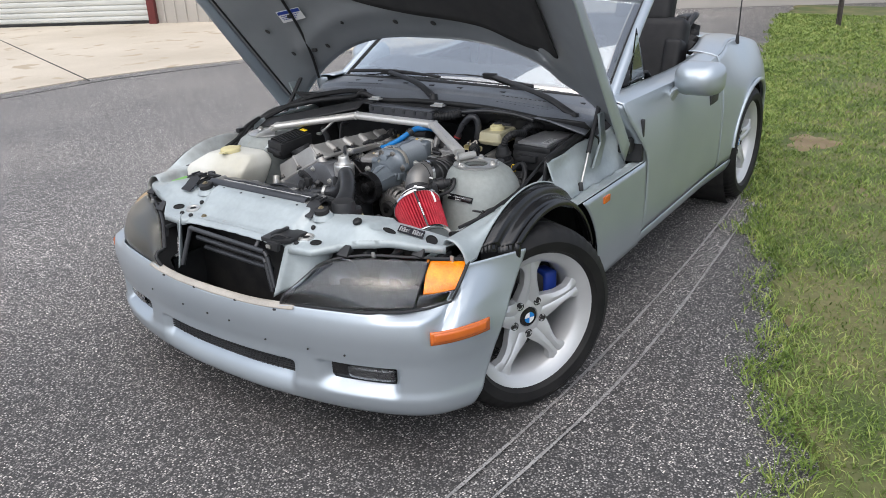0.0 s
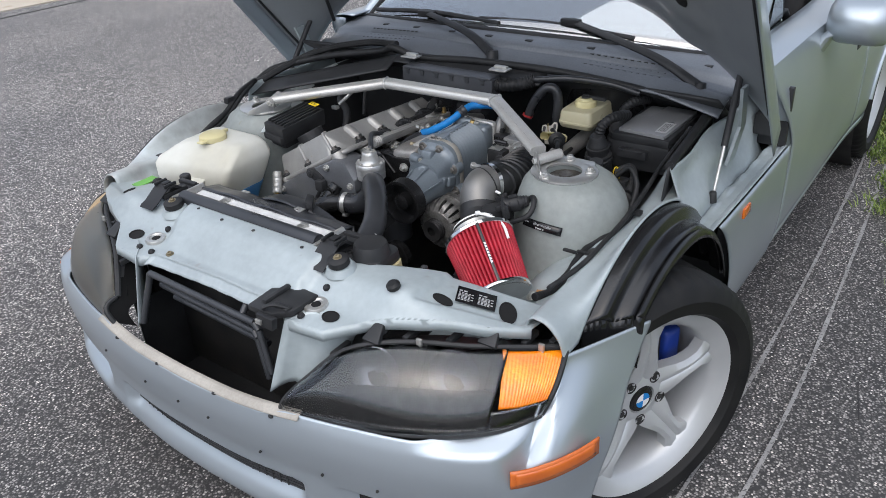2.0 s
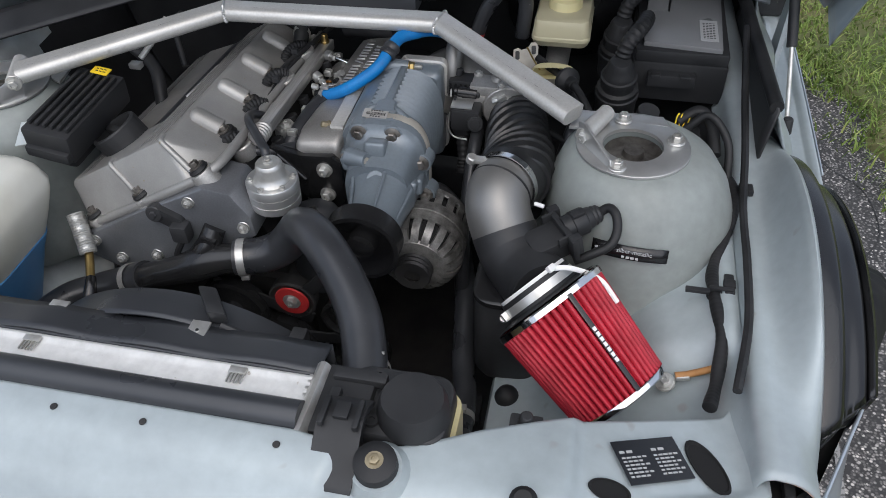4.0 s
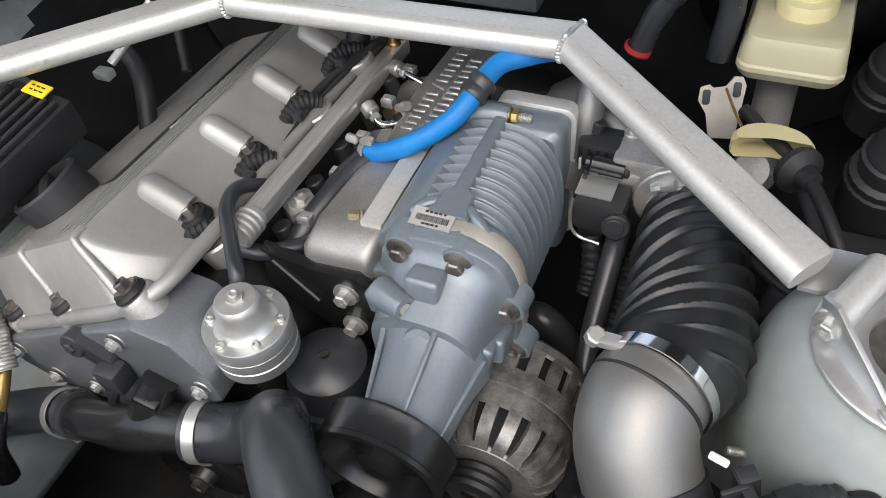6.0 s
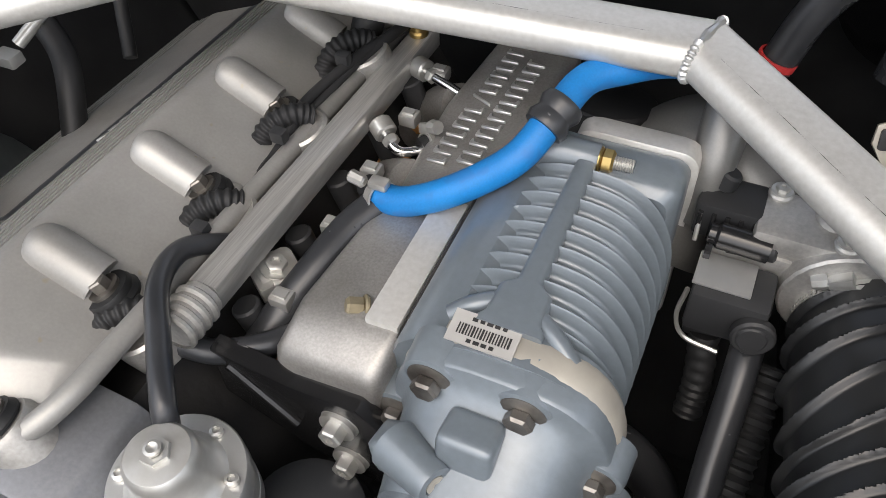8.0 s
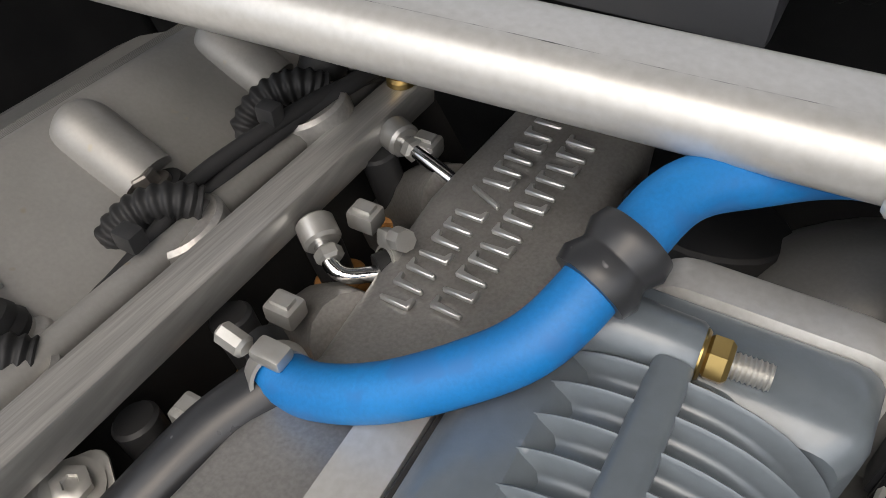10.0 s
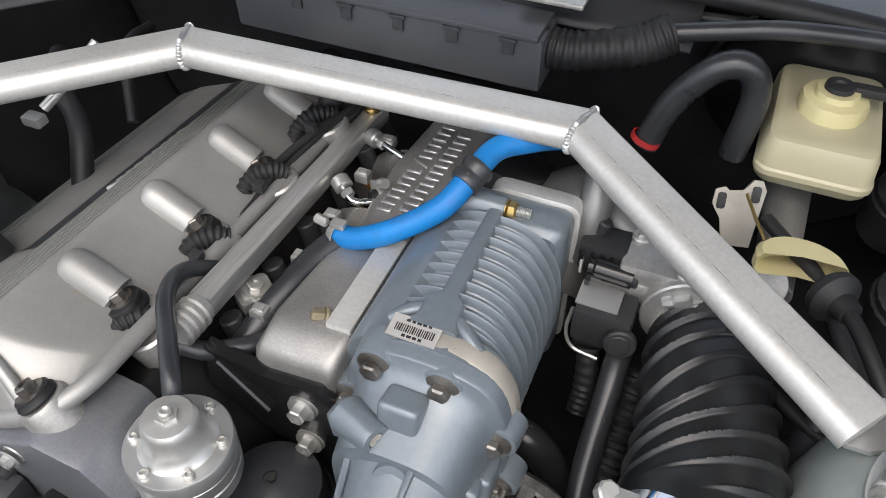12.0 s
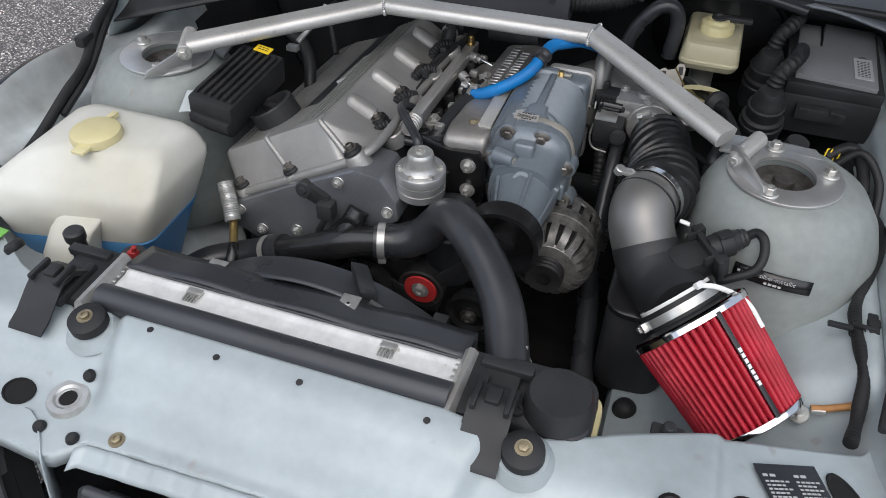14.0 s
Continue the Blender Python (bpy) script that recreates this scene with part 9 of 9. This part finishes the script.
prism(bm, [(0.016, -0.045), (0.021, 0.006), (0.017, 0.014), (0.009, 0.014), (0.003, 0.004), (-0.008, 0.002), (-0.012, 0.006), (-0.02, 0.003), (-0.021, -0.01), (-0.012, -0.022), (-0.008, -0.045)], -0.0015, 0.0015, bk_m, 0.0005)
plate_ = part("plate", bm, M_TAN, bk2)
for sx_, sy_ in ((0.013, 0.002), (-0.014, -0.006)):
    bm = B()
    prism(bm, rounded(0.007, 0.014, 0.002), 0.0012, 0.0035, bk_m @ Matrix.Translation((sx_, sy_, 0)), 0.0008)
    part("cable_guide", bm, M_BLACKP, plate_, "black plastic cable guide")
bm = B()
sweep(bm, [(0.316, 1.112, 0.752), (0.328, 1.09, 0.746), (0.342, 1.07, 0.738)], 0.0015, 6, 4)
part("cable", bm, M_BRASS, bk2)
bm = B()
revolve(bm, [(0, 0.0), (0.03, 0.0), (0.034, 0.004), (0.034, 0.014), (0.03, 0.018), (0, 0.018)], Matrix.Translation((0.365, 1.05, 0.735)) @ Matrix.Rotation(radians(-15), 4, "X"), 32, 0, 200)
tagged(part("throttle_quadrant", bm, M_WASHCAP, bk2), "cream passivated throttle quadrant")
bm = B()
revolve(bm, [(0.0, 0.0), (0.018, 0.0), (0.0205, 0.003), (0.0205, 0.009), (0.016, 0.013), (0.011, 0.016), (0.009, 0.026), (0.0, 0.027)], axis_pose((0.385, 1.03, 0.748), (0.55, -0.75, 0.15)), 26)
part("cable_boot", bm, M_RUBBER, bk2, "round black rubber cable boot")
bm = B()
sweep(bm, [(0.399, 1.01, 0.752), (0.412, 0.985, 0.75), (0.43, 0.955, 0.735), (0.445, 0.93, 0.7)], 0.0058, 12, 8)
part("cable_sleeve", bm, M_RUBBER, bk2)

# fuse box and connectors
fb = thing("fuse_box", "black fuse box with stepped lid", "fuse box", (0.56, 1.24, 0.68))
bm = B()
box(bm, (0.562, 1.24, 0.7), (0.15, 0.225, 0.07), 0.006)
box(bm, (0.55, 1.118, 0.712), (0.075, 0.02, 0.022), 0.004)
box(bm, (0.524, 1.11, 0.722), (0.016, 0.012, 0.006), 0.002)
box(bm, (0.57, 1.11, 0.722), (0.016, 0.012, 0.006), 0.002)
part("base", bm, M_BLACKP, fb)
bm = B()
box(bm, (0.562, 1.238, 0.744), (0.146, 0.22, 0.022), 0.005)
lid = part("lid", bm, M_BLACKP, fb, "black lid")
bm = B()
prism(bm, [(0.5, 1.142), (0.622, 1.132), (0.628, 1.338), (0.546, 1.344), (0.542, 1.248), (0.503, 1.253)], 0.754, 0.7635, None, 0.002)
lid = part("lid_panel", bm, M_LID, fb, "sheen grey raised panel")
bm = B()
prism(bm, [(0.503, 1.258), (0.538, 1.254), (0.541, 1.338), (0.507, 1.338)], 0.754, 0.7605, None, 0.0015)
part("lid_panel", bm, M_LID, fb, "sheen grey raised panel")
bm = B()
box(bm, (0.602, 1.19, 0.764), (0.028, 0.07, 0.001), 0)
lb2 = part("label", bm, M_GREYP, lid, "grey printed label")
bm = B()
bars(bm, Matrix.Translation((0.592, 1.19, 0.7646)), [(0, -0.026 + 0.0055 * k, 4) for k in range(10)], 0.003, 0.0042, 0.001, 0.0003)
part("print", bm, M_DARK, lb2)
for c in ((0.464, 1.235, 0.705), (0.467, 1.098, 0.706)):
    cn = thing("round_connector", "round black multi-pin connector with bent boot", "connector", c, "round connectors")
    bm = B()
    revolve(bm, [(0.033, -0.06), (0.033, -0.024), (0.0352, -0.022), (0.0352, -0.013), (0.033, -0.011), (0.033, -0.003), (0.0275, 0.0), (0.0265, 0.012), (0.029, 0.0135), (0.029, 0.02), (0.0255, 0.0215), (0.0245, 0.03), (0.021, 0.034), (0.0205, 0.042), (0.016, 0.05), (0.0, 0.053)], Matrix.Translation(c) @ Matrix.Rotation(radians(12), 4, "X"), 60, wob=lambda a, hh_: 1 + 0.016 * math.sin(24 * a))
    part("body", bm, M_BLACKP, cn)
    bm = B()
    cc = V(*c)
    sweep(bm, [cc + V(0, 0, 0.045), cc + V(0.006, 0.004, 0.07), cc + V(0.02, 0.02, 0.085), cc + V(0.03, 0.05, 0.085), cc + V(0.035, 0.09, 0.075)], ribbed(14, 0.0112, 0.16), 16, 14)
    part("boot", bm, M_RUBBER, cn)
rl = thing("relay", "tall black relay with a white stripe", "relay", (0.5, 1.0, 0.68))
bm = B()
cyl(bm, (0.505, 1.0, 0.66), (0.12, -0.15, 1), 0.017, 0.075, 0.0165, 20)
part("body", bm, M_BLACKP, rl)
bm = B()
box(bm, (0.502, 0.983, 0.7), (0.008, 0.003, 0.045), 0.001)
part("stripe", bm, M_GREYP, rl)
js = thing("junction_block", "black connector block with small wires", "connector", (0.56, 0.99, 0.68))
bm = B()
box(bm, (0.565, 0.99, 0.685), (0.06, 0.035, 0.03), 0.004)
box(bm, (0.5, 0.965, 0.672), (0.07, 0.03, 0.025), 0.005)
cyl(bm, (0.46, 0.98, 0.68), (1, 0.1, 0), 0.014, 0.05)
box(bm, (0.47, 1.02, 0.66), (0.1, 0.05, 0.03), 0.008)
part("block", bm, M_BLACKP, js)
bm = B()
for k in range(4):
    sweep(bm, [(0.555 + 0.006 * k, 0.99, 0.7), (0.558 + 0.006 * k, 1.0, 0.722), (0.565 + 0.005 * k, 1.01, 0.715)], 0.0012, 6, 5)
part("wires", bm, M_YELLOW, js, "thin yellow wires")
bm = B()
sweep(bm, [(0.56, 1.0, 0.71), (0.59, 1.01, 0.725), (0.61, 0.99, 0.71), (0.615, 0.95, 0.69)], 0.009, 12, 8)
sweep(bm, [(0.57, 0.98, 0.71), (0.6, 0.985, 0.735), (0.63, 0.96, 0.71), (0.636, 0.92, 0.67)], 0.006, 10, 8)
part("lead", bm, M_RUBBER, js)

# loom along the inner fenders
hr = thing("fender_harness", "taped black wiring harness along the inner fender", "wiring", (0.63, 0.8, 0.6))
bm = B()
sweep(bm, [(0.6, 0.96, 0.69), (0.625, 0.94, 0.672), (0.645, 0.9, 0.665), (0.64, 0.85, 0.652), (0.626, 0.8, 0.643), (0.614, 0.755, 0.64), (0.615, 0.71, 0.64), (0.622, 0.65, 0.635), (0.616, 0.59, 0.624), (0.604, 0.54, 0.63)], lambda s: 0.0078 + 0.0007 * math.sin(46 * s) + 0.0004 * ((s * 70) % 1), 14, 34)
part("loom", bm, M_RUBBER, hr)
bm = B()
sweep(bm, [(0.66, 1.2, 0.77), (0.655, 1.05, 0.735), (0.655, 0.95, 0.705), (0.652, 0.85, 0.676), (0.652, 0.75, 0.668), (0.648, 0.65, 0.66), (0.63, 0.55, 0.654)], 0.0055, 8, 10)
part("thin_line", bm, M_RUBBER, hr)
bm = B()
box(bm, (0.633, 0.728, 0.643), (0.013, 0.036, 0.014), 0.003)
box(bm, (0.633, 0.728, 0.643), (0.0155, 0.014, 0.016), 0.002)
part("connector", bm, M_BLACKP, hr)
bm = B()
revolve(bm, [(0.0088, -0.003), (0.0103, -0.003), (0.0103, 0.003), (0.0088, 0.003)], axis_pose((0.6148, 0.715, 0.64), (0.1, -1, 0)), 20)
box(bm, (0.622, 0.715, 0.651), (0.03, 0.006, 0.003), 0.001)
box(bm, (0.592, 0.71, 0.648), (0.03, 0.008, 0.005), 0.001, None)
part("tie", bm, M_BLACKP, hr)
bm = B()
box(bm, (0.66, 0.9, 0.672), (0.02, 0.02, 0.01), 0.003)
part("clip", bm, M_BLACKP, hr)
bm = B()
sweep(bm, [(0.626, 0.665, 0.615), (0.632, 0.64, 0.622), (0.622, 0.615, 0.618), (0.59, 0.61, 0.6), (0.572, 0.607, 0.596)], 0.0045, 10, 8)
part("ground_wire", bm, M_COPPER, hr, "brown ground wire")
bm = B()
cyl(bm, (0.562, 0.605, 0.582), (-0.3, -0.3, 1), 0.013, 0.003)
bolt(bm, (0.562, 0.605, 0.585), (-0.3, -0.3, 1), 0.0065, 0.008)
cyl(bm, (0.572, 0.607, 0.594), (1, 0.1, 0.1), 0.0055, 0.018)
part("ground_lug", bm, M_STEEL, hr)
hl = thing("fender_harness", "black wiring and hose along the dusty inner fender", "wiring", (-0.64, 0.8, 0.65))
bm = B()
sweep(bm, [(-0.7, 1.02, 0.755), (-0.68, 0.93, 0.74), (-0.652, 0.85, 0.71), (-0.645, 0.78, 0.69), (-0.64, 0.7, 0.66), (-0.635, 0.62, 0.64), (-0.62, 0.56, 0.63)], 0.009, 10, 10)
sweep(bm, [(-0.69, 1.0, 0.75), (-0.665, 0.93, 0.735), (-0.64, 0.84, 0.7), (-0.632, 0.75, 0.67)], 0.006, 8, 10)
part("loom", bm, M_RUBBER, hl)
bm = B()
box(bm, (-0.672, 0.885, 0.735), (0.02, 0.03, 0.02), 0.004)
part("clip", bm, M_BLACKP, hl)
bm = B()
box(bm, (-0.65, 0.6, 0.652), (0.04, 0.02, 0.02), 0.004)
part("clip", bm, M_BLACKP, hl)

# canister under the intake, rail plug, mounts
can = thing("canister", "matt black canister below the intake tube", "canister", (0.36, 0.7, 0.45))
bm = B()
loft(bm, [[V(0.352 + x * s, 0.735 + y * s, z) for x, y in rounded(0.1, 0.13, 0.03)] for z, s in ((0.44, 0.85), (0.46, 1.0), (0.6, 1.0), (0.61, 0.95))])
part("shell", bm, M_BLACKP, can)
bm = B()
loft(bm, [[V(0.352 + x * s, 0.735 + y * s, z) for x, y in rounded(0.1, 0.13, 0.03)] for z, s in ((0.604, 0.97), (0.606, 1.03), (0.614, 1.03), (0.617, 0.95))])
part("lid", bm, M_BLACKG, can)
bm = B()
revolve(bm, [(0, 0.02), (0.008, 0.019), (0.015, 0.013), (0.018, 0.004), (0.018, 0)], axis_pose((0.36, 0.64, 0.45), (0.1, 0, 1)), 22)
rp = thing("rubber_buffer", "round black rubber buffer on the frame rail", "buffer", (0.36, 0.64, 0.45))
part("dome", bm, M_RUBBER, rp)
mt = thing("mount_bolt", "steel bolt on a black bracket beside the rail", "bolt", (0.262, 0.648, 0.4))
bm = B()
box(bm, (0.28, 0.655, 0.385), (0.08, 0.05, 0.02), 0.004)
part("bracket", bm, M_BLACKP, mt)
bm = B()
bolt(bm, (0.262, 0.648, 0.395), (0, -0.1, 1), 0.011, 0.012)
part("bolt", bm, M_STEEL, mt)
bx = thing("hood_switch", "small black switch on the radiator support edge", "switch", (0.4, 0.455, 0.66))
bm = B()
box(bm, (0.402, 0.452, 0.668), (0.036, 0.022, 0.01), 0.003)
cyl(bm, (0.402, 0.452, 0.672), (0, 0, 1), 0.009, 0.014, 0.007)
part("switch", bm, M_BLACKP, bx)

# bulkhead cable tray and conduits
tr = thing("cable_tray", "long black plastic cable tray on the bulkhead", "cable tray", (0.02, 1.17, 0.78))
bm = B()
box(bm, (-0.03, 1.165, 0.805), (0.31, 0.045, 0.05), 0.004)
part("tray", bm, M_TRAY, tr)
for k in range(6):
    bm = B()
    box(bm, (-0.165 + 0.052 * k, 1.1415, 0.82), (0.011, 0.004, 0.012), 0.001)
    box(bm, (-0.165 + 0.052 * k, 1.1405, 0.8275), (0.016, 0.005, 0.003), 0.001)
    part("clip", bm, M_SHROUD, tr)
bm = B()
box(bm, (-0.03, 1.165, 0.832), (0.302, 0.05, 0.006), 0.002)
part("lid", bm, M_TRAY, tr)
cd = thing("conduit", "ribbed black conduit running to the brake booster", "conduit", (0.26, 1.17, 0.8))
bm = B()
sweep(bm, [(0.12, 1.168, 0.812), (0.15, 1.17, 0.813), (0.195, 1.185, 0.82), (0.222, 1.2, 0.83)], ribbed(13, 0.0165, 0.13), 16, 26)
part("ribbed_sleeve", bm, M_RUBBER, cd)
bm = B()
sweep(bm, [(0.22, 1.2, 0.83), (0.26, 1.21, 0.835), (0.32, 1.225, 0.84), (0.42, 1.25, 0.832), (0.5, 1.26, 0.815)], 0.0085, 10, 8)
sweep(bm, [(0.222, 1.168, 0.735), (0.238, 1.178, 0.78), (0.265, 1.185, 0.815), (0.29, 1.19, 0.818), (0.302, 1.192, 0.79), (0.298, 1.19, 0.73)], 0.0125, 12, 8)
part("hose", bm, M_HOSE, cd)
bm = B()
revolve(bm, [(0.0125, -0.0025), (0.0142, -0.0025), (0.0142, 0.0025), (0.0125, 0.0025)], axis_pose((0.2225, 1.168, 0.741), (0.3, 0.2, 1)), 20)
part("red_ring", bm, M_REDP, cd, "red sealing ring")
bw = thing("breather", "black rubber breather behind the manifold", "breather", (0.06, 1.13, 0.66))
bm = B()
cyl(bm, (0.125, 1.09, 0.68), (0, 0.3, 1), 0.034, 0.05)
part("body", bm, M_RUBBER, bw)
bm = B()
cyl(bm, (-0.02, 1.2, 0.72), (1, -0.2, 0.1), 0.02, 0.1)
part("tube", bm, M_RUBBER, bw)
hb = thing("heater_clamp", "steel clamp on a heater hose by the bulkhead", "clamp", (-0.09, 1.14, 0.72))
bm = B()
sweep(bm, [(-0.14, 1.23, 0.7), (-0.095, 1.17, 0.73), (-0.085, 1.14, 0.725), (-0.09, 1.12, 0.69)], 0.013, 12, 8)
part("hose", bm, M_RUBBER, hb)
bm = B()
clamp_band(bm, (-0.087, 1.148, 0.727), (0.1, -0.9, -0.3), 0.0135, 0.008, True, -60)
part("clamp", bm, M_STEEL, hb)
# dark lines in the far corner of the bay
cl2 = thing("bay_hose", "dark hoses and pipes in the shaded corner of the bay", "hose", (-0.33, 1.0, 0.6))
bm = B()
sweep(bm, [(-0.4, 1.1, 0.72), (-0.36, 1.05, 0.73), (-0.31, 1.02, 0.71), (-0.29, 0.98, 0.66)], 0.011, 12, 8)
part("hose", bm, M_RUBBER, cl2)
bm = B()
sweep(bm, [(-0.32, 1.16, 0.74), (-0.3, 1.1, 0.75), (-0.27, 1.05, 0.7)], 0.006, 10, 8)
part("thin_hose", bm, M_RUBBER, cl2)
bm = B()
sweep(bm, [(-0.31, 0.99, 0.745), (-0.295, 1.02, 0.765), (-0.28, 1.05, 0.79)], 0.005, 10, 4)
box(bm, (-0.315, 0.98, 0.738), (0.02, 0.014, 0.01), 0.002)
part("fitting", bm, M_STEEL, cl2)
